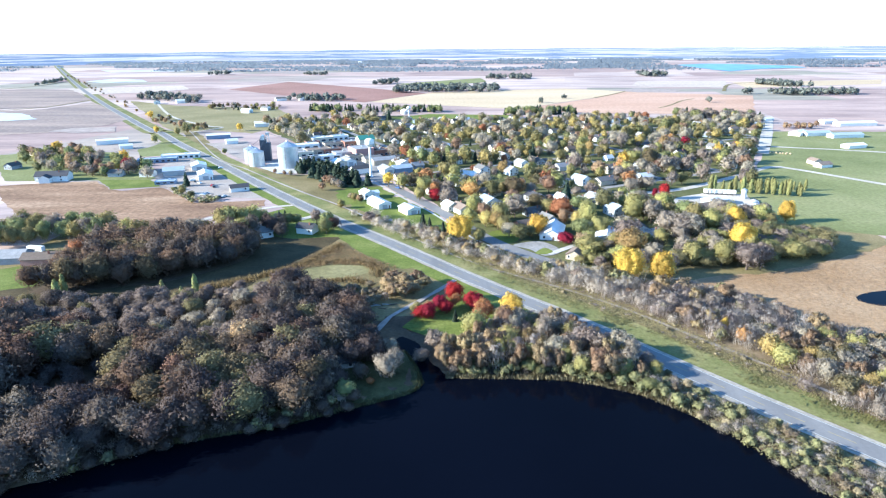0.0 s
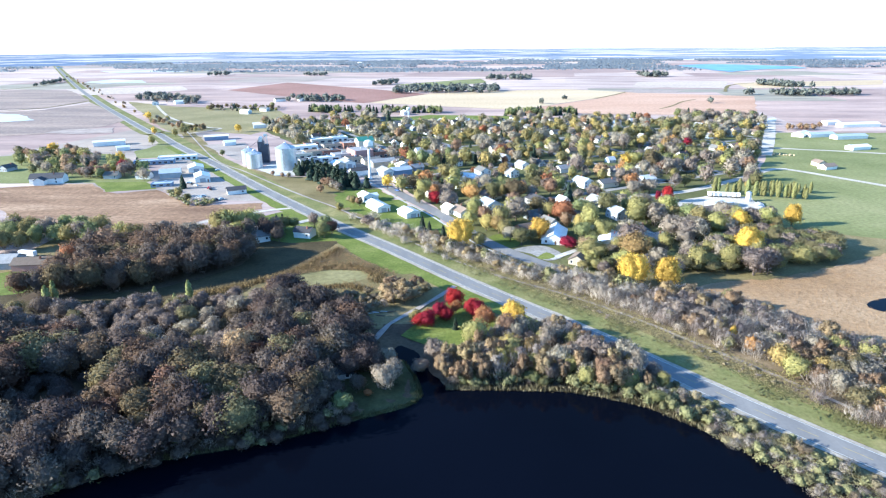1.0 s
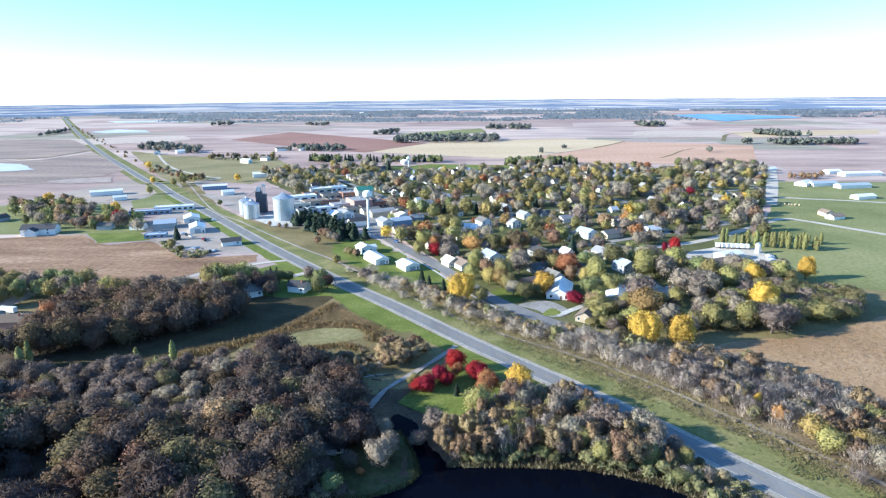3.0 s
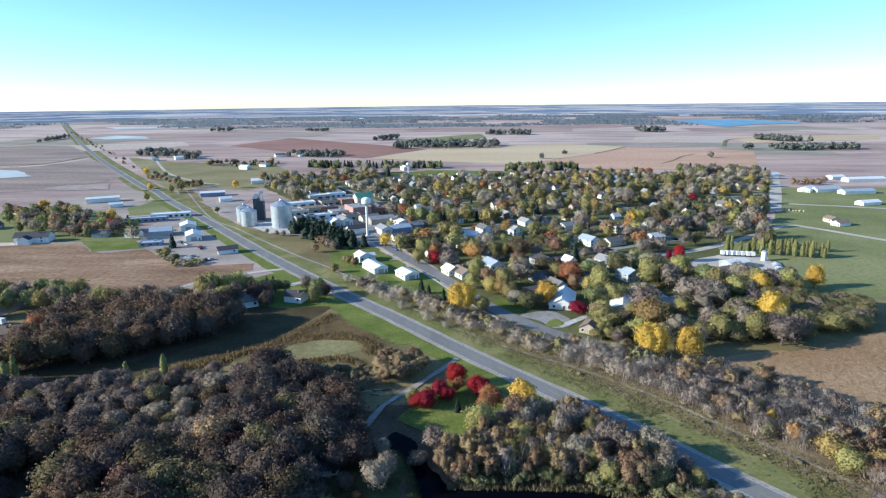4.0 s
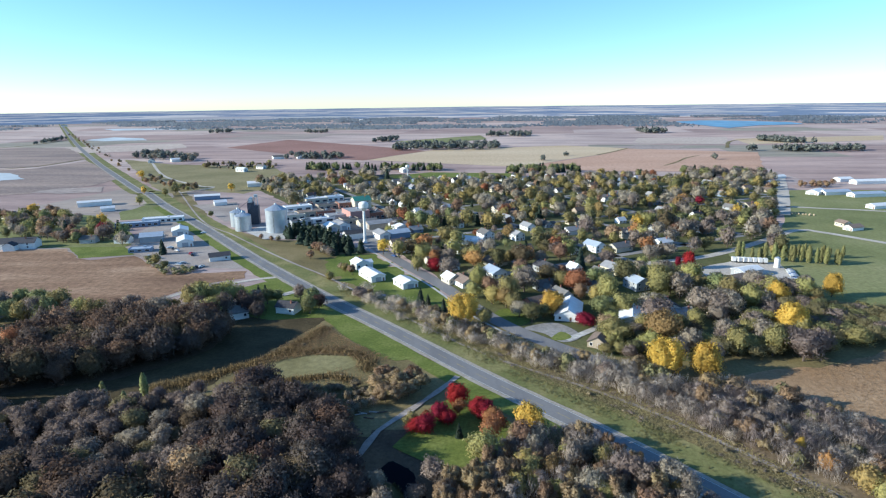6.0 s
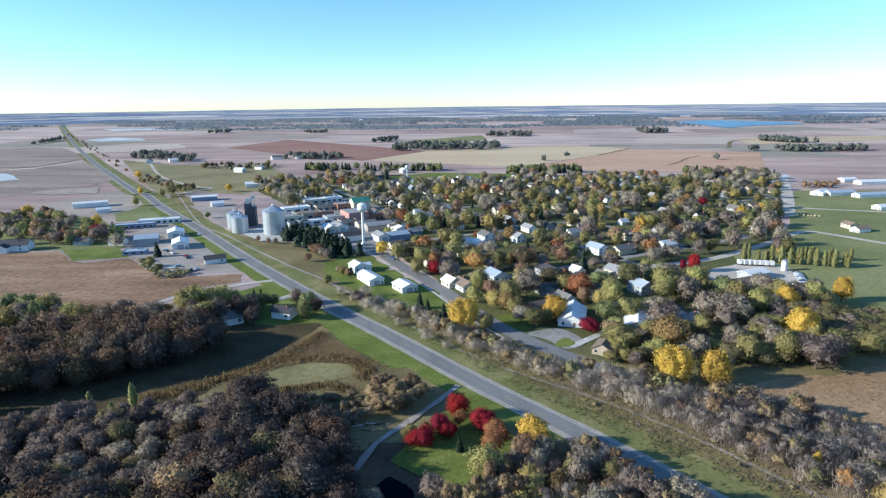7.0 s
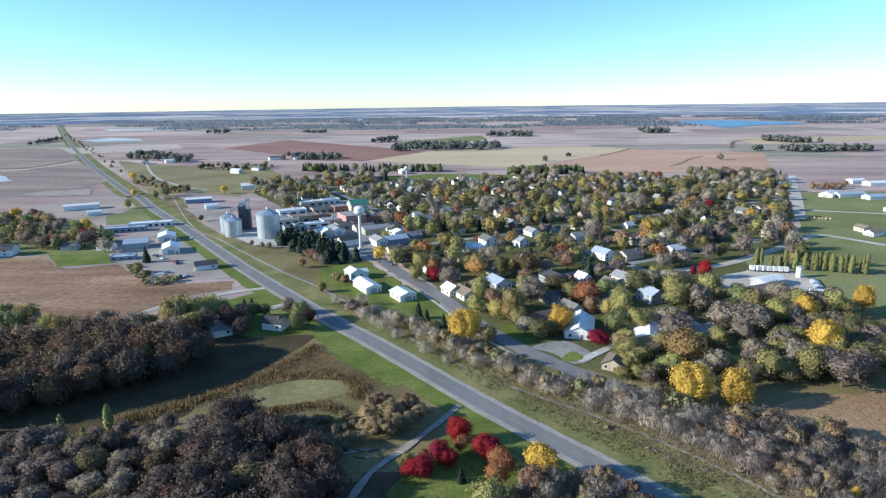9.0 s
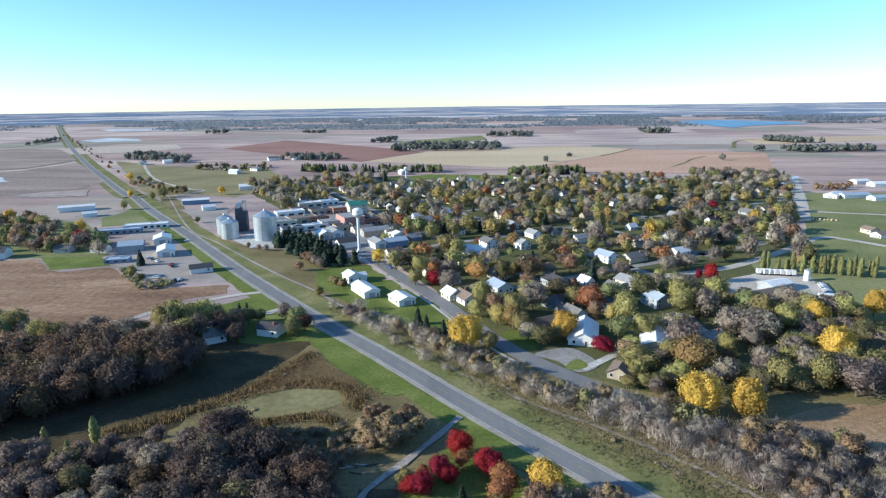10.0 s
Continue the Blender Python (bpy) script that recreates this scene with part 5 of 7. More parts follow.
V, F = cards(np.c_[Q, np.full(len(Q), 0.3) + g9.uniform(0, 0.25, len(Q))], np.tile((0, -0.4, 1.0), (len(Q), 1)), 0.4, g9, 1.8)
L_TUFT = leaf("verge_tufts", (0.19, 0.182, 0.076), 0.1, 0.01, 0.25, 0.85, 1.12)
turf("verge_tufts", V, F, L_TUFT, "uneven tufts of dry olive grass on the verge", "grass")
tree("orange", *(104.7, 194.5), 8, 3.2, "pale orange tree in the grey brush")
tree("yellow", *(101.2, 201.8), 8, 1.8, "thin yellow tree in the grey brush")
# trees where the belt widens
rows = [(mix({"grey": 0.32, "gold": 0.06, "moss": 0.1, "olive": 0.2, "willow": 0.3, "russet": 0.02}), x, y, pick.uniform(7, 10), pick.uniform(3, 4.6))
        for x, y in scatter([(107.7, 189.2), (129.4, 193), (150.3, 188.8), (161.1, 169.1), (143.2, 136.7), (128.3, 148.4), (115.9, 161.6), (107.6, 178)], 6.2, 15)]
grove("roadside_trees", rows, "%s trees between trail and highway")

# lake bank reeds and shore brush
g5 = np.random.default_rng(15)
SHORE = [(0.1, 175.9), (11.2, 175.8), (20.3, 175.3), (38.4, 174.1), (55, 168.7), (63.6, 163), (72.3, 154.8)]
reed_bed("shore_reeds", [SHORE], 0.8, 90, 1.3, L_STRAW, "pale dry reeds fringing the lake shore", 65)
L_FRINGE = leaf("shore_grass", (0.24, 0.235, 0.11), 0.1, 0.01, 0.3, 0.8, 1.15)
reed_bed("shore_grass", [[(-74.9, 142.8), (-46.4, 150.8), (-23.8, 161), (-10.4, 167.6), (-8, 172.6), (-10.2, 182.9), (-14.8, 193.3)]], 0.6, 60, 0.8, L_FRINGE, "uneven green grass along the wooded shore", 66)
ROADSHORE = [(63.8, 168.6), (73.8, 150.4), (81.4, 139.9), (87.7, 127.3), (92.5, 117.5), (118, 88), (128, 96), (107.6, 126.4), (101.7, 143.6), (90.8, 152.4), (82.7, 163.4), (73.8, 176.6)]
bank = []
for x, y in scatter(ROADSHORE, 2.9, 16, lambda Q: (off_line(ROAD, Q) > 8)):
    if pick.random() < 0.35:
        tree(mix({"tan": 0.22, "bush": 0.43, "hedge": 0.35}), x, y, pick.uniform(1.6, 4.2), pick.uniform(1.3, 2.3), group="brush on the lake bank")
    else:
        bank.append((mix({"tan": 0.22, "bush": 0.43, "hedge": 0.35}), x, y, pick.uniform(1.4, 3.8), pick.uniform(1.3, 2.3)))
grove("bank_brush", bank, "%s brush on the bank between highway and lake", "brush")

Q = scatter(ROADSHORE, 0.6, 72, lambda Q: off_line(ROAD, Q) > 7)
V, F = cards(np.c_[Q, lie(Q) + g5.uniform(0.2, 1.2, len(Q))], np.tile((0, -0.6, 0.8), (len(Q), 1)), 0.32, g5, 2.4)
L_BANKGRASS = leaf("bank_grass", (0.29, 0.255, 0.14), 0.1, 0.01, 0.3, 0.82, 1.16)
turf("bank_grass", V, F, L_BANKGRASS, "rough olive grass on the bank beside the lake", "grass")

# marsh reeds
g6 = np.random.default_rng(16)
Q = scatter(MARSH, 0.8, 17)
Q = Q[~inside(POOL, Q)]
V, F = cards(np.c_[Q, lie(Q) + g6.uniform(0.05, 0.25, len(Q))], np.tile((0, -0.2, 3.2), (len(Q), 1)), 0.38, g6, 1.2)
L_REED = leaf("cattails", (0.33, 0.215, 0.13), 0.1, 0.01, 0.35, 0.92, 1.07)
turf("marsh_reeds", V, F, L_REED, "brown cattails covering the marsh", "reeds")

# trees that stand out in the town
for px, py, h, r, kind in (
        (8.3, 312.1) + (16, 7.4, "yellow"), (17.9, 309.5) + (9, 4.2, "olive"), (52.1, 323.3) + (13, 6.5, "yellow"), (83.2, 257.8) + (15.5, 7.0, "yellow"),
        (97.0, 255.0) + (14.5, 6.6, "yellow"), (153.6, 296.5) + (15, 7.5, "yellow"), (67.8, 359.2) + (11, 4.2, "orange"), (139.2, 443.7) + (12, 4.8, "orange"),
        (150.3, 402) + (12, 3.8, "red"), (145.5, 406.5) + (7, 2.0, "red"), (64.6, 308.4) + (6.5, 5.2, "red"), (-42.9, 445.3) + (12, 5, "yellow"),
        (-31.1, 434.4) + (13, 5.5, "olive"), (-20.3, 465.8) + (11, 5, "olive")):
    tree(kind, px, py, h, r)
for px, py, h, r, kind in (
        (-36.3, 558.5) + (14, 6.5, "orange"), (-29.1, 516.8) + (9, 3, "orange"), (-9.8, 515.9) + (15, 6, "olive"), (-17.3, 402.3) + (10, 4.5, "olive"),
        (-7.6, 402) + (9, 4.5, "red"), (-6.9, 418.8) + (10, 3.5, "orange"), (19, 417.8) + (13, 5, "olive"), (33, 406) + (15, 5, "green"),
        (52.4, 416.7) + (12, 6.5, "orange"), (77, 447.5) + (12, 5.5, "orange"), (80.5, 430.2) + (13, 5, "olive"), (42.1, 366.7) + (14, 5.5, "olive"),
        (17.6, 367.4) + (13, 4.5, "olive"), (23.5, 350.8) + (12, 4.5, "russet")):
    tree(kind, px, py, h, r)
for px, py, h, r, kind in (
        (82.5, 338) + (17, 6, "olive"), (143.4, 482.5) + (14, 6, "orange"), (123.4, 475.3) + (14, 6.5, "russet"), (83.5, 365.5) + (13, 6, "green"),
        (112.7, 348.3) + (14, 6, "olive"), (123.7, 351.9) + (12, 5, "russet"), (144.3, 336.3) + (15, 6, "olive"), (150.1, 325.9) + (14, 5.5, "olive"),
        (164.4, 328.9) + (15, 5.5, "yellow"), (129.5, 329.8) + (12, 6, "green"), (202.8, 345.8) + (14, 4.5, "yellow"), (73.1, 288.3) + (11, 6.5, "olive"),
        (69.6, 290.8) + (9, 5, "green"), (88.5, 298) + (10, 4, "olive")):
    tree(kind, px, py, h, r)
for px, py, h, r, kind in (
        (84.5, 278.8) + (9, 4.5, "olive"), (114.4, 305.6) + (9, 3.8, "olive"), (118.7, 273.7) + (13, 6, "olive"), (118.6, 284.9) + (12, 5, "grey"),
        (132.6, 273.4) + (14, 5.5, "olive"), (134.2, 284.6) + (12, 5, "grey"), (142.2, 268.3) + (14, 7.5, "grey"), (151.4, 273.1) + (12, 6, "grey"),
        (136, 296.9) + (11, 5, "grey"), (104.7, 265.8) + (10, 4, "grey"), (18.8, 534.3) + (17, 8, "olive"), (54.5, 577.3) + (13, 6, "orange"),
        (238.4, 635.5) + (12, 6, "orange"), (251.5, 628.6) + (10, 5.5, "red")):
    tree(kind, px, py, h, r)
for px, py, h, r, kind in (
        (131, 573.2) + (12, 6, "olive"), (155.4, 517.8) + (13, 6, "yellow"), (259.4, 566.4) + (12, 6, "yellow"), (282, 577.4) + (13, 6, "yellow"),
        (254.3, 503.7) + (14, 6, "russet"), (228.4, 478.9) + (16, 7, "grey"), (199.7, 456.8) + (16, 6, "grey"), (115.3, 733.2) + (12, 5, "olive")):
    tree(kind, px, py, h, r)
for k in range(66):
    u = k / 65
    px, py = [a + (b - a) * u for a, b in zip((-121.2, 510), (-66.4, 449))]
    ob = tree("spruce", px + pick.uniform(-8, 8), py + pick.uniform(-9, 13), pick.uniform(7, 12.5), None, "dark spruce in the grove beside the bins", "spruce grove")
    ob.scale = (ob.scale[0] * 1.35, ob.scale[1] * 1.35, ob.scale[2])
for px, py, h, kind in ((-88, 452, 8, "russet"), (-84, 447, 7, "grey"), (-93, 459, 7, "russet"), (-133, 490, 4, "russet"), (-127, 487, 5, "tan"), (-79, 441, 7, "grey"), (-62, 402, 6, "olive"), (-57, 396, 7, "willow"), (-66, 408, 5, "tan")):
    tree(kind, px, py, h, h * 0.5)
for px, py, h in ((-13.1, 340.6) + (9,), (-8.9, 333.4) + (8,), (-1.2, 329.9) + (7,), (-262.8, 514.4) + (13,), (-101.1, 354.3) + (7,), (-98.5, 357.5) + (6,), (-198.3, 451.3) + (11,), (88.5, 484.9) + (12,), (76.1, 531.5) + (13,)):
    tree("spruce", px, py, h)
for k in range(19):
    u = k / 18
    px, py = [a + (b - a) * u for a, b in zip((193.4, 426), (247.4, 407.5))]
    tree("poplar", px + pick.uniform(-2, 2), py + pick.uniform(-1, 1), pick.uniform(8, 12), None, group="row of poplars")
for k in range(10):
    u = k / 9
    px, py = [a + (b - a) * u for a, b in zip((229, 434.9), (259.5, 423.6))]
    tree("poplar", px, py, pick.uniform(6, 9), None, group="row of poplars")
for px, py, h, kind in ((-436, 897) + (13, "yellow"), (-300, 1065) + (11, "olive"), (-390.4, 601) + (14, "yellow"), (-391.4, 588.5) + (12, "green"), (-342, 574) + (12, "olive"), (-299.8, 556.1) + (11, "yellow"), (-273.9, 509.4) + (12, "red"), (-292.6, 492.9) + (10, "russet"), (-284.2, 492.6) + (11, "russet"),
                        (-283.4, 501) + (10, "russet"), (-321.3, 663.1) + (10, "olive"), (-321.8, 723.1) + (10, "olive"), (-318.5, 742.8) + (12, "green"), (-258.6, 759.7) + (11, "yellow"), (-218.5, 591.9) + (6, "green"), (-357.1, 745.4) + (9, "yellow"),
                        (-90.9, 434) + (7, "russet"), (-190.4, 425.3) + (7, "olive"), (-179.2, 413.3) + (6, "green"), (-68.2, 383.7) + (6, "olive"), (-142.3, 494.9) + (5, "russet")):
    tree(kind, px, py, h)
for x, y in scatter([(-422.6, 590.1), (-378.5, 613.5), (-298.2, 549.6), (-243, 499.2), (-240, 479.4), (-291.1, 484.7), (-347.6, 495.2)], 14, 18):
    tree(mix({"grey": 0.4, "green": 0.3, "olive": 0.12, "russet": 0.12, "spruce": 0.06}), x, y, pick.uniform(8, 13), group="trees round the west houses")

rows = [(mix({"low_hedge": 0.5, "hedge": 0.3, "bush": 0.2}), x, y, pick.uniform(1.5, 3.5), pick.uniform(1.5, 2.6)) for x, y in scatter([(-212.2, 446.4), (-201.9, 440.7), (-177.4, 411), (-163.3, 415), (-157.1, 404.8), (-170.5, 395.9), (-188.9, 415.9)], 3.5, 51)]
grove("yard_hedge", rows, "%s brush along the gravel yard", "brush")

# the town's other trees
BARE = [(-154.7, 596.1), (-151, 686.1), (-99.8, 697.1), (-44.4, 543.6), (-46.9, 490.8), (-56.1, 462.8), (-81, 519.2), (-124.7, 521.2)]
YARDS = [(128, 408.3), (162.7, 444.2), (200, 440), (262, 425), (236, 372), (203, 357), (184.8, 358), (131.5, 374)]
GREEN = [(-85, 905), (-21.9, 940), (110, 915), (105, 838), (-28, 800), (-68, 800)]
WHITEHOUSE = [(21.8, 316.5), (36.5, 335.7), (77, 341.8), (69.7, 306.6), (54.7, 275), (34.5, 289.1)]
LINES = [STREET, [(449.2, 839.3), (334, 623.6), (292.6, 553), (244.5, 486.5)], [(313.1, 472), (279, 510), (174.9, 431.8), (100.5, 403.7)]]
for px, py, h, kind in ((40.7, 313.7) + (10, "green"), (46.8, 318.4) + (8, "green"), (35.6, 319.9) + (9, "grey"), (33, 329) + (10, "olive"), (30.3, 350.6) + (11, "grey"), (23.8, 339.6) + (10, "gold"), (75.1, 321.4) + (11, "green"),
                        (86.1, 321.1) + (12, "olive"), (101.9, 320.7) + (11, "olive"), (104.1, 297.7) + (10, "green"), (126.1, 308.1) + (10, "grey"), (143.4, 347.4) + (14, "green"), (165.5, 339.4) + (14, "olive"), (183.6, 338.9) + (13, "olive")):
    tree(kind, px, py, h, h * 0.46)
for x, y in scatter([(67.4, 298.5), (89.8, 304.5), (89.8, 274.3), (76.5, 268.3), (60.5, 274)], 7, 61):
    tree(mix({"olive": 0.4, "green": 0.2, "grey": 0.25, "hedge": 0.15}), x, y, pick.uniform(4, 8), pick.uniform(2.5, 4), group="garden trees at the street's end")
HOMES = []
# ---------------------------------------------------------------- buildings
def gable_bm(bm, w, l, h, rh, slot=0):
    """A wall body with gable ends; the ridge runs along y."""
    pts = [(-w / 2, 0), (w / 2, 0), (w / 2, h), (0, h + rh), (-w / 2, h)]
    a = [bm.verts.new((x, -l / 2, z)) for x, z in pts]
    b = [bm.verts.new((x, l / 2, z)) for x, z in pts]
    bm.faces.new(a)
    bm.faces.new(b[::-1])
    for k in range(5):
        bm.faces.new((a[k], b[k], b[(k + 1) % 5], a[(k + 1) % 5]))


def roof_bm(bm, w, l, h, rh, over=0.5, thick=0.22):
    """Two roof slabs with eaves."""
    e = over * rh / (w / 2)
    for s in (-1, 1):
        x = s * (w / 2 + over)
        vs = []
        for y in (-l / 2 - over, l / 2 + over):
            vs += [bm.verts.new(p) for p in ((x, y, h - e + 0.02), (x, y, h - e + thick), (0, y, h + rh + thick), (0, y, h + rh + 0.02))]
        for f in ((0, 1, 2, 3), (7, 6, 5, 4), (0, 4, 5, 1), (1, 5, 6, 2), (2, 6, 7, 3), (3, 7, 4, 0)):
            bm.faces.new([vs[i] for i in f])


def opening(name, parent, x, y, z, w, h, face, mat, trim, pane=""):
    """A window or door set into a wall: trim boards round it and a recessed leaf. face: the way it looks, degrees."""
    bm = bmesh.new()
    m = Matrix.Translation((x, y, z)) @ pose(0, 0, 0, 0, 0, face)
    t = 0.12
    box(bm, -w / 2 - t, w / 2 + t, -0.09, 0.02, -t, 0, m, 1)
    box(bm, -w / 2 - t, w / 2 + t, -0.09, 0.02, h, h + t, m, 1)
    box(bm, -w / 2 - t, -w / 2, -0.09, 0.02, 0, h, m, 1)
    box(bm, w / 2, w / 2 + t, -0.09, 0.02, 0, h, m, 1)
    if not pane:
        box(bm, -w / 2, w / 2, -0.04, 0.02, 0, h, m, 0)
        return part(name, bm, (mat, trim), parent)
    ob = part(name, bm, (mat, trim), parent)
    for f in ob.data.polygons:
        f.material_index = 1
    bm = bmesh.new()
    box(bm, -w / 2, w / 2, -0.04, 0.02, 0, h, m)
    part(pane, bm, mat, ob)
    return ob


def house(x, y, w=8.5, l=12, h=3.0, rh=2.4, turn=0, wall=None, roof=None, label="house", name="house", wing=0, chimney=True, category="house", storeys=1, big_door=False, z=0.1, group="", pane="pane"):
    wall, roof = wall or M_WHITE, roof or M_ROOF
    ob = tagged(empty(name, x, y, z, turn), label, category, group)
    bm = bmesh.new()
    gable_bm(bm, w, l, h, rh)
    part("wall", bm, wall, ob)
    bm = bmesh.new()
    roof_bm(bm, w, l, h, rh)
    part("roof", bm, roof, ob)
    if wing:
        bm = bmesh.new()
        gable_bm(bm, w * 0.7, wing, h * 0.85, rh * 0.75)
        bmesh.ops.transform(bm, matrix=pose(w / 2 + wing / 2 - 0.4, -l * 0.12, 0, 0, 0, 90), verts=bm.verts)
        part("wing_wall", bm, wall, ob)
        bm = bmesh.new()
        roof_bm(bm, w * 0.7, wing, h * 0.85, rh * 0.75, 0.4)
        bmesh.ops.transform(bm, matrix=pose(w / 2 + wing / 2 - 0.4, -l * 0.12, 0, 0, 0, 90), verts=bm.verts)
        part("wing_roof", bm, roof, ob)
    step = h / storeys
    if big_door:
        opening("roll_door", ob, 0, -l / 2, 0.05, min(4.2, w * 0.4), min(3.6, h * 0.8), 0, M_GREYWALL, M_WHITE)
        opening("door", ob, w * 0.36, -l / 2, 0.05, 1.0, 2.1, 0, M_DOORM, M_WHITE)
        for k in range(2):
            opening("window", ob, -w / 2, -l / 4 + k * l / 2, h * 0.5, 1.4, 0.9, -90, M_GLASS, M_WHITE, pane)
    else:
        opening("door", ob, w * 0.12, -l / 2, 0.1, 1.0, 2.1, 0, M_DOORM, M_WHITE)
        for s in range(storeys):
            zz = s * step + step * 0.36
            for k in (-0.3, 0.33):
                opening("window", ob, w * k, -l / 2, zz, 1.1, 1.3, 0, M_GLASS, M_WHITE, pane)
            for k in (-0.28, 0.28):
                opening("window", ob, -w / 2, l * k, zz, 1.1, 1.3, -90, M_GLASS, M_WHITE, pane)
            opening("window", ob, w / 2, l * 0.3, zz, 1.1, 1.3, 90, M_GLASS, M_WHITE, pane)
    if chimney:
        bm = bmesh.new()
        box(bm, w * 0.12, w * 0.12 + 0.7, l * 0.2, l * 0.2 + 0.7, h, h + rh + 0.9)
        part("chimney", bm, M_BRICK, ob)
    return ob


def block(x, y, w, l, h, turn, wall, label, name="shop_building", roof=None, category="building", bays=3):
    """A flat-roofed building with a parapet."""
    ob = tagged(empty(name, x, y, 0.1, turn), label, category)
    bm = bmesh.new()
    box(bm, -w / 2, w / 2, -l / 2, l / 2, 0, h - 0.5)
    for x0, x1, y0, y1 in ((-w / 2, w / 2, -l / 2, -l / 2 + 0.3), (-w / 2, w / 2, l / 2 - 0.3, l / 2), (-w / 2, -w / 2 + 0.3, -l / 2 + 0.3, l / 2 - 0.3), (w / 2 - 0.3, w / 2, -l / 2 + 0.3, l / 2 - 0.3)):
        box(bm, x0, x1, y0, y1, h - 0.49, h)
    part("wall", bm, wall, ob)
    bm = bmesh.new()
    box(bm, -w / 2 + 0.31, w / 2 - 0.31, -l / 2 + 0.31, l / 2 - 0.31, h - 0.48, h - 0.3)
    part("roof", bm, roof or M_ROOFGREY, ob)
    for k in range(bays):
        opening("window", ob, -w / 2 + w * (k + 0.5) / bays, -l / 2, 0.8, w / bays * 0.55, min(2.0, h * 0.45), 0, M_GLASS, M_WHITE)
    for k in range(2):
        opening("window", ob, -w / 2, -l / 4 + k * l / 2, 1.0, 1.6, 1.4, -90, M_GLASS, M_WHITE)
    bm = bmesh.new()
    box(bm, w * 0.1, w * 0.1 + 1.8, l * 0.1, l * 0.1 + 1.6, h - 0.3, h + 0.8)
    part("roof_unit", bm, M_STEEL, ob)
    return ob


def bin_(x, y, r, h, cone, label):
    """A round steel grain bin: corrugated rings, conical ribbed roof, cap, ladder."""
    ob = tagged(empty("grain_bin", x, y, 0.15), label, "grain bin", "grain bins")
    n, rings = 56, int(h / 0.45)
    V, F = [], []
    for j in range(rings * 2 + 1):
        rr = r + (0.05 if j % 2 else -0.03)
        for k in range(n):
            a = 2 * math.pi * k / n
            V.append((rr * math.cos(a), rr * math.sin(a), h * j / (rings * 2)))
    for j in range(rings * 2):
        for k in range(n):
            F.append((j * n + k, j * n + (k + 1) % n, (j + 1) * n + (k + 1) % n, (j + 1) * n + k))
    child("shell", mesh_of("shell", V, F, M_STEEL), ob)
    bm = bmesh.new()
    bmesh.ops.create_cone(bm, cap_ends=True, segments=n, radius1=r + 0.25, radius2=0.7, depth=cone, matrix=Matrix.Translation((0, 0, h + cone / 2)))
    part("roof", bm, M_STEEL, ob)
    for k in range(16):
        a = 2 * math.pi * k / 16
        bm = bmesh.new()
        rod(bm, ((r + 0.2) * math.cos(a), (r + 0.2) * math.sin(a), h + 0.06), (0.75 * math.cos(a), 0.75 * math.sin(a), h + cone + 0.06), 0.09, 0.06, 4)
        part("roof_rib", bm, M_STEEL, ob)
    bm = bmesh.new()
    bmesh.ops.create_cone(bm, cap_ends=True, segments=16, radius1=0.8, radius2=0.5, depth=1.0, matrix=Matrix.Translation((0, 0, h + cone + 0.5)))
    part("cap", bm, M_STEEL, ob)
    bm = bmesh.new()
    for s in (-0.25, 0.25):
        rod(bm, (s, -r - 0.25, 0.2), (s, -r - 0.25, h + 0.6), 0.05, 0.05, 4)
    for k in range(int(h / 0.6)):
        rod(bm, (-0.25, -r - 0.25, 0.4 + k * 0.6), (0.25, -r - 0.25, 0.4 + k * 0.6), 0.03, 0.03, 4)
    part("ladder", bm, M_DARKSTEEL, ob)
    for k in range(int(h / 3)):
        bm = bmesh.new()
        bmesh.ops.create_cone(bm, cap_ends=False, segments=n, radius1=r + 0.1, radius2=r + 0.1, depth=0.16, matrix=Matrix.Translation((0, 0, 3 * k + 2.9)))
        part("wind_ring", bm, M_STEEL, ob)
    return ob


BX, BY = (-137.9, 516.1)
bin_(BX, BY + 8, 8.6, 18.5, 4.0, "large round galvanised steel grain bin with conical roof")
SX, SY = (-167.6, 527.0)
bin_(SX, SY + 3, 6.6, 12.6, 2.6, "smaller round galvanised steel grain bin with conical roof")
SX2, SY2 = (-177.4, 542.5)
bin_(SX2, SY2 + 4, 6.2, 12.6, 2.5, "smaller round galvanised steel grain bin with conical roof")

EX, EY = (-166.9, 554)
ob = tagged(empty("grain_elevator", EX, EY + 4, 0.15, 8), "dark steel grain elevator tower between pale bins", "grain elevator")
bm = bmesh.new()
box(bm, -4.6, 0.2, -4, 4, 0, 19)
part("tower", bm, M_DARKSTEEL, ob)
bm = bmesh.new()
box(bm, 0.21, 4.4, -4, 4, 0, 16)
part("annex", bm, M_DARKSTEEL, ob)
bm = bmesh.new()
gable_bm(bm, 3.4, 6, 3.0, 1.6)
bmesh.ops.transform(bm, matrix=Matrix.Translation((-2.2, 0, 19)), verts=bm.verts)
part("headhouse", bm, M_STEEL, ob)
for sx in (-1.2, 1.2):
    for sy in (-1.2, 1.2):
        bm = bmesh.new()
        rod(bm, (2.4 + sx, sy, 16), (2.4 + sx, sy, 25), 0.16, 0.16, 5)
        part("leg_post", bm, M_STEEL, ob)
bm = bmesh.new()
box(bm, 1.0, 3.8, -1.5, 1.5, 23.4, 25.4)
part("leg_head", bm, M_STEEL, ob)
for k in range(4):
    bm = bmesh.new()
    rod(bm, (1.2, -1.2, 16.4 + 1.8 * k), (3.6, -1.2, 18.2 + 1.8 * k), 0.08, 0.08, 4)
    part("brace", bm, M_STEEL, ob)
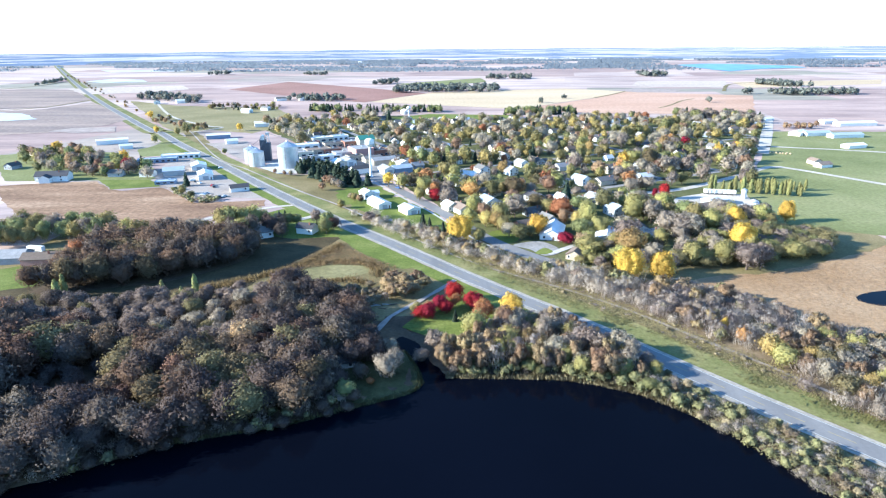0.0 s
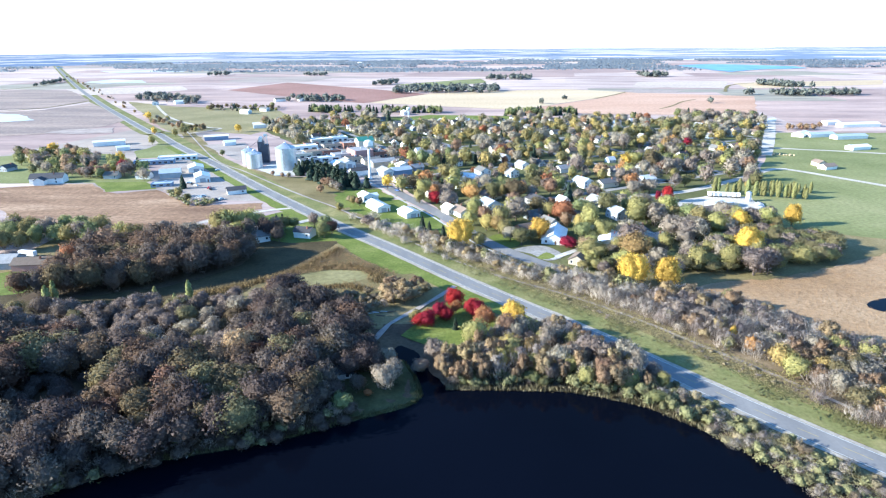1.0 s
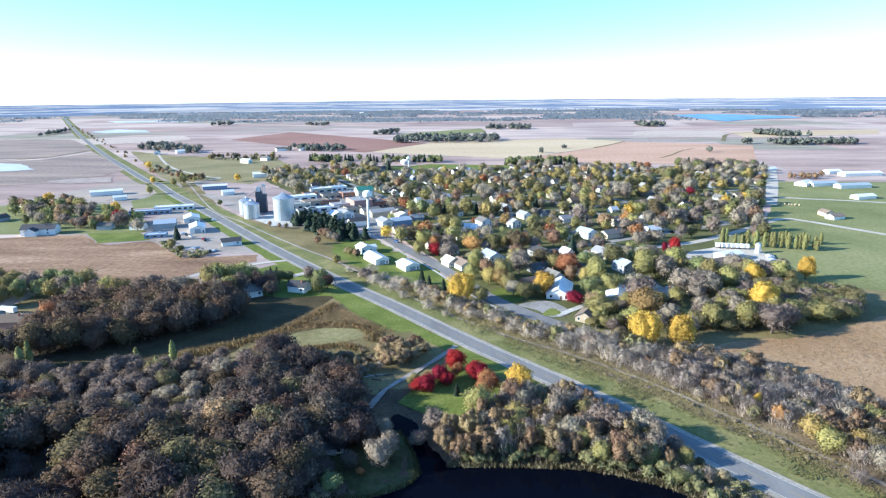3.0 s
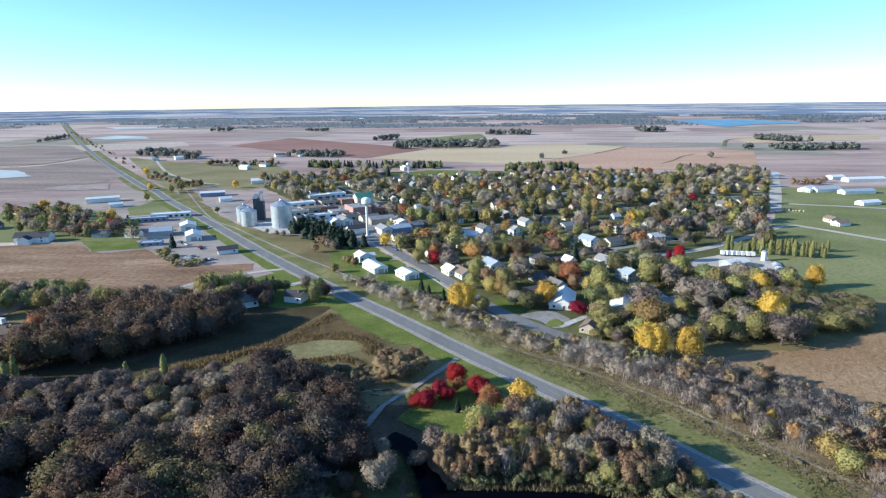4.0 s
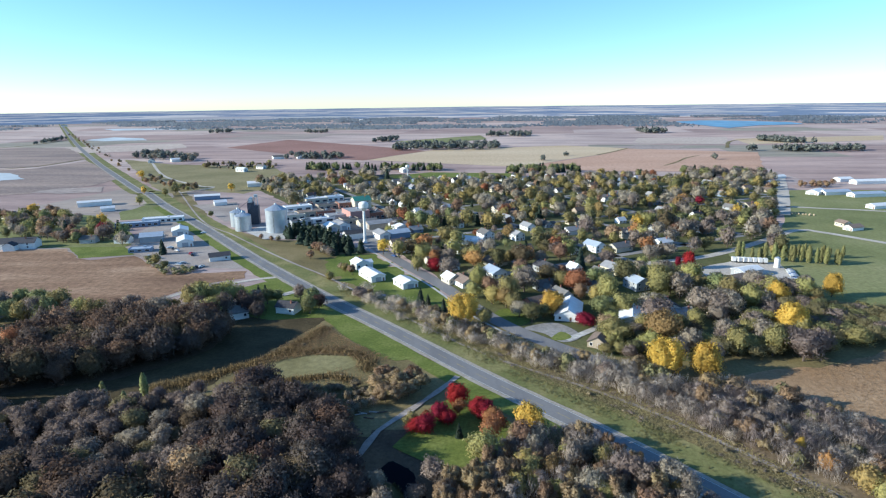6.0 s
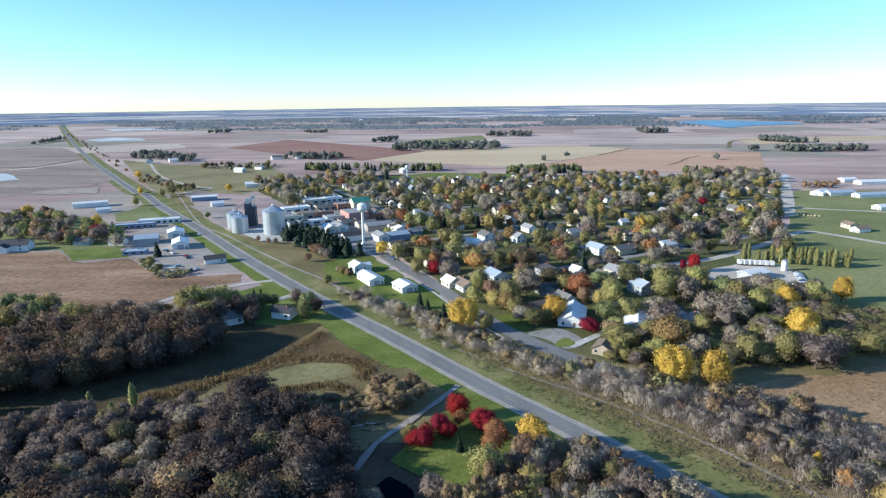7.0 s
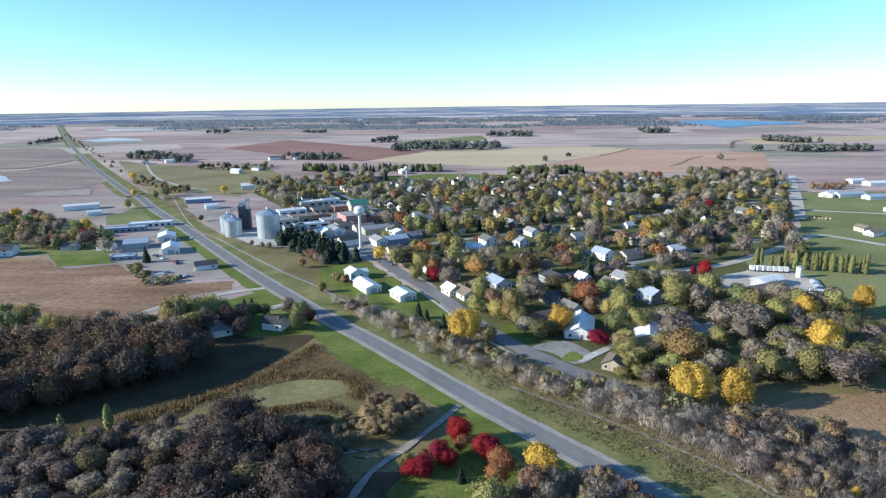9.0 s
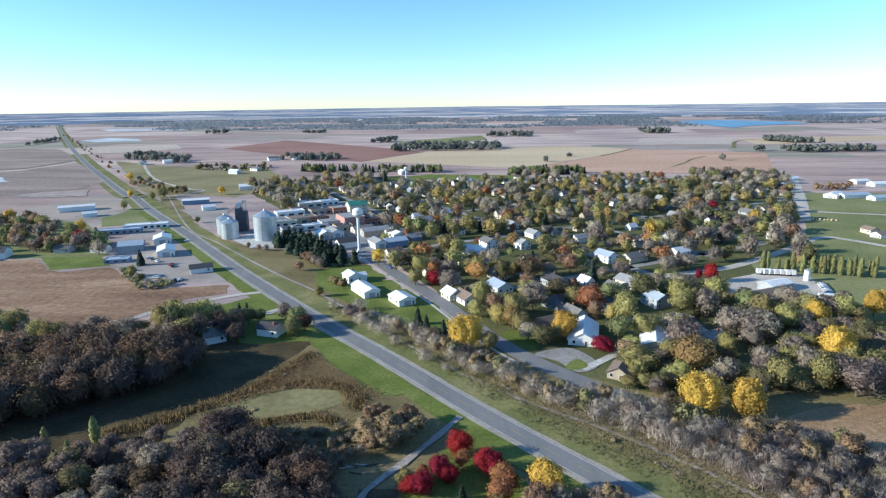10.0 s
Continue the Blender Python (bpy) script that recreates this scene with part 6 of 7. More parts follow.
for q in ((BX - EX, BY + 4 - EY, 23.0), (SX - EX, SY + 3 - EY, 15.8), (SX2 - EX, SY2 + 4 - EY, 15.4)):
    bm = bmesh.new()
    rod(bm, (2.4, 0, 24.6), q, 0.16, 0.16, 8)
    part("spout", bm, M_DARKSTEEL, ob, "thin steel grain spout")

# water towers
def water_tower(x, y, size, label):
    """A tank on one slender column with a flared foot."""
    ob = tagged(empty("water_tower", x, y, 0.1, 0, size), label, "water tower", "water towers")
    bm = bmesh.new()
    bmesh.ops.create_cone(bm, cap_ends=True, segments=24, radius1=2.0, radius2=1.0, depth=2.4, matrix=Matrix.Translation((0, 0, 1.2)))
    bmesh.ops.create_cone(bm, cap_ends=True, segments=24, radius1=1.0, radius2=0.92, depth=22, matrix=Matrix.Translation((0, 0, 13.4)))
    part("column", bm, M_WHITE, ob)
    bm = bmesh.new()
    prof = [(1.0, 24.2), (2.2, 25.1), (3.4, 26.2), (3.65, 26.6), (3.65, 29.3), (3.3, 30.1), (2.0, 30.9), (0.05, 31.3)]
    rings = [[bm.verts.new((r * math.cos(2 * math.pi * k / 28), r * math.sin(2 * math.pi * k / 28), z)) for k in range(28)] for r, z in prof]
    for a, b in zip(rings, rings[1:]):
        for k in range(28):
            bm.faces.new((a[k], a[(k + 1) % 28], b[(k + 1) % 28], b[k]))
    part("tank", bm, M_WHITE, ob)
    bm = bmesh.new()
    bmesh.ops.create_cone(bm, cap_ends=False, segments=28, radius1=3.8, radius2=3.8, depth=0.5, matrix=Matrix.Translation((0, 0, 26.5)))
    part("balcony", bm, M_GREYWALL, ob)
    bm = bmesh.new()
    rod(bm, (0, 0, 31.2), (0, 0, 33), 0.06, 0.04, 5)
    part("mast", bm, M_DARKSTEEL, ob)


water_tower(-60.2, 481.4, 1.0, "white water tower on one slender column")
water_tower(-49.5, 838.0, 0.7, "white water tower at the edge of the playing field")

# houses and sheds near the highway
house(-79, 331, 7.5, 10, 3.6, 2.0, -106, M_WHITE, M_ROOFDARK, "white farmhouse with a dark shingle roof", "farmhouse")
hx, hy = (-101.9, 319.4)
house(hx, hy + 4, 7, 9, 3.6, 2.4, -60, M_WHITE, M_ROOF, "small white house beside the wood", storeys=1)
hx, hy = (-44.1, 385.9)
house(hx, hy + 3, 9, 19, 3.4, 1.5, 31, M_WHITE, M_ROOFWHITE, "long white metal shed with a low roof", "metal_shed", chimney=False, category="shed", big_door=True, group="white sheds")
hx, hy = (-23.8, 368.7)
house(hx + 1, hy + 4, 9.5, 12.5, 3.2, 1.5, 31, M_WHITE, M_ROOFWHITE, "white metal shed with a low roof", "metal_shed", chimney=False, category="shed", big_door=True, group="white sheds")
hx, hy = (-54.7, 409)
house(hx, hy + 3, 8, 10, 4.0, 1.8, 31, M_WHITE, M_ROOFWHITE, "white house with a pale roof", wing=4)
hx, hy = (-198.9, 277.9)
house(hx, hy + 4, 9, 17, 3.4, 2.2, -84, M_PINK, M_ROOFBROWN, "faded red farmhouse with a grey-brown roof", "farmhouse", z=lie_at(hx, hy))
hx, hy = (-216.3, 281.3)
house(hx - 2, hy + 4, 12, 18, 3.6, 2.6, -84, M_GREYWALL, M_ROOFGREY, "grey machine shed with a weathered grey roof", "machine_shed", chimney=False, category="shed", big_door=True)
hx, hy = (-34.1, 179.3)
house(hx, hy + 3, 5, 7, 2.5, 1.4, -80, M_GREYWALL, M_ROOFDARK, "small grey lakeside cabin under bare trees", "cabin", category="cabin", z=lie_at(hx, hy))
# business yard west of the highway
hx, hy = (-364.4, 659.3)
house(hx - 4, hy + 4, 11, 31, 4.4, 1.2, -62, M_WHITE, M_ROOFWHITE, "long white metal warehouse", "warehouse", chimney=False, category="warehouse", big_door=True)
hx, hy = (-335.7, 624.9)
house(hx, hy + 4, 8, 12, 3.4, 1.5, -58, M_WHITE, M_ROOFWHITE, "small white metal outbuilding by the warehouse", "outbuilding", chimney=False, category="shed", big_door=True)
hx, hy = (-266.2, 545.9)
block(hx, hy + 5, 34, 9, 4.0, 18, M_BLUEWALL, "long low storage building with a pale roof", "storage_building", M_ROOFBLUE, bays=7)
hx, hy = (-253.9, 567.3)
block(hx, hy + 5, 34, 10, 4.0, 18, M_WHITE, "long low white roadside building", "storage_building", M_ROOFWHITE, bays=7)
hx, hy = (-227, 488.5)
house(hx, hy + 7, 14, 16, 4.2, 2.2, -70, M_GREYWALL, M_ROOFBLUE, "grey workshop with a pale blue metal roof", "workshop", chimney=False, category="workshop", big_door=True)
hx, hy = (-195.1, 471.4)
house(hx, hy + 9, 11, 18, 4.0, 1.9, 24, M_WHITE, M_ROOFWHITE, "white metal workshop with a wide gable", "workshop", chimney=False, category="workshop", big_door=True)
hx, hy = (-215.5, 506.8)
house(hx, hy + 12, 12, 16, 3.8, 1.8, 24, M_WHITE, M_ROOFWHITE, "white metal workshop beside the highway", "workshop", chimney=False, category="workshop", big_door=True)
hx, hy = (-218.3, 457.6)
block(hx, hy + 3, 15, 9, 2.8, 14, M_BLUEWALL, "low blue shed on the gravel yard", "shed", M_ROOFBLUE)
hx, hy = (-152.5, 431.3)
house(hx, hy + 4, 8, 13, 3.2, 1.8, -64, M_WHITE, M_ROOFDARK, "small white roadside shop with a dark roof", "shop", chimney=False, category="shop")
hx, hy = (-314.9, 469.8)
house(hx, hy + 5, 11, 24, 4.6, 3.0, -80, M_WHITE, M_ROOFDARK, "long white house with a dark roof", wing=6, storeys=2)
for px, py in ((-368.2, 587.3), (-272.6, 487.1), (-245.8, 486), (-345.6, 560.4), (-409.8, 592.7), (-382.7, 521.5)):
    house(px, py + 3, 8, 11, 3.2, 2.4, pick.uniform(-90, 0), pick.choice((M_WHITE, M_CREAM, M_GREYWALL)), M_ROOF, "small house among trees west of the highway", group="west houses")
hx, hy = (-255.6, 685.8)
house(hx - 8, hy + 13, 11, 26, 4.2, 1.2, -69, M_BLUEWALL, M_ROOFWHITE, "long blue-walled shed with a white roof", "warehouse", chimney=False, category="warehouse", big_door=True)
hx, hy = (-234.6, 654.7)
house(hx, hy + 4, 9, 12, 3.4, 2.0, -60, M_WHITE, M_ROOFWHITE, "white outbuilding in the elevator yard", "outbuilding", chimney=False, category="shed", big_door=True)
hx, hy = (-240.6, 799.6)
house(hx, hy + 4, 14, 24, 4.5, 2.2, -70, M_WHITE, M_ROOFWHITE, "white barn behind the elevator", "barn", chimney=False, category="barn", big_door=True)

# downtown
hx, hy = (-80.8, 567.7)
block(hx, hy + 8, 18, 24, 9.0, 28, M_PINK, "two-storey brick building with a pale front", roof=M_ROOFGREY, bays=4)
hx, hy = (-83.9, 610.8)
house(hx, hy + 22, 13, 17, 8.5, 3.4, -62, M_CREAM, M_ROOFGREEN, "tall pale building with a green metal roof", "mill_building", chimney=True, category="building", storeys=3)
for px, py, w, l, h, wall, roof in (
        (-145, 617) + (26, 12, 5, M_WHITE, M_ROOFWHITE), (-137.4, 664.9) + (24, 12, 5, M_CREAM, M_ROOFWHITE), (-119.9, 677.2) + (18, 12, 5, M_WHITE, M_ROOFBLUE),
        (-125.8, 584.4) + (24, 14, 5.5, M_TAN, M_ROOFBROWN), (-137.9, 570.6) + (20, 12, 5, M_CREAM, M_ROOFGREY), (-112.9, 555.7) + (30, 9, 4, M_WHITE, M_ROOFWHITE), (-99.1, 568.6) + (16, 14, 5, M_GREYWALL, M_ROOFGREY)):
    block(px, py + 6, w, l, h, pick.choice((26, 28, 30)), wall, "low flat-roofed downtown building", roof=roof)
for px, py, w, l, wall, roof in (
        (-87.2, 529.2) + (10, 18, M_WHITE, M_ROOFGREY), (-93.6, 521.7) + (10, 14, M_CREAM, M_ROOFWHITE), (-71.4, 491.8) + (9, 14, M_WHITE, M_ROOFDARK), (-55.7, 531.7) + (12, 22, M_TAN, M_ROOFGREY),
        (-66.4, 538.4) + (11, 16, M_CREAM, M_ROOF), (-37.9, 519.1) + (11, 18, M_WHITE, M_ROOFWHITE), (-48.6, 490.8) + (10, 15, M_WHITE, M_ROOFGREY), (-36.7, 493.7) + (11, 16, M_BLUEWALL, M_ROOFBLUE)):
    house(px, py + 5, w, l, 4.4, 2.0, pick.choice((28, -62)), wall, roof, "low downtown building with a shallow roof", "shop_building", chimney=False, category="building", big_door=True)

for px, py, w, l, h, wall, roof in (
        (-148.5, 588.1) + (16, 10, 4, M_GREYWALL, M_ROOFGREY), (-112.9, 588.7) + (18, 12, 5, M_BRICK, M_ROOFDARK), (-100.5, 631.6) + (16, 14, 6, M_BRICK, M_ROOFGREY), (-118.2, 626.8) + (20, 10, 5, M_TAN, M_ROOFDARK),
        (-141.3, 634) + (14, 10, 5, M_BRICK, M_ROOFDARK), (-84, 549.9) + (14, 12, 5, M_TAN, M_ROOFDARK), (-64.2, 576.3) + (14, 16, 6, M_BRICK, M_ROOFDARK), (-70.9, 571.9) + (12, 12, 6, M_CREAM, M_ROOFGREY), (-124.9, 547.6) + (18, 9, 4, M_GREYWALL, M_ROOFDARK)):
    block(px, py + 5, w, l, h, pick.choice((26, 28, 30)), wall, "low brick or painted shop with a dark flat roof", roof=roof)

# houses at the near edge of the town
hx, hy = (55.4, 313.3)
HOMES.append((hx, hy + 8))
house(hx + 5, hy + 11, 12, 22, 2.6, 3.2, -15, M_WHITE, M_ROOFWHITE, "white house with a large bright metal roof", wing=0, chimney=False)
for px, py, w, l, h, wall, roof, turn, text in (
        (47.5, 332) + (9, 14, 3.2, M_PINK, M_ROOFBROWN, -62, "low house with a brown roof beside the street"), (88.4, 310.2) + (12, 18, 3.0, M_CREAM, M_ROOFWHITE, -18, "low house with a pale roof"),
        (107.4, 318.1) + (9, 13, 5.2, M_WHITE, M_ROOFDARK, 5, "white two-storey house with a dark roof"), (113.2, 313.1) + (7, 9, 3.0, M_WHITE, M_ROOFGREY, -70, "white garage beside a house"),
        (66.1, 282.8) + (8, 11, 2.6, M_TAN, M_ROOFBROWN, -30, "tan house with a brown roof among shrubs"), (29.6, 387.4) + (10, 13, 3.4, M_WHITE, M_ROOFBLUE, 25, "white house with a blue-grey roof"),
        (61.7, 394.4) + (10, 14, 4.0, M_GREYWALL, M_ROOFDARK, 28, "grey house with a dark roof"), (10.5, 369.4) + (9, 13, 3.2, M_WHITE, M_ROOFBROWN, 28, "white house with a brown roof"),
        (3.3, 375) + (8, 10, 3.2, M_CREAM, M_ROOFWHITE, 28, "cream house with a pale roof"), (78.2, 361.4) + (9, 14, 3.6, M_WHITE, M_ROOF, 60, "white house with a grey roof"),
        (104, 446.5) + (9, 13, 4.6, M_WHITE, M_ROOFBLUE, 30, "white house with a blue-grey roof")):
    HOMES.append((px, py + 4))
    house(px, py + 4, w, l, h, 2.4, turn, wall, roof, text, storeys=2 if h > 4.5 else 1)
for px, py, w, l, h, wall, roof, turn, text in (
        (121.9, 445.8) + (9, 16, 3.6, M_CREAM, M_ROOF, -60, "cream house with a grey roof"), (106.2, 360.5) + (9, 12, 4.8, M_GREYWALL, M_ROOFBLUE, 20, "grey house with a pale blue roof"),
        (30.9, 487.4) + (9, 12, 4.8, M_WHITE, M_ROOF, 25, "white two-storey house among trees"), (16.2, 471.9) + (10, 26, 3.4, M_WHITE, M_ROOFWHITE, 62, "long low white building"), (54.4, 483.1) + (8, 10, 4.6, M_WHITE, M_ROOFGREY, 25, "white two-storey house among trees"),
        (155.8, 458.6) + (9, 12, 3.4, M_WHITE, M_ROOFWHITE, -60, "white house at the edge of the green"), (103, 393) + (10, 14, 3.4, M_CREAM, M_ROOFGREY, 30, "cream house with a pale grey roof"),
        (67.5, 518) + (8, 12, 3.6, M_WHITE, M_ROOFGREY, 25, "white house among the town trees"), (100.3, 501.7) + (9, 14, 3.4, M_WHITE, M_ROOFGREY, -60, "white house among the town trees"), (54.3, 553.9) + (8, 12, 3.6, M_WHITE, M_ROOFGREY, 25, "white house among the town trees")):
    HOMES.append((px, py + 4))
    house(px, py + 4, w, l, h, 2.4, turn, wall, roof, text, storeys=2 if h > 4.5 else 1)

NAMED = len(HOMES)

# works building and its yard
hx, hy = (176.6, 382.7)
house(hx + 3, hy + 6, 9, 16, 3.6, 1.3, -66, M_GREYWALL, M_ROOFWHITE, "grey metal works building with a white roof", "works_building", chimney=False, category="building", big_door=True)
hx, hy = (163.4, 369.2)
house(hx, hy + 3, 8, 15, 3.2, 1.8, -66, M_TAN, M_ROOFBROWN, "tan works office with a brown roof", "works_office", chimney=False, category="building")
hx, hy = (205.6, 403.3)
ob = tagged(empty("silo", hx, hy, 0.15), "small white upright tank on the gravel yard", "tank")
bm = bmesh.new()
bmesh.ops.create_cone(bm, cap_ends=True, segments=20, radius1=1.7, radius2=1.7, depth=6, matrix=Matrix.Translation((0, 0, 3)))
part("shell", bm, M_WHITE, ob)
bm = bmesh.new()
bmesh.ops.create_cone(bm, cap_ends=True, segments=20, radius1=1.85, radius2=0.3, depth=0.9, matrix=Matrix.Translation((0, 0, 6.45)))
part("roof", bm, M_STEEL, ob)
bm = bmesh.new()
rod(bm, (0, -1.75, 0.2), (0, -1.75, 6.2), 0.08, 0.08, 5)
part("pipe", bm, M_DARKSTEEL, ob)


def trailer(x, y, turn, l, label, mat):
    """A parked box trailer on two axles."""
    ob = tagged(empty("box_trailer", x, y, 0.16, turn), label, "trailer", "parked trailers")
    bm = bmesh.new()
    box(bm, -1.2, 1.2, -l / 2, l / 2, 0.9, 3.4)
    bmesh.ops.bevel(bm, geom=bm.edges[:], offset=0.06, segments=1, affect="EDGES")
    part("body", bm, mat, ob)
    for sy in (-l * 0.3, l * 0.3):
        for sx in (-0.95, 0.95):
            bm = bmesh.new()
            rod(bm, (sx - 0.14, sy, 0.45), (sx + 0.14, sy, 0.45), 0.45, 0.45, 12)
            part("wheel", bm, M_TYRE, ob)
    bm = bmesh.new()
    rod(bm, (0, -l / 2, 0.8), (0, -l / 2 - 1.2, 0.7), 0.07, 0.07, 5)
    part("tow_bar", bm, M_DARKSTEEL, ob)


for k in range(7):
    u = k / 6
    px, py = [a + (b - a) * u for a, b in zip((185.1, 416.6), (203.1, 412.5))]
    trailer(px, py, pick.uniform(-14, 14), pick.uniform(2.6, 3.4), "white box trailer parked on gravel", M_WHITE)
px, py = (196.1, 369)
trailer(px, py, 75, 9, "long white trailer parked on grass", M_WHITE)
px, py = (177.9, 359.3)
trailer(px, py, 85, 8, "long white trailer parked on grass", M_WHITE)
px, py = (-214.1, 298.9)
trailer(px, py, 80, 9, "white camper trailer parked in the farmyard", M_WHITE)

CAR = [(-2.25, 0.35), (-2.25, 0.75), (-2.1, 0.95), (-1.5, 1.0), (-0.85, 1.45), (0.75, 1.47), (1.35, 1.05), (2.15, 0.9), (2.25, 0.6), (2.25, 0.35)]
CAR_MATS = [plain("car_%s" % n, c, 0.25, 0.2, 0.08, 1) for n, c in (("white", (0.7, 0.7, 0.7)), ("silver", (0.45, 0.46, 0.48)), ("red", (0.35, 0.03, 0.03)), ("black", (0.03, 0.03, 0.035)), ("blue", (0.05, 0.1, 0.25)))]
CAR_NAMES = ["white", "silver", "red", "black", "blue"]
first_car = {}


def car(x, y, turn, c, where, z=0.16):
    """A parked car: body, glass, wheels, lamps."""
    if c in first_car:
        ob = copy_thing(first_car[c], pose(x, y, z, 0, 0, turn))
        return tagged(ob, "%s car parked %s" % (CAR_NAMES[c], where), "car", "parked cars")
    ob = first_car[c] = tagged(empty("car", x, y, z, turn), "%s car parked %s" % (CAR_NAMES[c], where), "car", "parked cars")
    bm = bmesh.new()
    lo = [bm.verts.new((-0.88 if 0.9 > zz else -0.72, yy, zz)) for yy, zz in CAR]
    hi = [bm.verts.new((0.88 if 0.9 > zz else 0.72, yy, zz)) for yy, zz in CAR]
    bm.faces.new(lo)
    bm.faces.new(hi[::-1])
    for k in range(len(CAR)):
        j = (k + 1) % len(CAR)
        bm.faces.new((lo[k], hi[k], hi[j], lo[j]))
    part("body", bm, CAR_MATS[c], ob)
    bm = bmesh.new()
    box(bm, -0.8, 0.8, -0.9, 0.8, 1.04, 1.36)
    part("side_glass", bm, M_GLASS, ob)
    for sx in (-0.78, 0.78):
        for sy in (-1.4, 1.4):
            bm = bmesh.new()
            rod(bm, (sx - 0.12, sy, 0.33), (sx + 0.12, sy, 0.33), 0.33, 0.33, 12)
            part("wheel", bm, M_TYRE, ob)
    for sx in (-0.6, 0.6):
        bm = bmesh.new()
        box(bm, sx - 0.18, sx + 0.18, 2.2, 2.28, 0.6, 0.78)
        part("headlight", bm, M_PAINTW, ob)
    return ob


for px, py, c in ((-201.1, 468.6) + (0,), (-197.7, 465.5) + (3,), (-191.8, 459.4) + (0,), (-175.7, 446.3) + (3,), (-179.3, 416.7) + (0,), (-174.7, 421.2) + (0,), (-172.9, 424.7) + (1,), (-195.8, 439.2) + (0,), (-204.5, 443.4) + (1,),
                  (-178.4, 450.5) + (2,), (-159.9, 414.9) + (3,), (-157.1, 415.9) + (1,), (-230.5, 552.7) + (1,), (-218, 535.4) + (4,), (-196.6, 518.8) + (0,)):
    car(px, py, pick.uniform(0, 360), c, "on the gravel yard")
for k in range(14):
    u = k / 13
    px, py = [a + (b - a) * u for a, b in zip((209.5, 396.7), (201.5, 374.3))]
    car(px, py, 80 + pick.uniform(-8, 8), pick.choice((0, 1, 1, 4, 3)), "on grass beside the works yard")
for px, py, c in ((46.7, 342.6) + (2,), (16.9, 488) + (0,), (-57.1, 518.1) + (1,), (-100.5, 529.9) + (0,), (-109.5, 540.5) + (3,), (-35, 438.4) + (4,), (-83, 506.3) + (0,), (-120.9, 541) + (1,), (-223.4, 297.3) + (1,), (-204.9, 296.1) + (3,)):
    car(px, py, pick.uniform(0, 360), c, "in a yard")

for k in range(9):
    u = k / 8
    px, py = [a + (b - a) * u for a, b in zip((314.3, 578.1), (330.8, 572.3))]
    bm = bmesh.new()
    rod(bm, (-0.65, 0, 0.72), (0.65, 0, 0.72), 0.75, 0.75, 16)
    bmesh.ops.bevel(bm, geom=[e for e in bm.edges if abs(e.verts[0].co.x - e.verts[1].co.x) < 0.01], offset=0.12, segments=2, affect="EDGES")
    me = bpy.data.meshes.new("hay_bale")
    bm.to_mesh(me)
    bm.free()
    me.materials.append(M_WHEAT)
    ob = tagged(new("hay_bale", me), "pale round hay bale on the meadow", "hay bale", "hay bales")
    ob.location, ob.rotation_euler = (px, py + pick.uniform(-3, 3), 0.07), (0, 0, pick.uniform(0, 3))

px, py = (-41.5, 205.6)
car(px, py, 70, 0, "under bare trees beside the driveway", lie_at(px, py) + 0.1)
for k in range(6):
    px, py = (-25.1, 229.2)
    bm = bmesh.new()
    rod(bm, (-1.8, 0, 0.25), (1.8, 0, 0.25), 0.22, 0.17, 8)
    me = bpy.data.meshes.new("log")
    bm.to_mesh(me)
    bm.free()
    me.materials.append(M_CONCRETE if k % 2 else M_BARK)
    ob = tagged(new("log", me), "weathered grey log lying in a clearing", "log", "cut logs")
    ob.location, ob.rotation_euler = (px + pick.uniform(-5, 5), py + pick.uniform(-2.5, 2.5), 0.12), (0, 0, pick.uniform(-0.5, 0.5))

# farm buildings east of the town
for px, py, w, l, h, wall, roof, turn, text in (
        (409.7, 692.8) + (16, 28, 4.5, M_WHITE, M_ROOFWHITE, -50, "white farm shed with a wide roof"), (427, 687.8) + (14, 36, 4.5, M_WHITE, M_ROOFBLUE, -82, "long farm shed with a pale blue roof"), (450.2, 671.7) + (14, 44, 4.5, M_WHITE, M_ROOFBLUE, -82, "long farm shed with a pale blue roof"),
        (504, 791.3) + (14, 22, 5, M_WHITE, M_ROOFWHITE, -80, "white farm shed with metal roof"), (525.5, 769.7) + (16, 60, 5, M_WHITE, M_ROOFWHITE, -84, "long white poultry barn"), (325.5, 519.4) + (9, 12, 4.4, M_CREAM, M_ROOFBROWN, 5, "small cream house on the meadow"),
        (324.8, 506) + (10, 15, 3.6, M_WHITE, M_ROOFBROWN, -70, "low white house on the meadow"), (413.9, 601.6) + (12, 26, 4, M_WHITE, M_ROOFWHITE, -75, "white shed on the meadow"), (443.7, 828.4) + (10, 18, 3.6, M_WHITE, M_ROOFWHITE, -70, "white house at the end of the gravel road")):
    house(px, py + 4, w * 0.8, l * 0.85, h * 0.75, 1.9, turn, wall, roof, text, "farm_building", chimney=False, category="farm building", big_door=True, group="farm buildings")
for x, y in scatter([(431.6, 767.5), (475.5, 764.1), (458, 738.2), (410.6, 733)], 9, 31):
    tree("russet", x, y, pick.uniform(6, 9), None, "dull red hedge tree by the farm sheds", "red hedge trees")

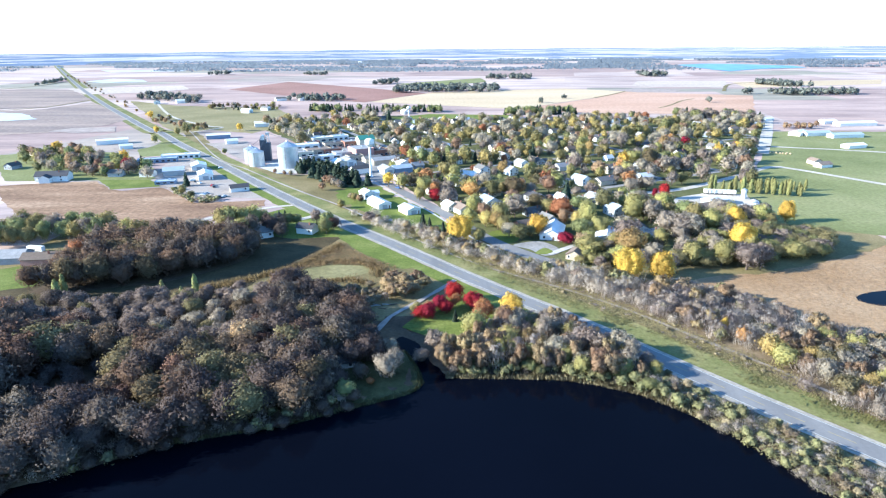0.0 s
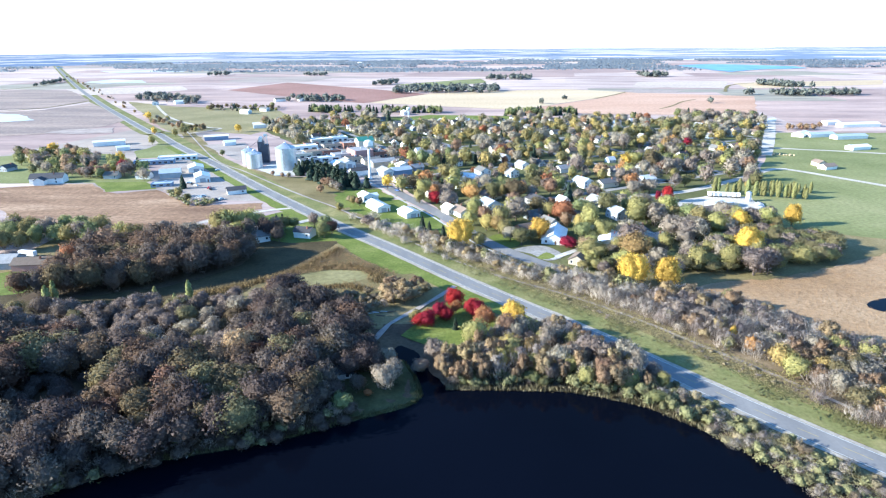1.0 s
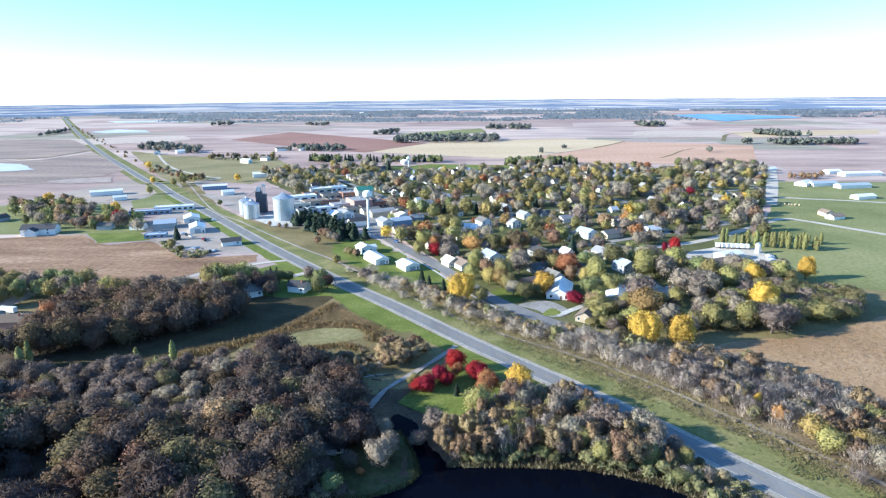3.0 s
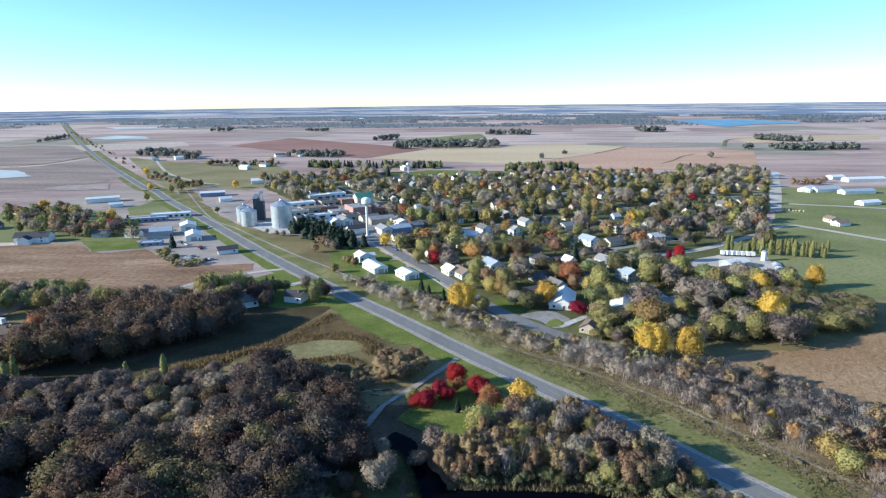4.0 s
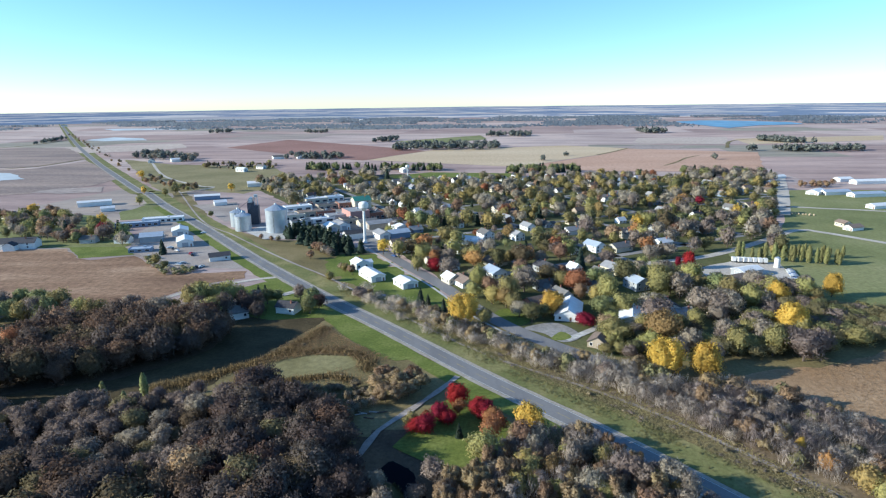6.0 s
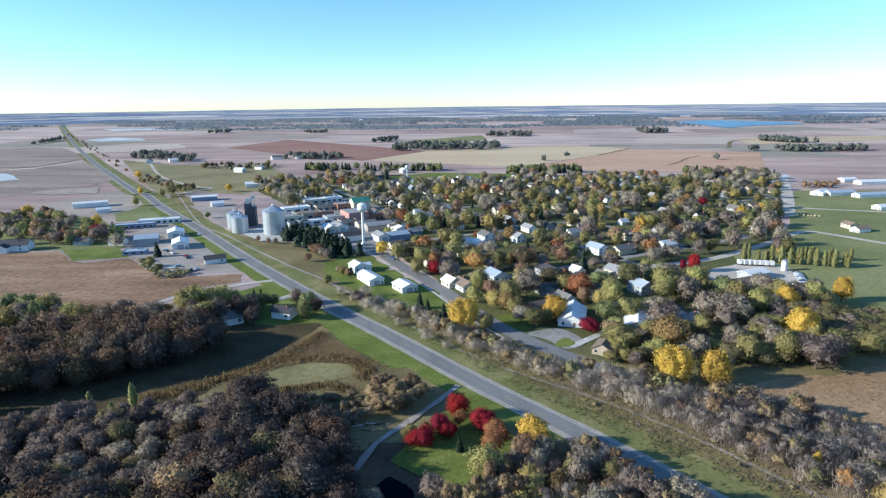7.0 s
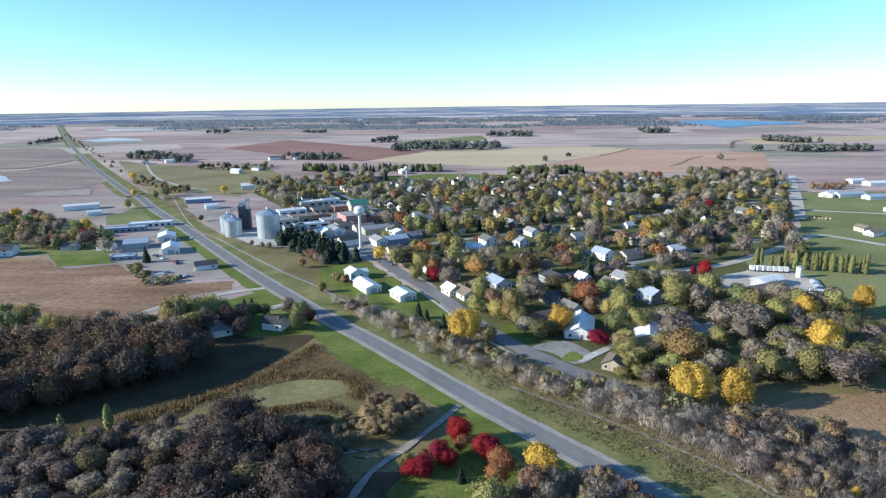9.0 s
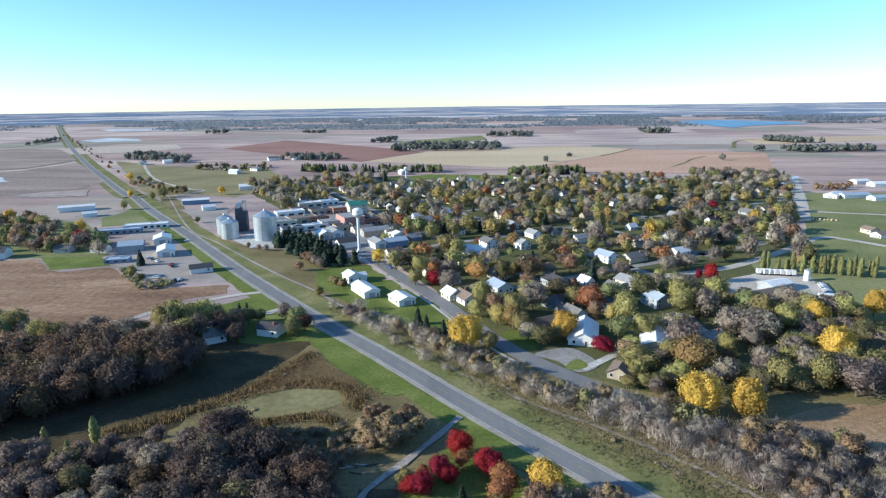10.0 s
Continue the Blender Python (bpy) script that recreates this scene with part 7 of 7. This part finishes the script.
# the rest of the town: houses in rows, trees between them
KINDS = [(7.4, 10.5, 2.8, M_WHITE, M_ROOF, 0, "white house with a grey shingle roof"), (7, 9.5, 4.8, M_WHITE, M_ROOFDARK, 0, "white two-storey house with a dark roof"), (7.8, 11, 2.7, M_CREAM, M_ROOFBROWN, 5, "cream house with a brown roof and a side wing"),
         (7, 11, 2.8, M_GREYWALL, M_ROOF, 5, "grey house with a shingle roof and a side wing"), (7.8, 11.5, 2.7, M_TAN, M_ROOFBROWN, 0, "tan house with a brown roof"), (7, 10.5, 2.8, M_BLUEWALL, M_ROOFGREY, 0, "blue house with a pale grey roof"),
         (6, 7.5, 2.5, M_WHITE, M_ROOFWHITE, 0, "white garage with a pale roof"), (7.4, 9.5, 4.7, M_CREAM, M_ROOF, 4, "cream two-storey house with a porch wing")]
first_house = {}
ROWDIR = math.atan2(STREET[2][1] - STREET[0][1], STREET[2][0] - STREET[0][0])
CORE = [(-9.4, 407.5), (-37.5, 466.5), (-60.5, 528), (-80.1, 639.4), (-169, 687.3), (-237.4, 789.8), (-171.8, 868.6), (85.9, 870.5), (336.5, 837.5), (422.2, 803.1), (285, 553.4), (201.5, 456.8), (146, 438.1), (106, 348.5), (78.2, 327.8), (52, 350), (16.6, 351)]
c, s = math.cos(ROWDIR), math.sin(ROWDIR)


def grid(u, v):
    """A place in the town by its distances along and across the rows of houses."""
    return 100 + u * c - v * s, 560 + u * s + v * c


def town_street(ends, wide):
    """A street across the town, as far as it runs between the houses."""
    A = [np.array(grid(*e)) for e in ends]
    n = int(np.linalg.norm(A[1] - A[0]) / 12)
    P = np.array([A[0] + (A[1] - A[0]) * k / n for k in range(n + 1)])
    P = [tuple(p) for p in P[inside(CORE, P) & ~inside(YARDS, P)]]
    if len(P) > 4:
        LINES.append(P)
        strip("street", P, -wide, wide, 0.18, M_LOT, "grey worn street between the town's houses", "road")


for k in range(-6, 7):
    town_street(((-480, 66 * k + 21), (480, 66 * k + 21)), 3.2)
for k in range(-4, 5):
    town_street(((112 * k + 6, -400), (112 * k + 6, 400)), 3.0)
for i in range(-40, 40):
    for j in range(-24, 24):
        u = i * 19 + pick.uniform(-3, 3)
        v = 33 * j + (6 if j % 2 else 3) + pick.uniform(-2.5, 2.5)
        x, y = grid(u, v)
        if not inside(CORE, [(x, y)])[0] or inside(BARE, [(x, y)])[0] or inside(YARDS, [(x, y)])[0]:
            continue
        if any(math.hypot(x - a, y - b) < 16.5 for a, b in HOMES) or min(off_line(L, [(x, y)])[0] for L in LINES) < 10:
            continue
        if pick.random() < 0.25:
            continue
        HOMES.append((x, y))
        k = pick.randrange(len(KINDS))
        turn = math.degrees(ROWDIR) + pick.choice((0, 90, 180, 270)) + pick.uniform(-3, 3)
        if k in first_house:
            tagged(copy_thing(first_house[k], pose(x, y, 0.1, 0, 0, turn)), group="town houses")
        else:
            w, l, h, wall, roof, wing, text = KINDS[k]
            first_house[k] = house(x, y, w, l, h, 2.5, turn, wall, roof, text, wing=wing, storeys=2 if h > 4.5 else 1, group="town houses", pane="")

H = np.array(HOMES)
SEEN = np.array(HOMES[:NAMED])


def clear(Q):
    ok = ~inside(BARE, Q) & ~inside(YARDS, Q) & ~inside(WHITEHOUSE, Q) & ~inside(GREEN, Q)
    ok &= np.min(np.hypot(Q[:, None, 0] - H[None, :, 0], Q[:, None, 1] - H[None, :, 1]), 1) > 7.0
    dx, dy = np.abs(Q[:, None, 0] - SEEN[None, :, 0]), SEEN[None, :, 1] - Q[:, None, 1]
    ok &= ~((dx < 7) & (dy > 0) & (dy < 20)).any(1)
    for L in LINES:
        ok &= off_line(L, Q) > 5.5
    return ok


TOWNMIX = {"olive": 0.21, "moss": 0.07, "grey": 0.38, "green": 0.1, "russet": 0.07, "orange": 0.035, "gold": 0.085, "spruce": 0.05}
EASTMIX = {"grey": 0.44, "green": 0.16, "olive": 0.14, "moss": 0.1, "russet": 0.06, "gold": 0.06, "spruce": 0.04}
P = scatter(TOWN, 10.4, 19, clear)
P = P[rng.uniform(0, 1, len(P)) < 0.5 + 0.36 * np.sin(P[:, 0] * 0.043 + 1.3 * np.sin(P[:, 1] * 0.03)) ** 2]
P = P[np.argsort(P[:, 1])]
for x, y in P[:300]:
    h = pick.uniform(6, 13) if pick.random() < 0.8 else pick.uniform(12, 16)
    tree(mix(EASTMIX if x > 0.33 * y + 20 else TOWNMIX), x, y, h, h * pick.uniform(0.4, 0.54), group="town trees")
rows = []
for x, y in P[300:]:
    h = pick.uniform(6, 12.5) if pick.random() < 0.8 else pick.uniform(12, 16)
    rows.append((mix(EASTMIX if x > 0.33 * y + 20 else TOWNMIX), x, y, h, h * pick.uniform(0.42, 0.58)))
grove("town_trees", rows, "%s trees among the town's far houses", far=True)
# thicket along the marsh
rows = [(mix({"grey": 0.24, "moss": 0.4, "olive": 0.2, "green": 0.16}), x, y, pick.uniform(6, 10), pick.uniform(4, 5.8))
        for x, y in scatter([(106.7, 269.8), (115.9, 292.3), (142.2, 307.7), (172.2, 325.4), (220.4, 317.7), (193.2, 285.7), (154.4, 273), (130.1, 269.3)], 6.6, 20)]
grove("marsh_edge_trees", rows, "%s trees along the edge of the marsh")


# ---------------------------------------------------------------- groves in the fields and far woods
def windbreak(a, b, depth, n, hs, kinds, seed):
    g = random.Random(seed)
    out = []
    for k in range(n):
        u = g.random()
        x, y = a[0] + (b[0] - a[0]) * u + g.uniform(-4, 4), a[1] + (b[1] - a[1]) * u + g.uniform(0, depth)
        h = g.uniform(*hs)
        out.append((g.choice(kinds), x, y, h, h * 0.5))
    return out


rows = windbreak((-119, 1356.7), (129.3, 1372), 130, 102, (11, 17), ("copse",), 1) + windbreak((-195.3, 1628.3), (-135.1, 1713.3), 80, 23, (10, 15), ("copse",), 2)
rows += windbreak((132, 1830), (262.8, 1866.3), 120, 40, (12, 18), ("copse",), 3) + windbreak((651.5, 1956.2), (730.5, 1975.9), 120, 30, (12, 20), ("copse",), 4)
rows += windbreak((805.2, 1516.2), (871.2, 1444.8), 150, 68, (10, 15), ("copse",), 5) + windbreak((680.9, 1226.6), (846.2, 1233.4), 60, 68, (10, 15), ("copse",), 6)
rows += windbreak((-638.8, 1251.4), (-473.9, 1121), 90, 50, (9, 15), ("copse", "grey", "copse"), 7) + windbreak((-309.5, 1190.9), (-195.3, 1155.8), 60, 47, (8, 14), ("copse",), 8)
rows += windbreak((-878.2, 2266.6), (-815.6, 2295.6), 80, 17, (12, 16), ("copse",), 9) + windbreak((-515.6, 2233.6), (-429.9, 2215.8), 60, 20, (10, 15), ("copse",), 10)
rows += windbreak((-1141.8, 1680.9), (-1218.4, 1946.8), 60, 30, (8, 13), ("copse",), 11) + windbreak((610.7, 1263.5), (639.1, 1274.4), 8, 3, (12, 16), ("copse",), 12)
rows += windbreak((473.5, 1094.8), (477.2, 1094.4), 3, 2, (9, 12), ("copse",), 13) + windbreak((173.3, 1105.8), (178.2, 1105.3), 3, 2, (8, 11), ("copse",), 14) + windbreak((230, 1190.2), (240.6, 1189), 5, 3, (7, 9), ("copse",), 15)
rows += windbreak((-1377.3, 2245.3), (-453.6, 913.6), 25, 46, (3, 7), ("grey", "russet", "gold", "moss"), 16) + windbreak((-412.5, 1022.6), (-274.8, 993.6), 60, 46, (5, 9), ("grey", "moss", "olive", "spruce"), 17)
rows += windbreak((-425.8, 867.2), (-301.8, 740.8), 40, 24, (5, 9), ("grey", "russet", "olive", "moss"), 18)
grove("field_groves", rows, "%s groves and windbreaks among the fields", far=True)
rows = windbreak((-227, 981.3), (-5.8, 953.9), 30, 75, (9, 13), ("spruce", "green", "spruce"), 19) + windbreak((93.1, 916), (199.4, 914), 25, 40, (10, 14), ("spruce", "green"), 20)
rows += windbreak((336.5, 831.7), (442.9, 823.2), 60, 40, (9, 15), ("grey", "grey", "green", "spruce"), 21)
grove("town_windbreak", rows, "%s windbreak behind the town", far=True)


def far_woods():
    """Belts of wood far across the plain: ragged low masses of crowns, their colour hazed blue."""
    g = np.random.default_rng(44)
    P = []
    for k in range(150):
        y = 2250 + 2150 * g.uniform(0, 1) ** 0.7
        x = g.uniform(-0.85, 0.85) * y
        wide, deep = g.uniform(90, 620), g.uniform(10, 75)
        n = int(wide * (0.45 + deep / 160))
        if abs(x + 0.625 * y) < 130 + wide * 0.4:
            continue
        u = g.uniform(-0.5, 0.5, n)
        bend = g.uniform(-0.08, 0.08)
        q = np.c_[x + u * wide, y + bend * u * wide + g.normal(0, 1, n) * deep * (1.1 - 1.6 * np.abs(u)), g.uniform(1.0, 8.5, n)]
        P.append(q)
    P = np.concatenate(P)
    keep = ~inside([(1096, 3019.9), (1388.1, 3316.6), (1499.7, 3167.3), (1651.3, 2877.3), (1531.7, 2570.3), (1198.5, 2358.1), (997.3, 2159.7), (992.8, 2357)], P[:, :2])
    keep &= ~inside([(-722.2, 2561.3), (449.4, 2287.7), (913.2, 1805.4), (628.9, 1233.1), (219.6, 964.6), (-260.9, 1008.7)], P[:, :2])
    P = P[keep]
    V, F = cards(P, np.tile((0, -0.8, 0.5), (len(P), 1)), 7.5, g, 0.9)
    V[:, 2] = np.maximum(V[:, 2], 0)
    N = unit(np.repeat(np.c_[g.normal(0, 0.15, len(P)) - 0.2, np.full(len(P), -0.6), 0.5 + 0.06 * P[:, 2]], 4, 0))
    tagged(new("far_woods", mesh_of("far_woods", V, F, L_FARWOOD, N)), "belts of bare woodland across the distant plain, tinted blue-grey for haze", "woods", kind="stuff")


far_woods()
for px, py, w, l in ((-80.1, 1433.8) + (12, 22), (-41.3, 1446.1) + (10, 16), (-279, 1199.3) + (14, 26), (-320.6, 1192.1) + (12, 20), (-499.1, 1155) + (12, 20), (-538, 1137.8) + (10, 16), (-2048.8, 3284.9) + (16, 30), (-317.4, 973.7) + (10, 16), (-298.4, 1012.1) + (9, 14), (-60.9, 943.8) + (10, 16), (-510.1, 3781.1) + (20, 60), (145.2, 884.5) + (12, 18)):
    house(px, py, w, l, 4.5, 2.4, pick.uniform(-90, 90), M_WHITE, pick.choice((M_ROOFWHITE, M_ROOF)), "white farm building among the fields", "farm_building", chimney=False, category="farm building", big_door=True, group="distant farms", pane="")
